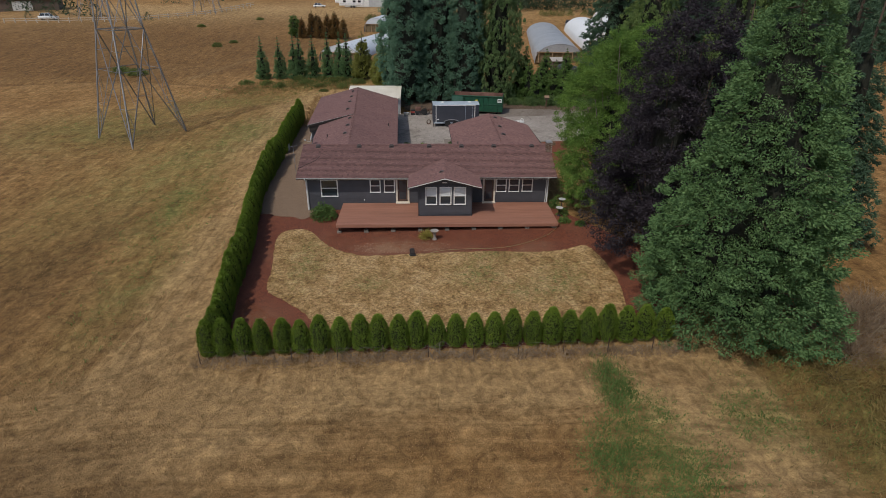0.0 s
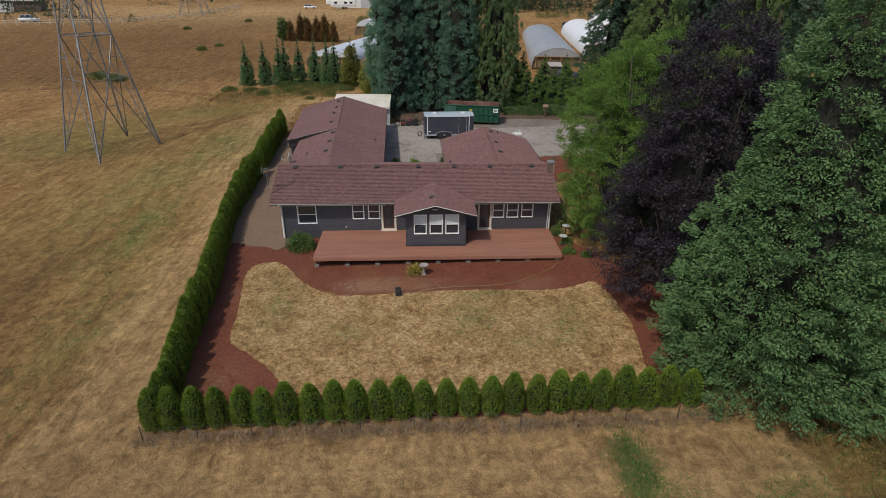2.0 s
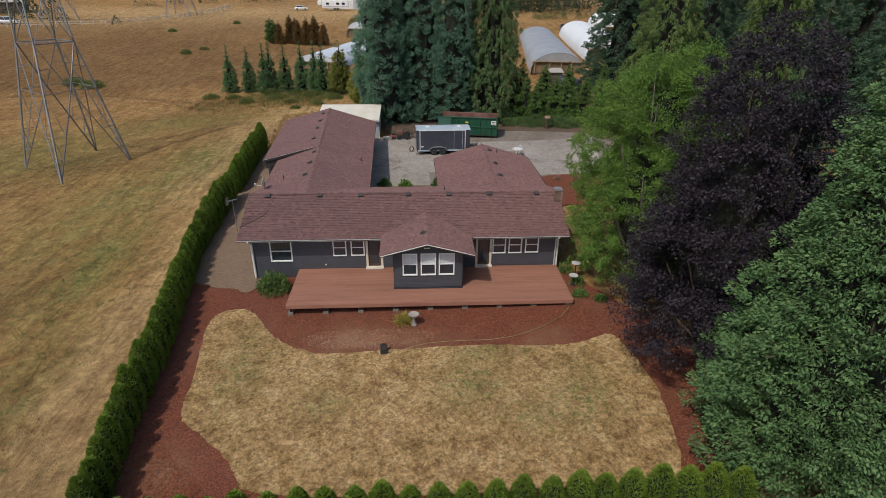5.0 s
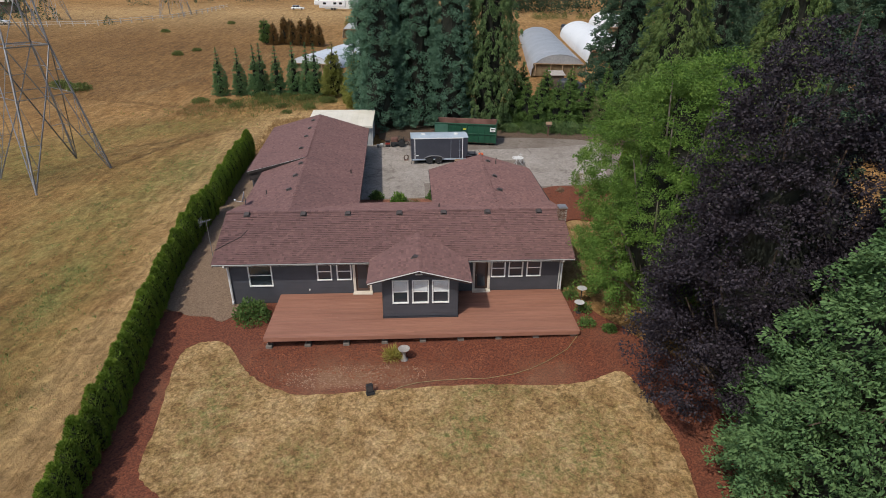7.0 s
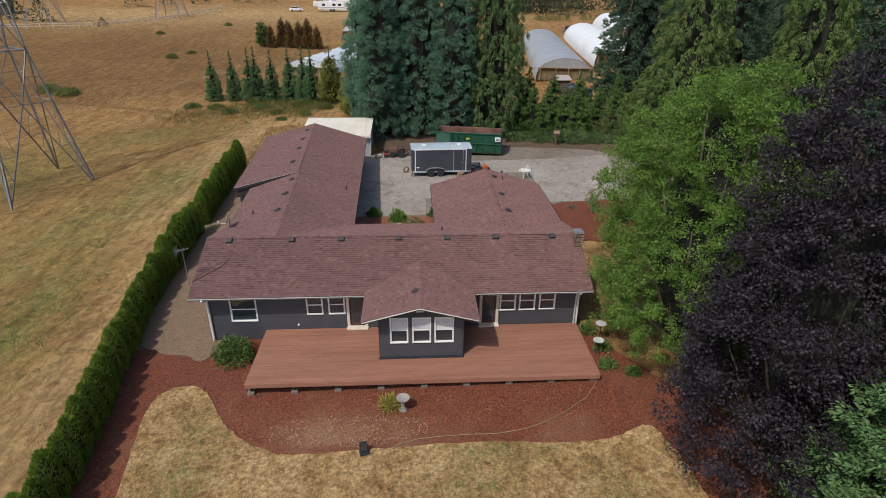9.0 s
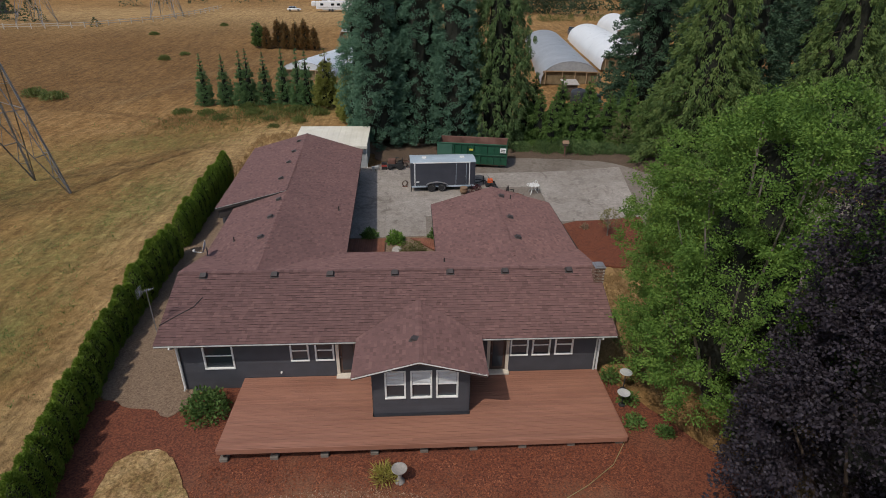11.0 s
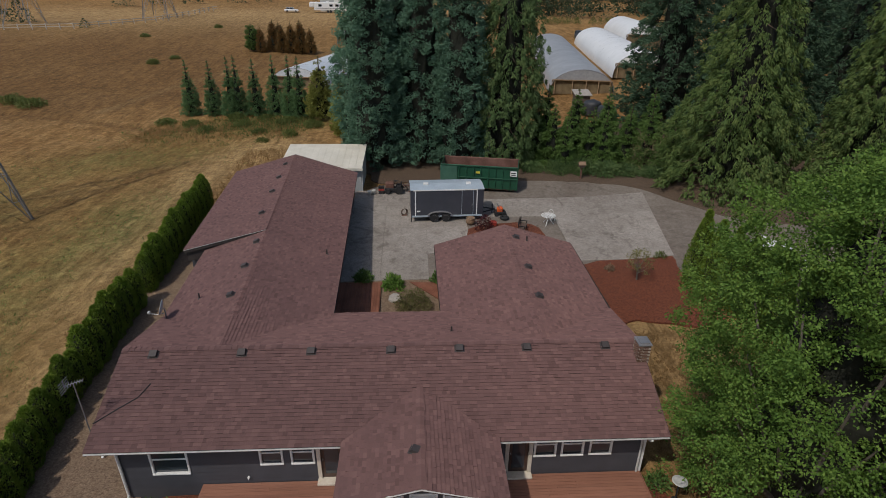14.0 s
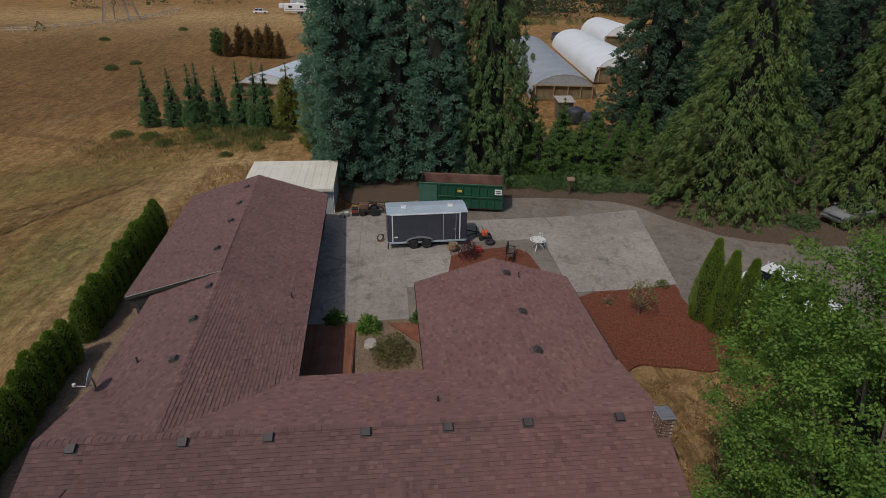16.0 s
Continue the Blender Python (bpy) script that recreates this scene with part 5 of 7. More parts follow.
fir = conifer("fir_tree", "dark fir standing in the row of trees", 22, 4.7, FIR, 6, 290, 7, 40, "dome", (0.25, 0.08), .25, .03, .2, plump=.7, core=.3, puff=.3)
settle(fir, 28.0, 88.5, 0, 1.32)
another(fir, 41, 73, 120, 1.0)
another(fir, 43, 60, 120, .95)
another(fir, 46, 86, 200, 1.1)
another(fir, 38, 96, 250, 1.0)
another(fir, 34.5, 79.5, 290, 1.1)
another(fir, 49, 72, 10, 1.1)
another(fir, 27.5, 38.5, 30, .82)
another(fir, 25.5, 34.0, 60, .75)
another(fir, 22.5, 42.5, 100, .72)

# rows and shrubs farther back
spruce = conifer("spruce_tree", "young dark green spruce in a row by the field", 7.8, 1.75, SPRUCE, 7, 120, 9, 11, "spire", (0.26, 0.075), .05, .01, plump=.6, core=.32, puff=.22)
settle(spruce, -30.75, 107.2, 0, 1.0)
for i, (x, y, s) in enumerate(((-27.3, 106.0, .97), (-24.3, 104.3, .98), (-23.2, 103.8, .96), (-20.8, 103.5, .98), (-18.0, 102.5, .98), (-15.7, 100.9, .94), (-14.4, 100.2, 1.0))):
    another(spruce, x, y, 50 * i, s, tall=1.0 + .05 * (i % 3), group="spruce row")
tagged(spruce, group="spruce row")
gold = conifer("golden_cypress", "yellow-green bushy cypress beside the tall trees", 7.2, 2.3, GOLD, 8, 110, 12, 11, "cone", (0.3, 0.09), -.15, .03, -.2, core=.35)
settle(gold, -11.6, 99.4, 0, 1.1)
another(gold, -8.2, 96.5, 90, 1.05)
another(gold, -7.6, 90.5, 200, .8)
rusty = conifer("dying_cypress", "rusty brown half-dead cypress in a clump", 7.0, 1.9, RUSTY, 9, 80, 8, 14, "cone", (0.36, 0.1), -.5, .02, -.6, core=.3)
settle(rusty, -30.5, 159)
for i, (x, y) in enumerate(((-33, 158), (-28.2, 157), (-26, 156), (-23.8, 155), (-21.6, 154), (-29.5, 161), (-24.5, 158))):
    another(rusty, x, y, 40 * i, .8 + .07 * (i % 4), group="dying clump")
tagged(rusty, group="dying clump")
greenclump = conifer("field_juniper", "dark green juniper at the end of the clump", 6.2, 1.8, SHRUB, 10, 70, 9, 9, "column", (0.4, 0.12), 0, .02, core=.35)
settle(greenclump, -35.2, 159.5)

# shrubbery behind the driveway
cyp = conifer("cypress_shrub", "pointed green cypress shrub behind the driveway", 6.2, 1.75, SHRUB, 12, 90, 11, 11, "cone", (0.3, 0.09), .0, .02, core=.4)
settle(cyp, 13.2, 78.6)
for i, (x, y, s) in enumerate(((15.0, 79.6, 1.02), (16.8, 78.4, .92), (18.4, 79.4, 1.0), (20.2, 78.0, .95), (21.8, 77.0, .9), (12.0, 80.5, .9), (23.4, 75.4, .85), (14.2, 77.6, .8), (17.8, 77.4, .8), (20.9, 79.6, .95), (24.5, 77.4, .95), (13.2, 81.8, 1.05), (19.2, 81.0, 1.05), (16.0, 81.2, 1.1), (22.6, 79.0, 1.0))):
    another(cyp, x, y, 66 * i, s, tall=.9 + .12 * (i % 3))
lowbush = bush("juniper_bush", "spreading olive-green juniper along the driveway edge", 1.5, 1.2, CEDAR_DARK, 13, 2400, (.26, .09), "bush")
settle(lowbush, 17.5, 75.6)
for i, (x, y, s) in enumerate(((19.4, 75.2, .9), (21.4, 74.2, .8), (15.6, 76.6, .9), (13.6, 76.8, .8), (29.4, 65.6, .8), (11.2, 77.6, .8))):
    another(lowbush, x, y, 77 * i, s, tall=.8 + .15 * (i % 4))
deadshrub = bush("dead_shrub", "bare brown dead shrub among the cypresses", 1.6, 3.2, DRYBRUSH, 14, 900, (.5, .02), "shrub")
settle(deadshrub, 21.4, 76.4)

# tall narrow arborvitae beside the drive
cone = arborvitae(15, 5.0, .82, "tall narrow clipped arborvitae beside the drive", 11000)
settle(cone, 17.1, 56.2)
for i, (x, y) in enumerate([(17.1 + .36 * k, 56.2 - 1.08 * k) for k in range(1, 8)]):
    another(cone, x, y, 60 * i, .97 - .03 * (i % 2), tall=1 + .05 * (i % 2), group="drive arborvitae")
tagged(cone, group="drive arborvitae")

# yard plants
settle(bush("rhododendron", "rounded dark green shrub by the house corner", 1.05, 1.25, SHRUB, 16, 1900, (.17, .08), "shrub"), -9.4, 41.2)
settle(bush("ornamental_grass", "yellow-green tufted plant beside the birdbath", .42, .55, leaf_mat("golden_blades", (.20, .17, .03), (.36, .32, .07), (.48, .44, .14), .3), 17, 500, (.35, .03), "plant"), -1.3, 37.15)
settle(bush("azalea", "olive and pink-tinged clipped shrub in the courtyard", 1.15, 1.1, leaf_mat("olive_azalea", (.06, .07, .02), (.14, .135, .05), (.27, .22, .12), .25), 18, 2300, (.12, .07), "shrub"), -.1, 54.9)
settle(bush("hosta", "fresh green leafy plant in the courtyard", .6, .8, MAPLE, 19, 500, (.3, .12), "plant"), -1.3, 57.2)
settle(bush("fern", "dark green fern against the wing wall", .55, .7, SHRUB, 20, 500, (.28, .09), "plant"), -3.2, 58.1)
settle(bush("fern", "dark green fern against the garage wall", .4, .8, SHRUB, 21, 400, (.24, .08), "plant"), 1.45, 57.6)
settle(broadleaf("young_maple", "small thin young tree in the mulch island", 2.6, .85, leaf_mat("sparse_leaves", (.10, .10, .035), (.19, .19, .075), (.30, .27, .13), .3), 22, 7, 60, 9, (.13, .07), .25, 1, GREYBARK, "tree", .26, core=False), 13.9, 57.1)
settle(bush("heather", "small brown-green bush in the mulch", .32, .4, DRYBRUSH, 23, 250, (.16, .05), "bush"), 12.6, 58.4)
settle(bush("heather", "small tawny bush in the mulch", .4, .45, WEEDS, 24, 250, (.16, .05), "bush"), 16.4, 59.6)
settle(bush("japanese_maple", "small dark red japanese maple behind the garage", .75, 1.3, leaf_mat("dark_red_leaves", (.035, .008, .01), (.085, .02, .022), (.15, .045, .04), .2), 25, 900, (.13, .06), "shrub"), 5.2, 64.7)
for i, (x, y, r, h) in enumerate(((9.5, 39.3, .5, .5), (9.7, 40.7, .45, .6), (9.3, 42.2, .5, .7), (10.6, 38.7, .4, .4))):
    settle(bush("garden_shrub", "small leafy shrub at the end of the deck", r, h, SHRUB, 30 + i, 420, (.15, .07), "shrub"), x, y)
wild = bush("bramble", "rough green and straw bramble patch in the field", 1.6, .8, WEEDS, 40, 1100, (.26, .09), "bramble")
settle(wild, -15.5, 97.5)
for i, (x, y, s) in enumerate(((-18.3, 94, 1.0), (-21.3, 98, 1.3), (-25.4, 96.6, 1.1), (-32.8, 103, 1.4), (-12, 95.2, 1.2), (-14.2, 91.5, 1.0), (-17, 90, .8), (-28.5, 100.5, 1.3), (-51.8, 146.5, 1.3), (-49.4, 151.7, 1.2), (-67, 180, 1.3), (-54, 197, 1.2), (-58, 116, 2.2), (-62, 118, 2.0), (-23, 101.5, 1.3), (-19, 100.6, 1.2))):
    another(wild, x, y, 49 * i, s * .62, tall=1.1 + .2 * (i % 3))
brush = bush("dry_brush_pile", "grey tangled pile of dry cut branches", 1.9, 1.1, DRYBRUSH, 41, 1700, (.9, .022), "brush pile")
settle(brush, 21.8, 24.0)
another(brush, 23.4, 25.2, 80, 1.0)
another(brush, 20.6, 22.2, 140, .7)
weed = bush("tall_weeds", "rank green and rusty weeds at the field edge", 1.2, .6, RANK, 42, 900, (.26, .04), "weeds")
settle(weed, 18.6, 20.6)
for i, (x, y) in enumerate(((20.2, 19), (21.8, 20.5), (19.4, 17.2), (21.2, 16.5), (18.2, 15.2), (23, 18), (20.2, 14.2), (17.3, 12.8))):
    another(weed, x, y, 55 * i, .9 + .1 * (i % 3))

# far woods and thickets
def far_woods(name, spots, seed, h=14, label="dark distant woods along the horizon", material=None, w=.3, size=1.45):
    rng = np.random.default_rng(seed)
    P, D, S = [], [], []
    for x, y, k in spots:
        n = 320
        hh = h * k * rng.uniform(.75, 1.2)
        u = rng.random(n)
        a = rng.random(n) * 6.28
        r = hh * w * (1 - u ** 1.6) * rng.uniform(.5, 1.1, n)
        P.append(np.stack([x + np.cos(a) * r, y + np.sin(a) * r, ground(x, y) + u * hh], 1))
        D.append(np.stack([np.cos(a), np.sin(a), np.full(n, .5)], 1) + rng.normal(0, .5, (n, 3)))
        S.append(np.full(n, hh / 14.0) * rng.uniform(.7, 1.4, n))
    S = np.concatenate(S)
    return solo(name, blades(name, np.concatenate(P), np.concatenate(D), .9 * S * size, .5 * S * size, rng, material or WOODS), None, label, "woods", "stuff")


rw = random.Random(5)
far_woods("far_woods", [(rw.uniform(-420, 420), rw.uniform(300, 380), rw.uniform(.8, 1.3)) for _ in range(260)], 1, 15)
far_woods("east_woods", [(rw.uniform(0, 45) + max(42, y * .47), y, rw.uniform(.9, 1.3)) for y in [rw.uniform(100, 190) for _ in range(80)]] + [(rw.uniform(26, 160), rw.uniform(224, 262), rw.uniform(.6, 1.0)) for _ in range(110)], 2, 19, "dense dark evergreen woods behind the drive", None, .3, .9)
far_woods("field_trees", [(-118, 205, .6), (-124, 208, .55), (-111, 204, .45), (-104, 252, .5), (-135, 214, .6), (-142, 216, .7), (-96, 262, .5), (-85, 268, .5), (-70, 275, .45), (-60, 280, .4), (-88, 193, .2), (-40, 290, .4), (-128, 198, .2), (-117, 193, .2), (-150, 230, .9), (-160, 222, .9)], 3, 12, "dark trees along the far field edge", None, .55)
far_woods("crop_rows", [(rw.uniform(-20, 0), rw.uniform(190, 197), .12) for _ in range(40)] + [(rw.uniform(40, 62), rw.uniform(205, 213), .12) for _ in range(40)], 4, 14, "low green crop rows beyond the greenhouses", WEEDS, .6, 1.2)

# ---- grass, twigs and litter ----
def scatter(name, spots, length, width, material, label, category, seed, up=1.0, per=5, spread=.12):
    rng = np.random.default_rng(seed)
    n = len(spots)
    base = np.array([(x, y, ground(x, y) - .09) for x, y in spots])
    P = np.repeat(base, per, 0) + np.concatenate([rng.normal(0, spread, (n * per, 2)), np.zeros((n * per, 1))], 1)
    D = rng.normal(0, .55, (n * per, 3)) + np.array((0, 0, up))
    S = rng.uniform(.6, 1.4, n * per)
    return solo(name, blades(name, P, D, length * S, width * S, rng, material), None, label, category, "stuff")


FRESH = leaf_mat("fresh_green_grass", (0.075, 0.125, 0.034), (0.135, 0.205, 0.058), (0.22, 0.28, 0.095), .3, .9)
STRAW = leaf_mat("dry_straw", (0.16, 0.085, 0.033), (0.29, 0.175, 0.075), (0.43, 0.29, 0.14), .3, .9)
rs = random.Random(77)
field_spots = [(-13.8 - abs(rs.gauss(0, 16)), rs.uniform(8, 100)) for _ in range(9000)] + [(rs.uniform(-40, 20), rs.uniform(6, 23.4)) for _ in range(9000)]
field_spots = [(x, y) for x, y in field_spots if not (y > 24 and x > float(np.interp(y, *SIDE)) - .5)]
scatter("field_grass", field_spots, .13, .022, STRAW, "dry straw grass tufts over the pasture", "grass", 1, .7, 6, .16)
scatter("green_grass", [(rs.gauss(cx, sx * .75), rs.gauss(cy, sy * .75)) for cx, cy, sx, sy, k in GREENS for _ in range(int((400 if cx < 0 or cx > 10 else 1500) * k))], .17, .035, FRESH, "green grass tufts in the damp patches", "grass", 2, .9, 6, .16)
scatter("weed_band", [(-13.5 - rs.random() * 21, rs.gauss(97, 3.2)) for _ in range(1100)], .42, .04, STRAW, "pale straw weeds below the spruce row", "weeds", 6, .9, 5, .25)
scatter("green_weed_band", [(-12.5 - abs(rs.gauss(0, 9)), rs.gauss(98, 3.0)) for _ in range(1100)], .36, .06, WEEDS, "low green weeds below the spruce row", "weeds", 9, .9, 6, .25)
scatter("field_edge_weeds", [(rs.gauss(19.5, 2.2), rs.uniform(10, 22.5)) for _ in range(1500)], .34, .035, RANK, "rusty rank weeds at the field edge", "weeds", 7, .8, 5, .2)
scatter("shed_weeds", [(rs.uniform(-17.5, -12.5), rs.uniform(68, 86)) for _ in range(900)], .5, .03, STRAW, "tall dry weeds beside the shed", "weeds", 8, 1.0, 5, .15)
scatter("house_end_grass", [(rs.uniform(9.8, 15.5), rs.uniform(43.5, 52)) for _ in range(900)], .2, .03, STRAW, "dry straw grass at the house end", "grass", 12, .7, 6, .16)


def chips(name, box, n, size, material, label, seed, gap=None):
    """Bark chips lying loosely over a bed."""
    rng = np.random.default_rng(seed)
    x, y = rng.uniform(box[0], box[1], n), rng.uniform(box[2], box[3], n)
    keep = np.array([gap is None or not gap(a, b) for a, b in zip(x, y)])
    x, y = x[keep], y[keep]
    P = np.stack([x, y, [ground(a, b) + .015 for a, b in zip(x, y)]], 1)
    D = rng.normal(0, 1, P.shape) * np.array((1, 1, .3))
    S = rng.uniform(.5, 1.5, len(P))
    return solo(name, blades(name, P, D, size * S, size * .45 * S, rng, material, np.tile((0, 0, 1.0), (len(P), 1)), .35), None, label, "bark mulch", "stuff")


CHIP = leaf_mat("red_bark_chips", (.10, .027, .013), (.225, .07, .033), (.36, .15, .08), .05, .9)
PALECHIP = leaf_mat("bleached_bark_chips", (.22, .12, .075), (.33, .20, .13), (.46, .33, .24), .05, .9)
chips("bark_chips", (-8.8, 9.2, 35.2, 38.1), 7000, .09, CHIP, "loose red bark chips before the deck", 51, lambda a, b: b < 35.6 + .5 * math.sin(a))
chips("bleached_chips", (-8, 3, 34.9, 37.0), 2600, .08, PALECHIP, "bleached bark chips and litter before the deck", 52, lambda a, b: gauss(a, b, -3.2, 35.8, 4.2, 1.0) < .45)
chips("corner_chips", (-12.6, -8.8, 25.6, 29.6), 2600, .09, CHIP, "loose red bark chips in the hedge corner", 53, lambda a, b: b > 26 - (a + 8.8) * 1.0)
chips("island_chips", (10.2, 16.8, 53.2, 59.2), 3000, .08, CHIP, "loose red bark chips on the island", 54)
hedge_spots = [(rs.uniform(-13.6, 12.5), rs.gauss(23.6, .25)) for _ in range(1300)]
scatter("hedge_litter", hedge_spots, .34, .022, DRYBRUSH, "dry twigs and dead weeds along the hedge foot", "brush", 3, .45, 5, .14)
lawn_spots = []
while len(lawn_spots) < 5200:
    x, y = rs.uniform(-11, 10.5), rs.uniform(26, 37)
    if y < 34.4 and not (x < -8 and y < 30):
        lawn_spots.append((x, y))
scatter("lawn_grass", lawn_spots, .15, .03, STRAW, "short dry blades over the lawn", "grass", 4, .6, 5, .075)
g = Geo()
for i in range(26):
    x, y = rs.uniform(-12, 5), rs.gauss(23.6, .15)
    a, ln, z = rs.uniform(0, 6.28), rs.uniform(.6, 1.6), ground(x, y)
    pts = [(x + math.cos(a) * ln * k, y + math.sin(a) * ln * k * .3, z + math.sin(k * 3.1) * ln * .45) for k in (0, .25, .5, .75, 1)]
    g.path(pts, .011, 4)
solo("fallen_branches", g, GREYBARK, "grey arching dead branches at the hedge foot", "branches", "stuff")

# low wire fence before the hedge
wf = thing("wire_fence", (0, 23.65, ground(0, 23.65)), "low wire fence on thin posts before the hedge", "fence")
WIRE = mat("dull_fence_wire", (.20, .19, .18), (.30, .29, .27), 3, 20, .6, .05, metal=.5)
for i in range(11):
    x = -13.3 + i * 2.4
    g = Geo()
    z = ground(x, 23.65)
    g.box(x - .02, x + .02, 23.63, 23.67, z - .1, z + .75, .005)
    part("post", g, DARKWOOD, wf)
for h in (.25, .65):
    g = Geo()
    g.path([(-13.3 + i * 2.4, 23.62, ground(-13.3 + i * 2.4, 23.65) + h) for i in range(11)], .003, 4)
    part("wire", g, WIRE, wf)

# ---- power line towers ----
def lattice_tower():
    t = thing("lattice_tower", (0, 0, 0), "grey galvanised steel lattice power-line tower", "pylon")
    base = [Vector((1.2, -5.8, 0)), Vector((5.1, .95, 0)), Vector((-1.1, 5.7, 0)), Vector((-5.2, -.85, 0))]

    def corner(i, z):
        k = 1 - .505 * z / 12.7 if z < 12.7 else .495 - .24 * (z - 12.7) / 14
        return base[i % 4] * k + Vector((0, 0, z))

    def bar(name, a, b, r):
        """An angle iron: two thin flanges at right angles."""
        r *= .72
        a, b = Vector(a), Vector(b)
        d = (b - a).normalized()
        s = d.cross(Vector((0, 0, 1))) if abs(d.z) < .95 else d.cross(Vector((1, 0, 0)))
        s.normalize()
        n = d.cross(s)
        g = Geo()
        for e, f in ((s, n), (n, s)):
            v = [p + e * u + f * w for p in (a, b) for u, w in ((0, 0), (r, 0), (r, r * .16), (0, r * .16))]
            g.add(v, [(0, 1, 2, 3), (4, 7, 6, 5), (0, 4, 5, 1), (1, 5, 6, 2), (2, 6, 7, 3), (3, 7, 4, 0)])
        part(name, g, STEEL, t)

    for i in range(4):
        bar("leg", corner(i, -.2), corner(i, 12.7), .2)
        bar("leg", corner(i, 12.7), corner(i, 26.5), .17)
        j = i + 1
        bar("belt", corner(i, 12.7), corner(j, 12.7), .13)
        bar("belt", corner(i, 26.5), corner(j, 26.5), .14)
        mid = (corner(i, 8.2) + corner(j, 8.2)) / 2
        for a in (i, j):
            bar("brace", corner(a, 12.7), mid, .13)
            bar("brace", mid, corner(a, 0), .13)
            bar("strut", corner(a, 8.2), mid, .09)
            bar("strut", corner(a, 4.2), (mid + corner(a, 0)) / 2, .075)
            bar("strut", corner(a, 8.2), (mid + corner(a, 0)) / 2, .075)
            bar("strut", (corner(a, 12.7) + mid) / 2, corner(a, 10.4), .07)
            bar("strut", corner(a, 2.0), mid * .25 + corner(a, 0) * .75, .07)
            bar("strut", corner(a, 4.2), mid * .25 + corner(a, 0) * .75, .1)
        bar("brace", corner(i, 12.7), corner(j, 19.5), .11)
        bar("brace", corner(j, 12.7), corner(i, 19.5), .11)
        bar("belt", corner(i, 19.5), corner(j, 19.5), .14)
        bar("brace", corner(i, 19.5), corner(j, 26.5), .14)
        bar("brace", corner(j, 19.5), corner(i, 26.5), .14)
        bar("brace", corner(i, 12.7), (corner(i + 2, 12.7) + corner(i, 12.7)) / 2, .075)
    return t


tower = lattice_tower()
settle(tower, -36.95, 71.0, dz=.1)
another(tower, -76.5, 215, 30, 1.0)
another(tower, -107, 199, 30, 1.0)

# ---- garden things ----
STONEGREY = mat("grey_cast_stone", (.22, .20, .18), (.34, .31, .28), 5, 30, .9, .3)
bb = thing("birdbath", (-.69, 36.93, ground(-.69, 36.93) - .03), "grey stone birdbath on a turned pedestal", "birdbath")
z = ground(-.69, 36.93) - .03
part("pedestal", Geo().lathe((-.69, 36.93, z), [(.2, 0), (.2, .06), (.11, .12), (.08, .3), (.1, .5), (.16, .58)], 16), STONEGREY, bb, "", True)
part("basin", Geo().lathe((-.69, 36.93, z + .58), [(.14, 0), (.26, .06), (.31, .13), (.31, .15), (.28, .14), (.18, .08), (.02, .07)], 20), STONEGREY, bb, "", True)
for x, y, hh in ((9.75, 41.5, .9), (9.35, 40.5, .6)):
    b2 = thing("garden_basin", (x, y, ground(x, y) - .02), "pale round bowl on a thin dark stand by the deck", "birdbath")
    z = ground(x, y) - .02
    part("stand", Geo().lathe((x, y, z), [(.16, 0), (.15, .04), (.03, .07), (.028, hh - .08), (.06, hh)], 12), BLACK, b2, "thin dark stand")
    part("basin", Geo().lathe((x, y, z + hh), [(.07, 0), (.2, .04), (.29, .1), (.28, .11), (.17, .06), (.02, .05)], 20), GUTTER, b2, "pale shallow bowl", True)
x, y = -2.29, 34.5
z = ground(x, y)
pump = thing("garden_light_box", (x, y, z), "small black box on a foot in the mulch", "garden light")
m = Matrix.Translation((x, y, z)) @ Matrix.Rotation(.3, 4, "Z") @ Matrix.Rotation(-.25, 4, "X")
part("body", Geo().box(-.16, .16, -.1, .1, .12, .52, .02, m), BLACK, pump)
part("foot", Geo().box(-.2, .2, -.16, .16, 0, .12, .02, m), BLACK, pump)
part("face", Geo().box(-.12, .12, -.115, -.1, .2, .46, .004, m), VENTGREY, pump)
HOSE = mat("yellow_green_hose", (.22, .19, .08), (.30, .26, .12), 5, 20, .5, .05)
hp = [(8.74, 38.33), (7.9, 37.2), (6.63, 36.3), (5.6, 35.75), (4.66, 35.42), (3.4, 35.22), (2.16, 35.25), (1.0, 35.22), (-.04, 35.13), (-.8, 34.9), (-1.23, 34.68)]
solo("garden_hose", Geo().path([(x, y, ground(x, y) + .03) for x, y in hp], .015, 6), HOSE, "thin yellow-green garden hose across the mulch", "hose", at=(8.74, 38.33, ground(8.7, 38.3)))

# ---- roof fittings ----
dish = thing("satellite_dish", (-11.6, 49.5, 5.4), "grey satellite dish on the wing's eave", "satellite dish")
part("mast", Geo().path([(-11.5, 49.55, 5.3), (-11.45, 49.52, 5.75), (-11.47, 49.5, 5.98)], .032, 8), STEEL, dish)
mm = Matrix.Translation((-11.5, 49.5, 6.02)) @ Vector((-1, -.22, .3)).to_track_quat("Z", "Y").to_matrix().to_4x4()
dg = Geo().lathe((0, 0, 0), [(.02, 0), (.18, .018), (.3, .055), (.37, .095), (.37, .105), (.3, .07), (.17, .03), (.02, .015)], 22)
dg.v = [tuple(mm @ Vector(p)) for p in dg.v]
part("reflector", dg, GUTTER, dish, "pale grey reflector", True)
part("feed_arm", Geo().path([(-11.5, 49.48, 5.72), (-11.8, 49.43, 5.7), (-12.1, 49.38, 5.78)], .02, 6).box(-12.17, -12.06, 49.32, 49.44, 5.77, 5.9, .015), GUTTER, dish, "pale feed arm with its receiver")
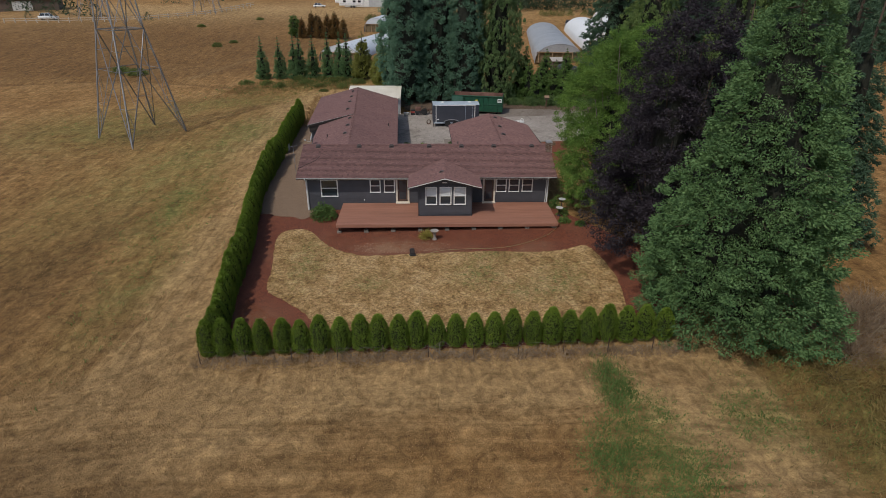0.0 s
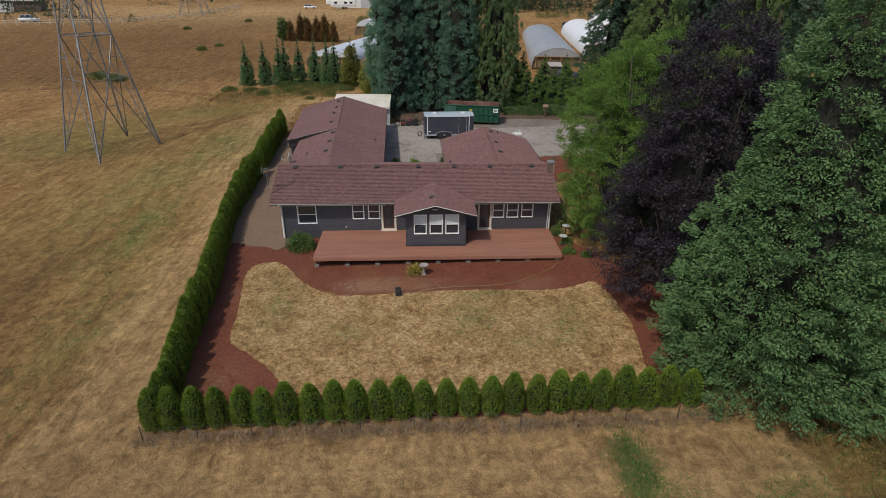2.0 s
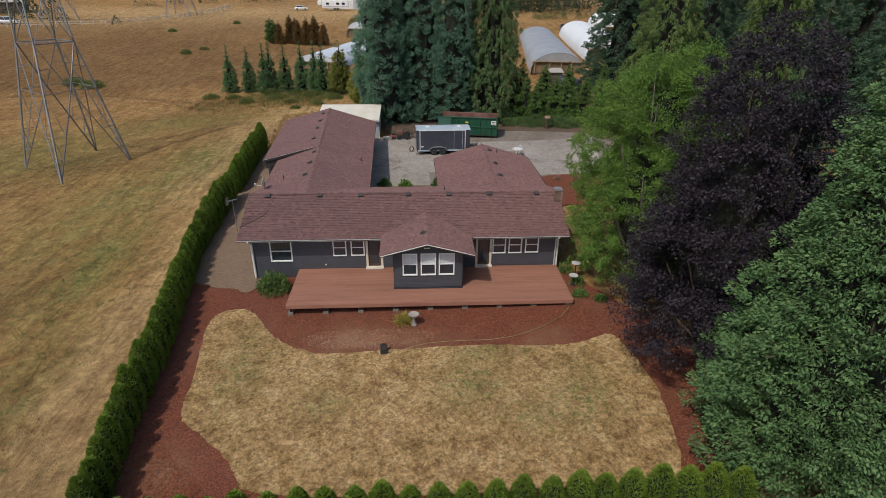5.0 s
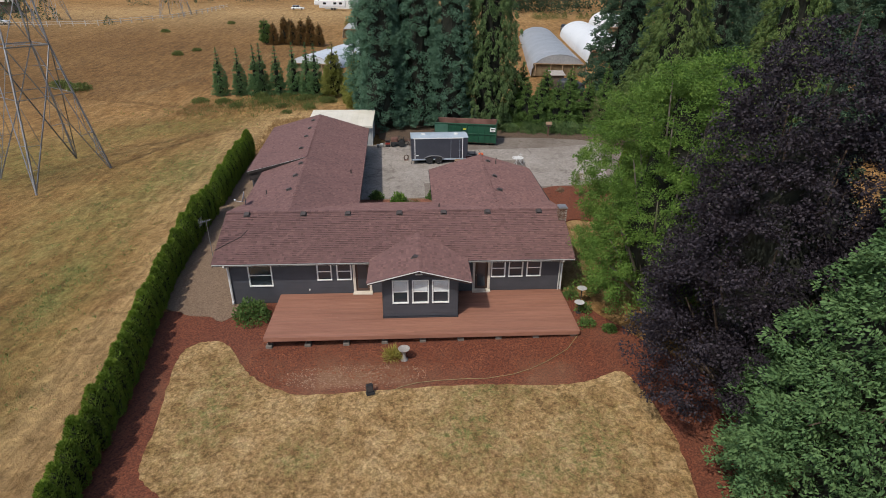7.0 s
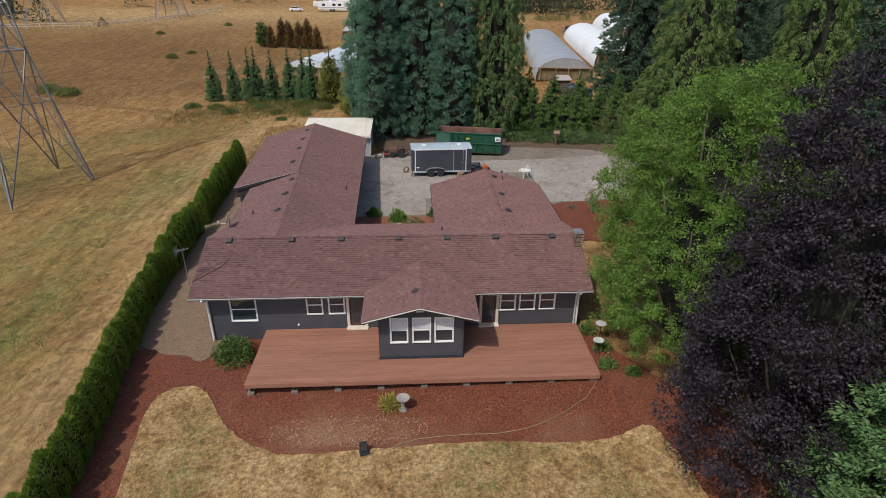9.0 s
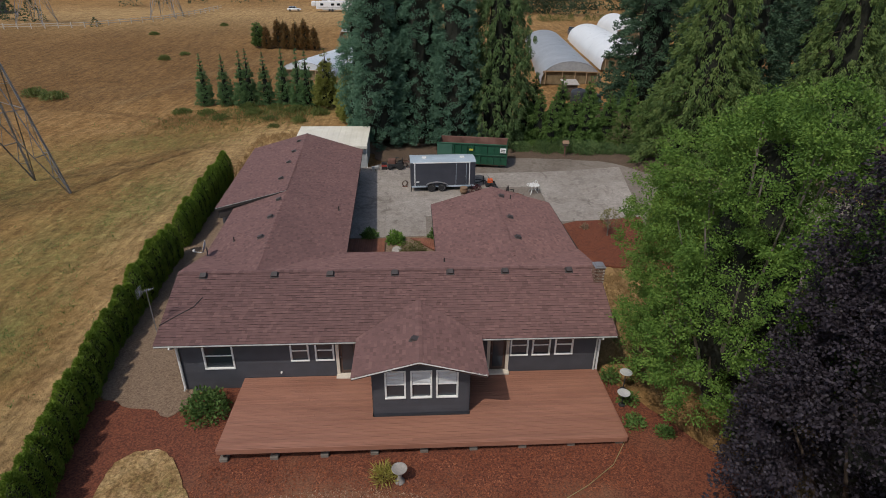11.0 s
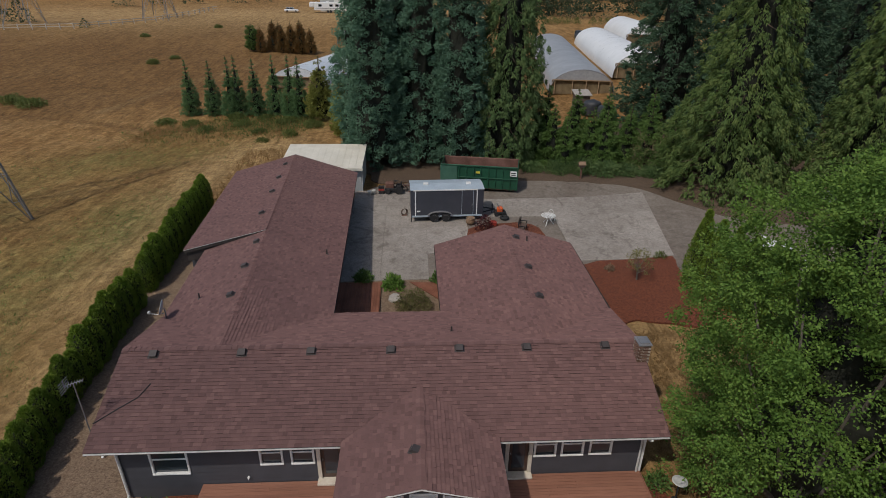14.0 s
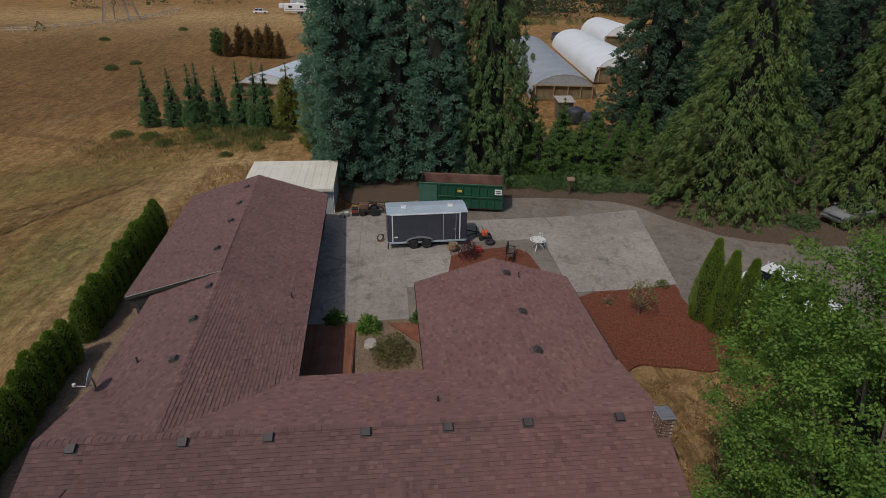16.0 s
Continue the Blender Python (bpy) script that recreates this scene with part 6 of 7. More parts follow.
ant = thing("tv_antenna", (-11.72, 42.95, 5.0), "thin metal tv antenna on a mast at the roof edge", "antenna")
part("mast", Geo().tube((-11.72, 42.95, 4.4), (-11.74, 42.95, 7.05), .02, .02, 8), STEEL, ant)
part("boom", Geo().tube((-12.0, 42.9, 7.0), (-11.5, 43.1, 7.06), .012, .012, 6), STEEL, ant)
for i in range(7):
    k = i / 6
    c = Vector((-12.0, 42.9, 7.0)).lerp(Vector((-11.5, 43.1, 7.06)), k)
    s = Vector((-.35, .95, 0)) * (.17 - .06 * k)
    part("element", Geo().tube(c - s, c + s, .011, .011, 5), STEEL, ant)
for k in range(5):
    part("reflector_rod", Geo().tube((-12.03, 42.62, 6.8 + k * .1), (-12.03, 43.14, 6.8 + k * .1), .011, .011, 5), STEEL, ant)
part("reflector_post", Geo().tube((-12.02, 42.88, 6.76), (-12.02, 42.88, 7.24), .012, .012, 5), STEEL, ant)
solo("roof_cable", Geo().path([(-11.6, 43.0, on_slope("main_front", -11.6, 43.0) + .04), (-10.9, 43.5, on_slope("main_front", -10.9, 43.5) + .04), (-10.3, 43.9, on_slope("main_front", -10.3, 43.9) + .04), (-10.0, 44.4, on_slope("main_front", -10.0, 44.4) + .04)], .02, 5), BLACK, "dark cable lying over the shingles", "cable", at=(-11.6, 43, on_slope("main_front", -11.6, 43.0)))

# ---- courtyard ----
sheet("courtyard_bed", [(-4.9, 50.3), (1.8, 50.3), (1.8, 58.1), (-4.9, 58.1)], .005, DIRT, "bare soil bed in the courtyard", "soil")
walkway = thing("courtyard_walkway", (-3.4, 54.5, 2.35), "stained red-brown boardwalk along the wing", "boardwalk")
for i in range(18):
    x0 = -4.9 + i * .155
    zt = ground(-3, 54) + .22
    part("plank", Geo().box(x0, x0 + .148, 50.4, 57.75, zt - .04, zt, .005), REDWOOD, walkway)
part("side_board", Geo().box(-2.1, -2.06, 50.4, 57.75, ground(-2, 54) - .1, ground(-3, 54) + .25, .006), REDWOOD, walkway)
ramp = thing("courtyard_ramp", (.9, 56.3, 2.45), "small red-brown angled deck by the garage", "deck")
for i in range(9):
    a = i * .15
    zt = ground(1, 56) + .16
    g = Geo()
    g.slab([(-.3 + a * 1.15, 57.55 - a * .1, zt), (-.3 + a * 1.15 + .16, 57.52 - a * .1, zt), (1.75, 55.05 + a * 1.2 + .12, zt), (1.75, 55.05 + a * 1.2, zt)], (0, 0, -.05))
    part("plank", g, REDWOOD, ramp)
solo("garden_rock", Geo().lathe((-1.2, 55.8, ground(-1.2, 55.8) - .05), [(.3, 0), (.42, .1), (.4, .22), (.25, .32), (.05, .35)], 10, .2, random.Random(3)), PALESTONE, "pale weathered garden rock in the courtyard", "rock", at=(-1.2, 55.8, ground(-1.2, 55.8)))

# ---- shed ----
CREAMROOF = mat("cream_metal_roof", (.62, .58, .48), (.76, .72, .62), .7, 12, .45, .05)
SHEDWALL = mat("pale_grey_shed_siding", (.38, .40, .41), (.48, .50, .51), 1.2, 20, .6, .1)
shed = thing("metal_shed", (-8, 75.2, 3.1), "pale metal shed with a cream sloping roof", "shed")
part("wall", Geo().box(-11.1, -4.45, 72.9, 78.0, 2.6, 5.25, .02), SHEDWALL, shed)
for i in range(12):
    x0 = -11.33 + i * .585
    g = Geo()
    g.slab([(x0, 72.6, 5.25), (x0 + .57, 72.6, 5.25), (x0 + .57, 78.3, 5.75), (x0, 78.3, 5.75)], (0, 0, -.07))
    part("roof_panel", g, CREAMROOF, shed)
part("fascia", Geo().box(-11.38, -4.28, 72.55, 72.6, 5.0, 5.24, .008), CREAMROOF, shed)
part("side_trim", Geo().box(-4.42, -4.36, 72.85, 72.97, 2.8, 5.2, .008), WHITE, shed)

# ---- cargo trailer ----
TRAILERBLUE = mat("dark_blue_grey_trailer", (.042, .046, .060), (.060, .064, .080), 1.0, 20, .35, .03)
TRAILERROOF = mat("pale_blue_grey_trailer_roof", (.33, .40, .46), (.43, .50, .56), .8, 12, .4, .05)
trailer = thing("cargo_trailer", (0, 0, 0), "dark blue-grey enclosed cargo trailer with white trim and a pale roof", "trailer")
L_, W_, H0, H1 = 5.5, 2.2, .42, 2.62
part("body", Geo().box(0, L_, 0, W_, H0, H1 - .06, .04), TRAILERBLUE, trailer)
g = Geo()
g.slab([(-.03, -.03, H1 - .06), (L_ + .03, -.03, H1 - .06), (L_ + .03, W_ / 2, H1 + .06), (-.03, W_ / 2, H1 + .06)], (0, 0, -.06))
g.slab([(-.03, W_ / 2, H1 + .06), (L_ + .03, W_ / 2, H1 + .06), (L_ + .03, W_ + .03, H1 - .06), (-.03, W_ + .03, H1 - .06)], (0, 0, -.06))
part("roof", g, TRAILERROOF, trailer, "pale metal roof")
for x in (1.0, 4.25):
    part("roof_hatch", Geo().box(x, x + .38, .75, 1.13, H1 + .0, H1 + .14, .03), WHITE, trailer, "white roof hatch")
part("top_rail", Geo().box(.2, L_ - .45, -.05, -.005, H1 - .16, H1 - .06, .01), WHITE, trailer, "white top rail with an awning")
for x in (.3, L_ - .55):
    part("corner_trim", Geo().box(x, x + .08, -.03, 0.01, H0 + .05, H1 - .1, .008), WHITE, trailer, "white upright trim")
part("lower_rail", Geo().box(0, L_, -.03, .01, H0 - .06, H0 + .08, .008), TRAILERROOF, trailer)
d = part("side_door", Geo().box(3.85, 4.7, -.025, .0, H0 + .12, H1 - .2, .008), TRAILERBLUE, trailer)
for x in (3.83, 4.7):
    part("door_trim", Geo().box(x, x + .03, -.035, .0, H0 + .1, H1 - .18, .004), TRAILERROOF, d)
part("door_latch", Geo().box(4.6, 4.68, -.06, -.02, 1.25, 1.32, .006), STEEL, d)
for x in (1.75, 2.65):
    w = part("wheel", Geo().lathe((0, 0, 0), [(.2, -.1), (.32, -.1), (.345, -.06), (.345, .06), (.32, .1), (.2, .1)], 20), BLACK, trailer, "black tyre")
    w.matrix_local = Matrix.Translation((x, -.08, .345)) @ Matrix.Rotation(radians(90), 4, "X")
    r = part("rim", Geo().lathe((0, 0, 0), [(.03, .05), (.12, .07), (.2, .09), (.2, .1), (.19, .1), (.1, .085), (.03, .07)], 16), GUTTER, w, "pale steel rim")
g = Geo()
arc = [(2.2 + math.cos(a) * .95, .5 + max(0, math.sin(a)) * .36) for a in [math.pi * k / 12 for k in range(13)]]
for (xa, za), (xb, zb) in zip(arc, arc[1:]):
    g.slab([(xa, -.22, za), (xb, -.22, zb), (xb, .05, zb), (xa, .05, za)], (0, 0, -.05))
part("fender", g, STEEL, trailer, "bright metal fender")
part("tongue", Geo().tube((L_, .5, .45), (L_ + 1.1, W_ / 2, .45), .05, .05, 6).tube((L_, W_ - .5, .45), (L_ + 1.1, W_ / 2, .45), .05, .05, 6).tube((L_ + .9, W_ / 2, .05), (L_ + .9, W_ / 2, .9), .04, .04, 8), BLACK, trailer, "black drawbar with a jack")
part("rear_jack", Geo().tube((.0, -.05, .02), (.05, -.05, .5), .035, .035, 6), BLACK, trailer)
part("marker", Geo().box(.45, .7, -.04, -.005, .8, .9, .006), WHITE, trailer, "small white plate")
trailer.matrix_basis = pose(-.22, 66.25, ground(2, 67) + .03, 0, 0, 2.6)

# ---- dumpster ----
GREENSTEEL = mat("green_dumpster_paint", (.010, .060, .032), (.016, .088, .047), .9, 10, .45, .08)
PALEGREEN = mat("faded_green_paint", (.035, .10, .07), (.055, .135, .095), .9, 10, .5, .08)
RUST = mat("rusty_steel", (.10, .045, .032), (.21, .11, .085), 1.2, 8, .85, .3)
LABEL = mat("white_sticker", (.7, .7, .68), (.8, .8, .78), 4, 20, .5, 0)
YELLOW = mat("yellow_sticker", (.55, .45, .05), (.65, .55, .08), 4, 20, .5, 0)
dump = thing("roll_off_dumpster", (0, 0, 0), "large green open-topped roll-off dumpster with a rusty inside", "dumpster")
DL, DW, DH = 6.6, 2.35, 2.25
part("floor", Geo().box(0, DL, 0, DW, .2, .3, .01), RUST, dump)
part("front_side", Geo().box(0, DL, 0, .06, .2, DH, .01), GREENSTEEL, dump)
part("back_side", Geo().box(0, DL, DW - .06, DW, .2, DH, .01), RUST, dump, "rusty steel side")
for x in (0, DL - .06):
    part("end_wall", Geo().box(x, x + .06, .06, DW - .06, .2, DH, .01), GREENSTEEL, dump)
part("inner_lining", Geo().box(.06, DL - .06, .065, .075, .3, DH - .02).box(DL - .075, DL - .065, .08, DW - .08, .3, DH - .02), RUST, dump, "rusty lining")
for i in range(9):
    x = 1.55 + i * .62
    part("rib", Geo().box(x, x + .1, -.09, 0, .25, DH - .1, .015), GREENSTEEL, dump)
for y in (-.1, DW):
    part("top_rail", Geo().box(0, DL, y, y + .1, DH - .1, DH + .03, .02), GREENSTEEL if y < 0 else RUST, dump)
part("gate_panel", Geo().box(0, 1.45, -.06, -.005, .3, DH - .02, .01), PALEGREEN, dump, "faded green gate panel")
part("belt_rail", Geo().box(1.5, DL, -.1, -.03, 1.15, 1.25, .01), GREENSTEEL, dump)
part("sticker", Geo().box(5.95, 6.5, -.115, -.105, 1.5, 1.95), LABEL, dump, "white sticker with dark bars")
for k in range(2):
    part("sticker_bar", Geo().box(6.02, 6.42, -.12, -.117, 1.58 + k * .16, 1.66 + k * .16), BLACK, dump)
part("sticker", Geo().box(3.05, 3.4, -.115, -.105, 1.6, 1.78), YELLOW, dump, "small yellow sticker")
for x in (.5, 5.9):
    part("roller", Geo().tube((x, .2, .12), (x, .5, .12), .12, .12, 12).tube((x, DW - .5, .12), (x, DW - .2, .12), .12, .12, 12), BLACK, dump)
dump.matrix_basis = pose(2.3, 72.9, ground(6, 73) + .03, 0, 0, -11)

# ---- clutter on the driveway ----
def at_ground(x, y, dz=.03):
    return Vector((x, y, ground(x, y) + dz))


TERRACOTTA = mat("tan_glazed_pot", (.19, .12, .07), (.29, .19, .12), 3, 18, .5, .1)
o = at_ground(4.25, 65.75)
pot = thing("flower_pot", o, "large tan glazed flower pot", "flower pot")
part("bowl", Geo().lathe(o, [(.2, 0), (.32, .12), (.36, .32), (.3, .46), (.34, .52), (.3, .52), (.26, .44), (.05, .42)], 18), TERRACOTTA, pot, "", True)
part("soil", Geo().lathe(o + Vector((0, 0, .43)), [(.27, 0), (.2, .03), (.03, .04)], 14), DIRT, pot)
BENCHWOOD = mat("grey_brown_bench_wood", (.09, .065, .05), (.15, .11, .085), 3, 18, .8, .15)
bench = thing("garden_bench", (0, 0, 0), "weathered grey-brown slatted garden bench", "bench")
for i in range(4):
    part("seat_slat", Geo().box(-.65, .65, -.22 + i * .11, -.13 + i * .11, .42, .45, .006), BENCHWOOD, bench)
for i in range(4):
    part("back_slat", Geo().box(-.65, .65, .25 + i * .02, .28 + i * .02, .52 + i * .11, .6 + i * .11, .006), BENCHWOOD, bench)
for x in (-.6, .55):
    part("end_frame", Geo().box(x, x + .05, -.22, -.17, 0, .62, .006).box(x, x + .05, .22, .27, 0, .95, .006).box(x, x + .05, -.25, .27, .6, .65, .006), BLACK, bench, "black iron end")
bench.matrix_basis = pose(7.95, 64.2, ground(7.95, 64.2) + .05, 0, 0, 72)
CASTWHITE = mat("white_cast_metal", (.66, .66, .64), (.78, .78, .76), 4, 30, .45, .05)
table = thing("patio_table", (0, 0, 0), "white lacy cast-metal patio table", "table")
g = Geo()
for k in range(3):
    r = .14 + k * .13
    ring = [(math.cos(6.2832 * i / 18) * r, math.sin(6.2832 * i / 18) * r, .72) for i in range(19)]
    g.path(ring, .022, 6)
for i in range(10):
    a = 6.2832 * i / 10
    g.tube((math.cos(a) * .05, math.sin(a) * .05, .72), (math.cos(a) * .42, math.sin(a) * .42, .72), .018, .018, 5)
part("tabletop", g, CASTWHITE, table)
for i in range(3):
    a = 6.2832 * i / 3
    part("leg", Geo().path([(math.cos(a) * .3, math.sin(a) * .3, .71), (math.cos(a) * .12, math.sin(a) * .12, .4), (math.cos(a) * .36, math.sin(a) * .36, 0)], .024, 6), CASTWHITE, table)
table.matrix_basis = pose(10.05, 65.3, ground(10, 65.3) + .045) @ Matrix.Diagonal((1.3, 1.3, 1, 1))
chair = thing("patio_chair", (0, 0, 0), "white cast-metal patio chair beside the table", "chair")
part("seat", Geo().lathe((0, 0, .42), [(.2, 0), (.21, .02), (.02, .03)], 14), CASTWHITE, chair)
part("backrest", Geo().path([(-.18, .17, .43), (-.2, .22, .7), (0, .24, .86), (.2, .22, .7), (.18, .17, .43)], .018, 6).path([(0, .2, .43), (0, .24, .86)], .014, 5), CASTWHITE, chair)
for i in range(4):
    a = .785 + 1.5708 * i
    part("leg", Geo().tube((math.cos(a) * .18, math.sin(a) * .18, .42), (math.cos(a) * .22, math.sin(a) * .22, 0), .016, .016, 6), CASTWHITE, chair)
chair.matrix_basis = pose(10.5, 65.9, ground(10.5, 65.9) + .045, 0, 0, 20)
RED = mat("red_plastic", (.27, .03, .022), (.36, .05, .035), 3, 20, .4, .03)
ORANGE = mat("orange_plastic", (.60, .09, .02), (.70, .13, .03), 3, 20, .45, .03)
o = at_ground(5.9, 65.3, .06)
can = thing("fuel_can", o, "red plastic fuel can on the mulch", "fuel can")
part("body", Geo().box(o.x - .28, o.x + .28, o.y - .18, o.y + .18, o.z, o.z + .34, .05), RED, can)
part("handle", Geo().path([(o.x - .2, o.y, o.z + .33), (o.x - .15, o.y, o.z + .43), (o.x + .12, o.y, o.z + .43), (o.x + .2, o.y, o.z + .33)], .025, 6), RED, can)
o = at_ground(6.7, 67.2)
mow = thing("rotary_tiller", o, "orange and black garden tiller beside the trailer", "tiller")
part("engine", Geo().box(o.x - .25, o.x + .2, o.y - .2, o.y + .2, o.z + .3, o.z + .68, .06), ORANGE, mow, "orange engine cover")
part("chassis", Geo().box(o.x - .45, o.x + .45, o.y - .22, o.y + .22, o.z + .18, o.z + .32, .03), BLACK, mow)
part("handlebar", Geo().path([(o.x + .1, o.y - .2, o.z + .4), (o.x - .3, o.y - .2, o.z + 1.0), (o.x - .3, o.y + .2, o.z + 1.0), (o.x + .1, o.y + .2, o.z + .4)], .02, 6), STEEL, mow)
for sx in (-.3, .3):
    for sy in (-.28, .28):
        part("wheel", Geo().tube((o.x + sx, o.y + sy - .05, o.z + .18), (o.x + sx, o.y + sy + .05, o.z + .18), .18, .18, 14), BLACK, mow)
o = at_ground(6.95, 66.5)
tyre = solo("old_tyre", Geo().lathe(o, [(.2, 0), (.32, .0), (.36, .06), (.36, .14), (.32, .2), (.2, .2), (.19, .15), (.19, .05)], 18), BLACK, "old black tyre lying on the concrete", "tyre", at=o, smooth=True)
o = at_ground(-.75, 67.6)
coil = thing("hose_coil", o, "dark brown hose coiled on a low stand by the trailer", "hose coil")
for k in range(4):
    ring = [(o.x + (k - 1.5) * .05, o.y + math.cos(6.2832 * i / 18) * (.24 + .015 * (k % 2)), o.z + .32 + math.sin(6.2832 * i / 18) * .24) for i in range(19)]
    ring = [(o.x + (p[0] - o.x) * .5 + (p[1] - o.y) * .85, o.y + (p[1] - o.y) * .5, p[2]) for p in ring]
    part("loop", Geo().path(ring, .024, 6), BENCHWOOD, coil)
part("stand", Geo().box(o.x - .22, o.x + .22, o.y - .08, o.y + .08, o.z, o.z + .08, .01), RUST, coil)
# by the shed
WHITEPLASTIC = mat("dirty_white_plastic", (.50, .50, .47), (.64, .64, .61), 4, 20, .5, .05)
for dx, dy in ((-3.75, 72.0), (-3.4, 72.15)):
    o = at_ground(dx, dy, .04)
    bk = thing("bucket", o, "dirty white plastic bucket by the shed", "bucket")
    part("pail", Geo().lathe(o, [(.14, 0), (.17, .3), (.18, .34), (.16, .34), (.13, .05), (.02, .04)], 14), WHITEPLASTIC, bk, "", True)
    part("lid", Geo().lathe(o + Vector((0, 0, .34)), [(.185, 0), (.185, .025), (.02, .03)], 14), WHITEPLASTIC, bk)
o = at_ground(-2.75, 72.3, .04)
jk = thing("tool_cart", o, "low black and red tool cart by the shed", "tool cart")
for k in range(3):
    part("drawer", Geo().box(o.x - .25, o.x + .25, o.y - .2, o.y + .2, o.z + .08 + k * .2, o.z + .26 + k * .2, .02), RED if k == 1 else BLACK, jk)
part("base", Geo().box(o.x - .26, o.x + .26, o.y - .21, o.y + .21, o.z, o.z + .08, .01), BLACK, jk)
o = at_ground(-1.7, 72.4, .04)
gen = thing("garden_tractor", o, "small old garden tractor with a rusty hood", "garden tractor")
part("hood", Geo().box(o.x - .7, o.x + .05, o.y - .28, o.y + .28, o.z + .45, o.z + .95, .08), RUST, gen, "rusty brown hood")
part("chassis", Geo().box(o.x - .75, o.x + .75, o.y - .3, o.y + .3, o.z + .25, o.z + .48, .03), BLACK, gen)
part("seat", Geo().box(o.x + .25, o.x + .65, o.y - .22, o.y + .22, o.z + .55, o.z + .66, .04).box(o.x + .6, o.x + .7, o.y - .22, o.y + .22, o.z + .6, o.z + 1.0, .04), BLACK, gen)
part("steering_wheel", Geo().tube((o.x + .05, o.y, o.z + .8), (o.x + .18, o.y, o.z + 1.05), .02, .02, 6).lathe((o.x + .18, o.y, o.z + 1.05), [(.15, 0), (.18, .02), (.15, .03)], 14), BLACK, gen)
for sx, sy, r in ((-.5, -.35, .22), (-.5, .35, .22), (.45, -.4, .34), (.45, .4, .34)):
    part("wheel", Geo().tube((o.x + sx, o.y + sy - .09, o.z + r), (o.x + sx, o.y + sy + .09, o.z + r), r, r, 16), BLACK, gen)
o = at_ground(-.6, 72.9, .03)
pile = thing("scrap_pile", o, "low pile of scrap timber and machine parts", "scrap pile")
rp = random.Random(8)
for i in range(9):
    a = rp.uniform(0, 3.1)
    c = Vector((o.x + rp.uniform(-.5, .5), o.y + rp.uniform(-.3, .3), o.z + .06 + i * .06))
    dv = Vector((math.cos(a), math.sin(a), rp.uniform(-.1, .2))) * rp.uniform(.3, .7)
    part("timber", Geo().tube(c - dv, c + dv, .05, .05, 4), (BENCHWOOD, RUST, DARKWOOD)[i % 3], pile)
o = at_ground(15.06, 74.6)
bh = thing("bird_feeder", o, "rusty red bird feeder on a post", "bird feeder")
part("post", Geo().box(o.x - .06, o.x + .06, o.y - .06, o.y + .06, o.z - .1, o.z + 1.1, .008), RUST, bh)
part("tray", Geo().box(o.x - .25, o.x + .25, o.y - .2, o.y + .2, o.z + 1.1, o.z + 1.3, .01), BENCHWOOD, bh)
g = Geo()
for s in (-1, 1):
    g.slab([(o.x - .32, o.y + s * .28, o.z + 1.35), (o.x + .32, o.y + s * .28, o.z + 1.35), (o.x + .32, o.y, o.z + 1.6), (o.x - .32, o.y, o.z + 1.6)], (0, 0, -.03))
g.box(o.x - .2, o.x + .2, o.y - .15, o.y + .15, o.z + 1.3, o.z + 1.42)
part("roof", g, TERRACOTTA, bh)

# ---- vehicles ----
CHROME = mat("dull_chrome", (.45, .45, .46), (.55, .55, .56), 3, 20, .25, 0, metal=.9)
CARGLASS = glass_mat("car_glass", (.02, .025, .03), .05)
LAMP = mat("clear_lamp_lens", (.55, .55, .55), (.7, .7, .7), 3, 20, .2, 0)


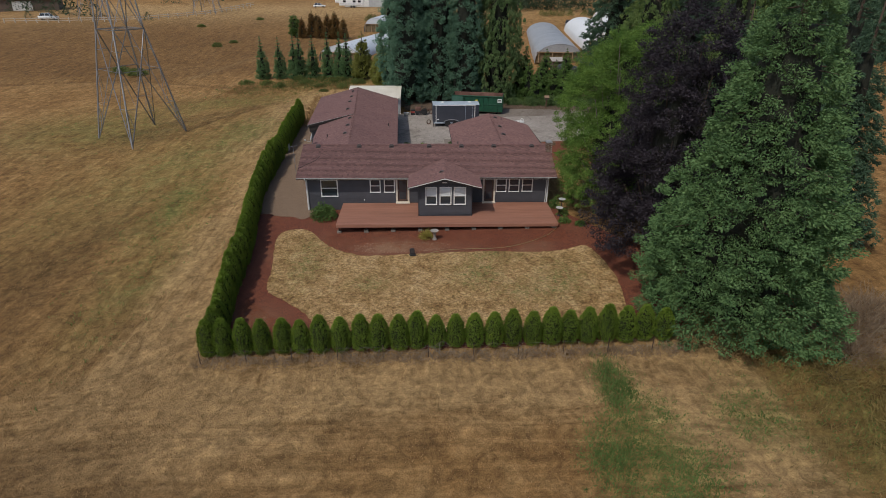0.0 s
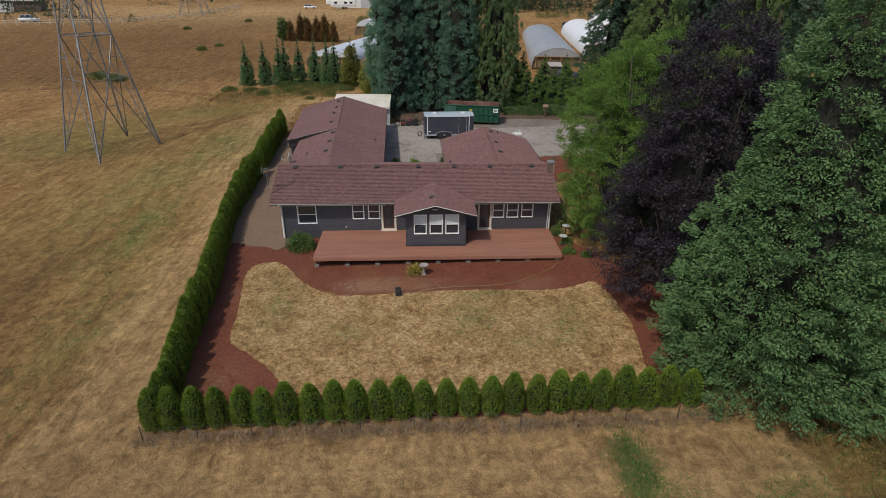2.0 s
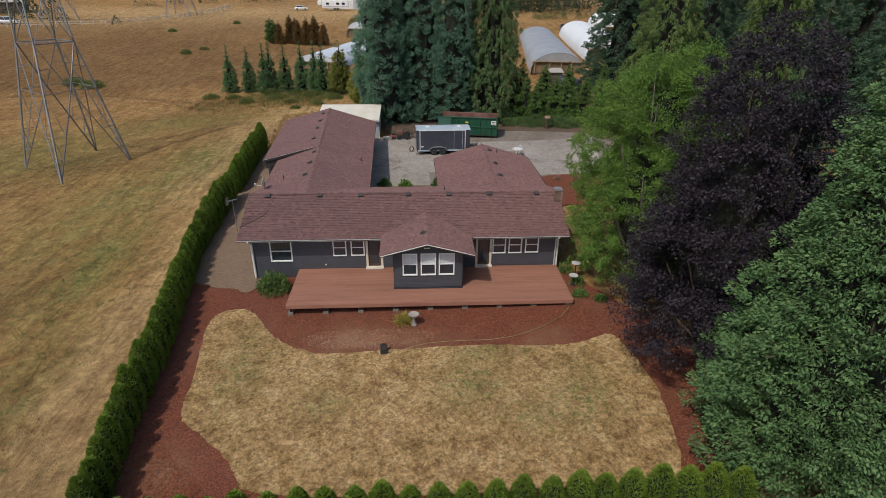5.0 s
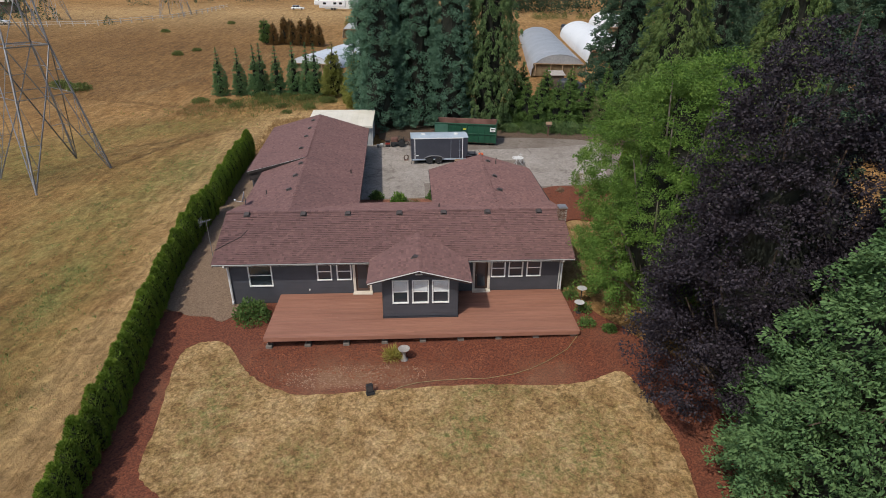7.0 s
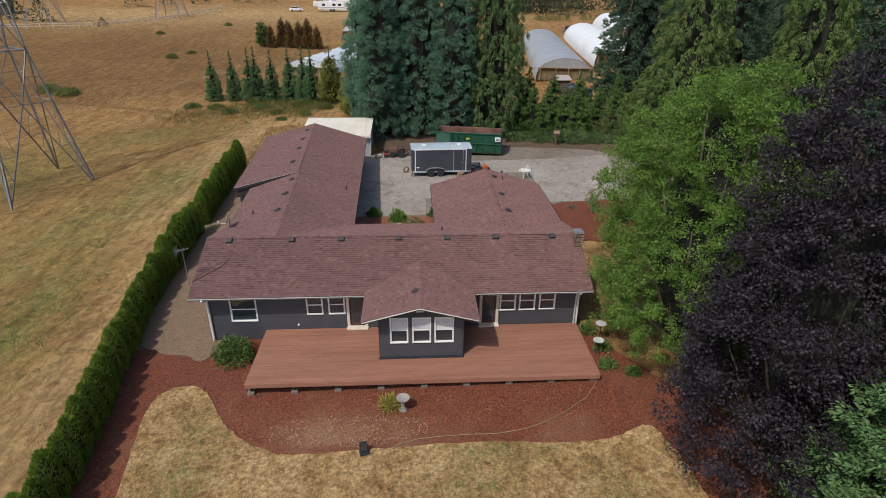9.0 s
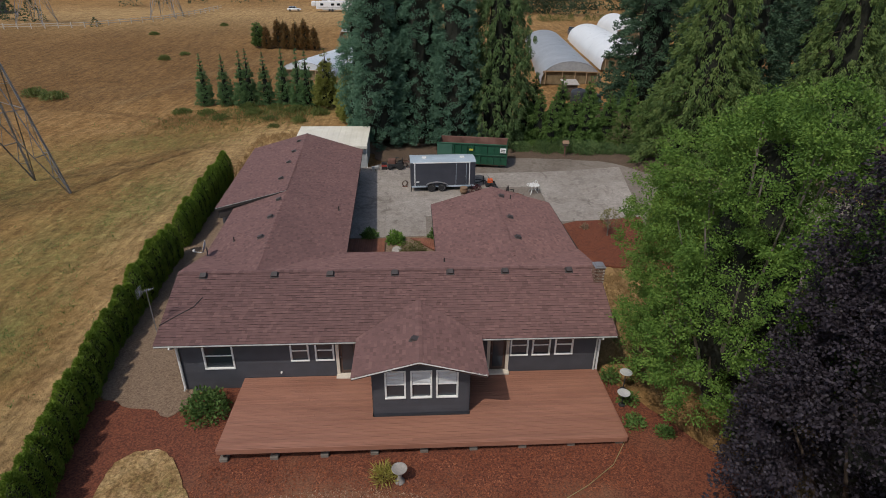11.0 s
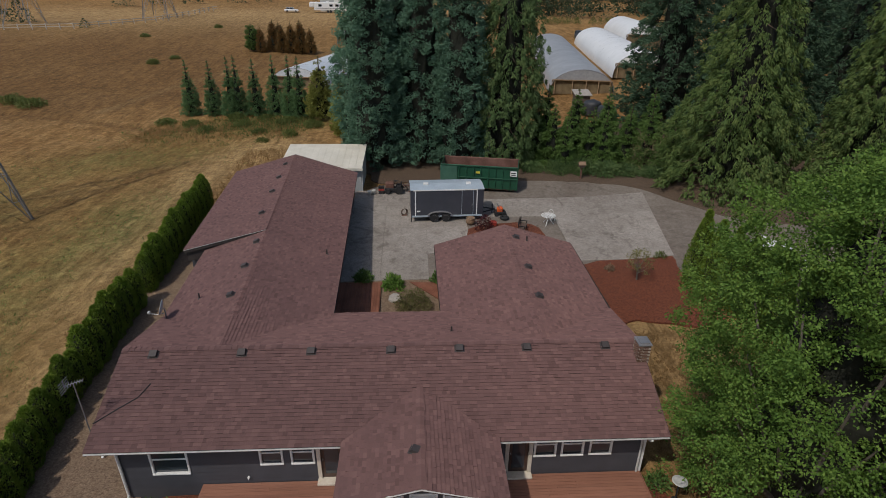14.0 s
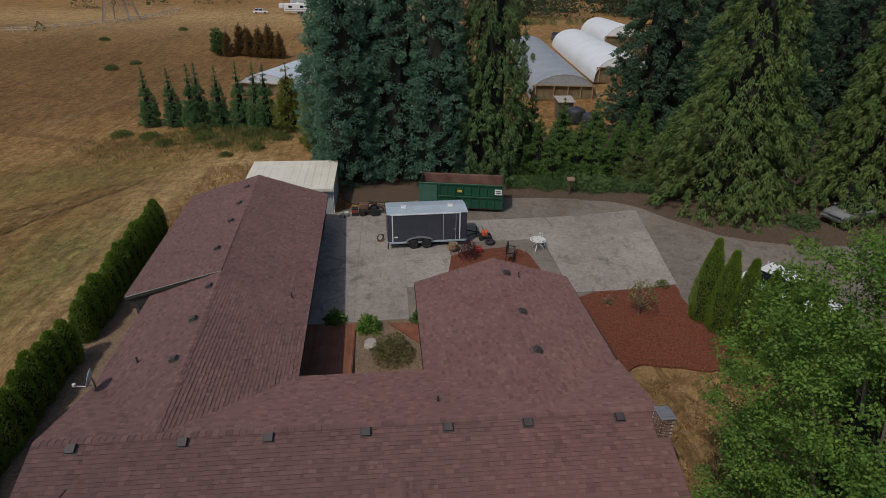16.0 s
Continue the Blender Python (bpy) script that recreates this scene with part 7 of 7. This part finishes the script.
def car(name, label, paint, length=4.7, width=1.85, height=1.5, truck=False):
    """A car along x, nose at +x: lower body, cabin with glass, wheels with tyres and rims, lamps, bumpers."""
    c = thing(name, (0, 0, 0), label, "truck" if truck else "car")
    l, w, h = length / 2, width / 2, height
    hb = h * .60
    g = Geo()
    sect = [(-l, .35, hb * .9, .86), (-l * .93, .24, hb, .95), (-l * .3, .22, hb * 1.02, 1), (l * .35, .22, hb * 1.0, 1), (l * .85, .24, hb * .88, .94), (l, .36, hb * .74, .82)]
    v = []
    for x, z0, z1, k in sect:
        v += [(x, -w * k, z0), (x, -w * k, z1 - .08), (x, -w * k * .9, z1), (x, w * k * .9, z1), (x, w * k, z1 - .08), (x, w * k, z0)]
    f = [(a * 6 + i, a * 6 + (i + 1) % 6, a * 6 + 6 + (i + 1) % 6, a * 6 + 6 + i) for a in range(5) for i in range(6)]
    f += [tuple(range(6)), tuple(range(30, 36))[::-1]]
    part("body", g.add(v, f), paint, c, "", True)
    x0, x1, x2, x3 = ((-.1, .02, .42, .62) if truck else (-.82, -.62, .12, .42))
    lo = [(l * x0, -w * .88, hb), (l * x3, -w * .88, hb), (l * x3, w * .88, hb), (l * x0, w * .88, hb)]
    hi = [(l * x1, -w * .72, h), (l * x2, -w * .72, h), (l * x2, w * .72, h), (l * x1, w * .72, h)]
    g = Geo()
    g.add(lo + hi, [(0, 1, 5, 4), (1, 2, 6, 5), (2, 3, 7, 6), (3, 0, 4, 7)])
    cabin = part("cabin_glass", g, CARGLASS, c, "dark tinted windows")
    part("roof", Geo().box(l * x1 - .04, l * x2 + .04, -w * .74, w * .74, h - .03, h + .03, .025), paint, c)
    for px_ in ((x0 + x1) / 2, (x2 + x3) / 2, (x1 + x2) / 2):
        for s in (-1, 1):
            part("pillar", Geo().tube((l * px_, s * w * .885, hb), (l * px_ * .98, s * w * .73, h), .035, .035, 6), paint, cabin)
    if truck:
        part("bed_lining", Geo().box(-l * .93, -l * .14, -w * .8, w * .8, hb * .72, hb * 1.0, .01), BLACK, c, "dark truck bed")
    for sx in (-.6, .62):
        for s in (-1, 1):
            yy = s * w * .9
            t = part("wheel", Geo().tube((l * sx, yy - .1, .32), (l * sx, yy + .1, .32), .33, .33, 18), BLACK, c, "black tyre")
            part("rim", Geo().tube((l * sx, yy + s * .1, .32), (l * sx, yy + s * .115, .32), .2, .17, 12), CHROME, t)
    for s in (-1, 1):
        part("headlight", Geo().box(l * .93, l * .985, s * w * .62 - .16, s * w * .62 + .16, hb * .6, hb * .72, .02), LAMP, c)
        part("tail_light", Geo().box(-l * 1.0, -l * .95, s * w * .68 - .1, s * w * .68 + .1, hb * .6, hb * .8, .02), RED, c)
        part("mirror", Geo().box(l * (x3 - .1), l * (x3 - .04), s * w * 1.02 - .08, s * w * 1.02 + .08, hb, hb + .12, .02), paint, c)
    part("bumper", Geo().box(l * .92, l * 1.02, -w * .75, w * .75, .3, .48, .04), CHROME, c)
    return c


WHITECAR = mat("white_car_paint", (.72, .73, .74), (.80, .81, .82), 1, 20, .25, 0)
SILVERCAR = mat("silver_car_paint", (.40, .41, .42), (.48, .49, .50), 1, 20, .25, 0, metal=.5)
DARKCAR = mat("dark_pickup_paint", (.03, .032, .036), (.045, .047, .052), 1, 20, .3, 0)
cv = car("white_van", "white pickup parked under the green tree", WHITECAR, 5.4, 2.0, 1.85)
cv.matrix_basis = pose(22.2, 56.4, ground(22.2, 56.4) + .02, 0, 0, -62)
sc = car("parked_car", "silver car half hidden under the cedars", SILVERCAR)
sc.matrix_basis = pose(33.2, 65.6, ground(33.2, 65.6) + .02, 0, 0, 195)
pk = car("pickup_truck", "dark pickup parked by the greenhouses", DARKCAR, 5.4, 1.95, 1.85, True)
pk.matrix_basis = pose(41.6, 174, ground(41.6, 174) + .02, 0, 0, 80)

# ---- greenhouses ----
POLY = mat("grey_greenhouse_film", (.27, .28, .295), (.36, .37, .385), .3, 3, .4, .1)
POLYPALE = mat("pale_blue_greenhouse_film", (.50, .54, .58), (.60, .64, .68), .3, 3, .4, .1)
POLYWHITE = mat("white_greenhouse_film", (.72, .73, .73), (.82, .83, .83), .3, 3, .4, .1)
ENDFILL = mat("brown_end_fill", (.12, .085, .045), (.22, .165, .09), 1.2, 9, .9, .2)
TIMBER = mat("tan_timber", (.30, .20, .11), (.40, .28, .17), 1.5, 10, .8, .1)


def greenhouse(label, x, y, turn, width, length, height, film):
    """A hoop house from its near end along +y: ribs, film in bays, end wall with a timber frame."""
    h = thing("greenhouse", (0, 0, 0), label, "greenhouse")
    n, bays = 14, max(3, int(length / 4))

    def arc(k, yy, r=1.0):
        a = math.pi * k / n
        return (-math.cos(a) * width / 2 * r, yy, max(0, math.sin(a)) ** .8 * height * r)

    for b in range(bays):
        y0, y1 = b * length / bays, (b + 1) * length / bays
        g = Geo()
        v = [arc(k, yy, 1 - (.004 if 0 < j < 3 else 0)) for j, yy in enumerate((y0, y0 + (y1 - y0) * .35, y0 + (y1 - y0) * .65, y1)) for k in range(n + 1)]
        f = [(j * (n + 1) + k, j * (n + 1) + k + 1, (j + 1) * (n + 1) + k + 1, (j + 1) * (n + 1) + k) for j in range(3) for k in range(n)]
        part("film_bay", g.add(v, f), film, h, "", True)
    for b in range(bays + 1):
        g = Geo()
        g.path([arc(k, b * length / bays, .994) for k in range(n + 1)], .03, 5)
        part("hoop", g, STEEL, h)
    g = Geo()
    for k in range(n):
        a, b = arc(k, 0), arc(k + 1, 0)
        if a[2] > height * .5 or b[2] > height * .5:
            g.add([(a[0], .02, max(a[2], height * .55)), (b[0], .02, max(b[2], height * .55)), (b[0], .02, height * .55), (a[0], .02, height * .55)], [(0, 1, 2, 3)])
    part("end_film", g, film, h)
    for k in (-.85, -.3, .12, .5, .85):
        part("post", Geo().box(k * width / 2 - .06, k * width / 2 + .06, -.05, .07, 0, height * .55, .01), TIMBER, h, "tan timber post")
    for z in (height * .55,):
        part("rail", Geo().box(-width * .46, width * .46, -.07, -.05, z, z + .14, .008), TIMBER, h)
    # added panel in the open end, brown like the plants inside
    part("end_screen", Geo().box(-width * .47, width * .47, .25, .3, 0, height * .56), ENDFILL, h, "brown panel standing in for the plants inside the open end")
    h.matrix_basis = pose(x, y, ground(x, y) - .1, 0, 0, turn)
    return h


greenhouse("long grey film greenhouse behind the tall trees", 24.3, 108.2, -8, 9.2, 58, 3.5, POLY)
greenhouse("long white film greenhouse beside the grey one", 36.2, 116.5, -8, 9.2, 50, 4.0, POLYWHITE)
greenhouse("white film greenhouse farther back", 52.5, 158, -8, 9.2, 30, 5.2, POLYWHITE)
greenhouse("pale film greenhouse behind the spruce row", -18.4, 119.6, -14, 9.0, 40, 3.2, POLYPALE)
greenhouse("short pale film greenhouse farther back", -14.6, 166, -8, 6.0, 15, 3.8, POLYPALE)
TANK = mat("dark_plastic_tank", (.025, .028, .032), (.04, .044, .05), 2, 15, .5, .05)
for x, y in ((22.4, 96.6), (23.3, 93.6)):
    o = at_ground(x, y, -.02)
    tk = thing("water_tank", o, "round dark plastic water tank by the greenhouse", "water tank")
    part("tank", Geo().lathe(o, [(1.1, 0), (1.15, .1), (1.1, .5), (1.15, .9), (1.1, 1.4), (1.0, 1.6), (.4, 1.8), (.05, 1.82)], 22), TANK, tk, "", True)
    part("lid", Geo().lathe(o + Vector((0, 0, 1.8)), [(.25, 0), (.25, .08), (.03, .1)], 14), TANK, tk)
o = at_ground(21.8, 99.6, -.05)
hut = thing("pump_hut", o, "small grey wooden pump hut", "hut")
part("wall", Geo().box(o.x - .9, o.x + .9, o.y - .9, o.y + .9, o.z, o.z + 2.0, .02), BENCHWOOD, hut)
g = Geo()
g.slab([(o.x - 1.1, o.y - 1.1, o.z + 2.0), (o.x + 1.1, o.y - 1.1, o.z + 2.0), (o.x + 1.1, o.y + 1.1, o.z + 2.4), (o.x - 1.1, o.y + 1.1, o.z + 2.4)], (0, 0, -.08))
part("roof", g, PALESTONE, hut)

# ---- far farmyard ----
rv = thing("travel_trailer", (0, 0, 0), "white travel trailer parked at the far farmyard", "travel trailer")
part("body", Geo().box(0, 9.5, 0, 2.5, .7, 3.3, .2), WHITECAR, rv)
part("nose", Geo().box(-1.6, .1, .1, 2.4, 1.6, 3.3, .3), WHITECAR, rv)
for x in (1.5, 5.2, 7.2):
    part("window", Geo().box(x, x + 1.1, -.03, .02, 1.9, 2.6, .02), CARGLASS, rv)
part("stripe", Geo().box(.3, 9.3, -.02, .01, 1.3, 1.45), SILVERCAR, rv, "grey stripe")
for x in (4.6, 5.6):
    part("wheel", Geo().tube((x, .0, .4), (x, .3, .4), .4, .4, 14), BLACK, rv)
part("air_unit", Geo().box(4, 5, .8, 1.7, 3.3, 3.6, .05), WHITECAR, rv)
rv.matrix_basis = pose(-33.2, 235, ground(-28, 235), 0, 0, 3)


def barn(label, x, y, l, w, h, wall, roofm, turn=0):
    b = thing("barn", (0, 0, 0), label, "barn")
    part("wall", Geo().box(-l / 2, l / 2, -w / 2, w / 2, -.5, h, .03), wall, b)
    for s in (-1, 1):
        g = Geo()
        g.slab([(-l / 2 - .4, s * (w / 2 + .4), h - .1), (l / 2 + .4, s * (w / 2 + .4), h - .1), (l / 2 + .4, 0, h + w * .25), (-l / 2 - .4, 0, h + w * .25)], (0, 0, -.15))
        part("roof", g, roofm, b)
    for s in (-1, 1):
        g = Geo()
        g.slab([(s * l / 2, -w / 2, h), (s * l / 2, w / 2, h), (s * l / 2, 0, h + w * .24)], (-s * .1, 0, 0))
        part("gable", g, wall, b)
    part("door", Geo().box(-l * .2, l * .1, -w / 2 - .05, -w / 2 + .02, -.2, h * .8, .02), WHITE, b)
    b.matrix_basis = pose(x, y, ground(x, y), 0, 0, turn)
    return b


barn("grey metal barn at the far farmyard", -24, 246, 16, 9, 5, SHEDWALL, PALESTONE)
barn("white farm building beyond the field", -8, 252, 12, 8, 4, WHITECAR, PALESTONE)
barn("low grey barn at the far field corner", -142, 222, 20, 9, 3.5, BENCHWOOD, PALESTONE, 20)
fc = car("far_car", "white car parked by the far farmyard", WHITECAR)
fc.matrix_basis = pose(-41, 236, ground(-41, 236) + .02, 0, 0, 5)
c2 = car("far_van", "pale van parked at the field corner", WHITECAR, 5.4, 2.0, 2.0)
c2.matrix_basis = pose(-119, 193.5, ground(-119, 193.5) + .02, 0, 0, 12)
ff = thing("field_fence", (-80, 205, ground(-80, 205)), "pale wooden rail fence across the far field", "fence")
RAILWOOD = mat("bleached_fence_wood", (.42, .37, .31), (.55, .50, .43), 2, 12, .85, .1)
line = [(-128, 186), (-110, 188.5), (-91, 193), (-75.5, 208.7), (-70, 226), (-67.6, 241.7)]
for (xa, ya), (xb, yb) in zip(line, line[1:]):
    n = max(2, int(math.hypot(xb - xa, yb - ya) / 3))
    for k in range(n):
        p, q = (xa + (xb - xa) * k / n, ya + (yb - ya) * k / n), (xa + (xb - xa) * (k + 1) / n, ya + (yb - ya) * (k + 1) / n)
        za, zb = ground(*p), ground(*q)
        part("post", Geo().box(p[0] - .1, p[0] + .1, p[1] - .1, p[1] + .1, za - .3, za + 1.4, .01), RAILWOOD, ff)
        for h in (.55, 1.15):
            part("rail", Geo().tube((*p, za + h), (*q, zb + h), .09, .09, 4), RAILWOOD, ff)

# ---- roof tabs that lie nearest, each its own ----
for v, faces in OWN_TABS[:300]:
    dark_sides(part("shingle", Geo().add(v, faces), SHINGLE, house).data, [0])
rest = Geo()
for v, faces in OWN_TABS[300:]:
    rest.add(v, faces)
if rest.v:
    part("shingles", rest, SHINGLE, house, "", False, "stuff")
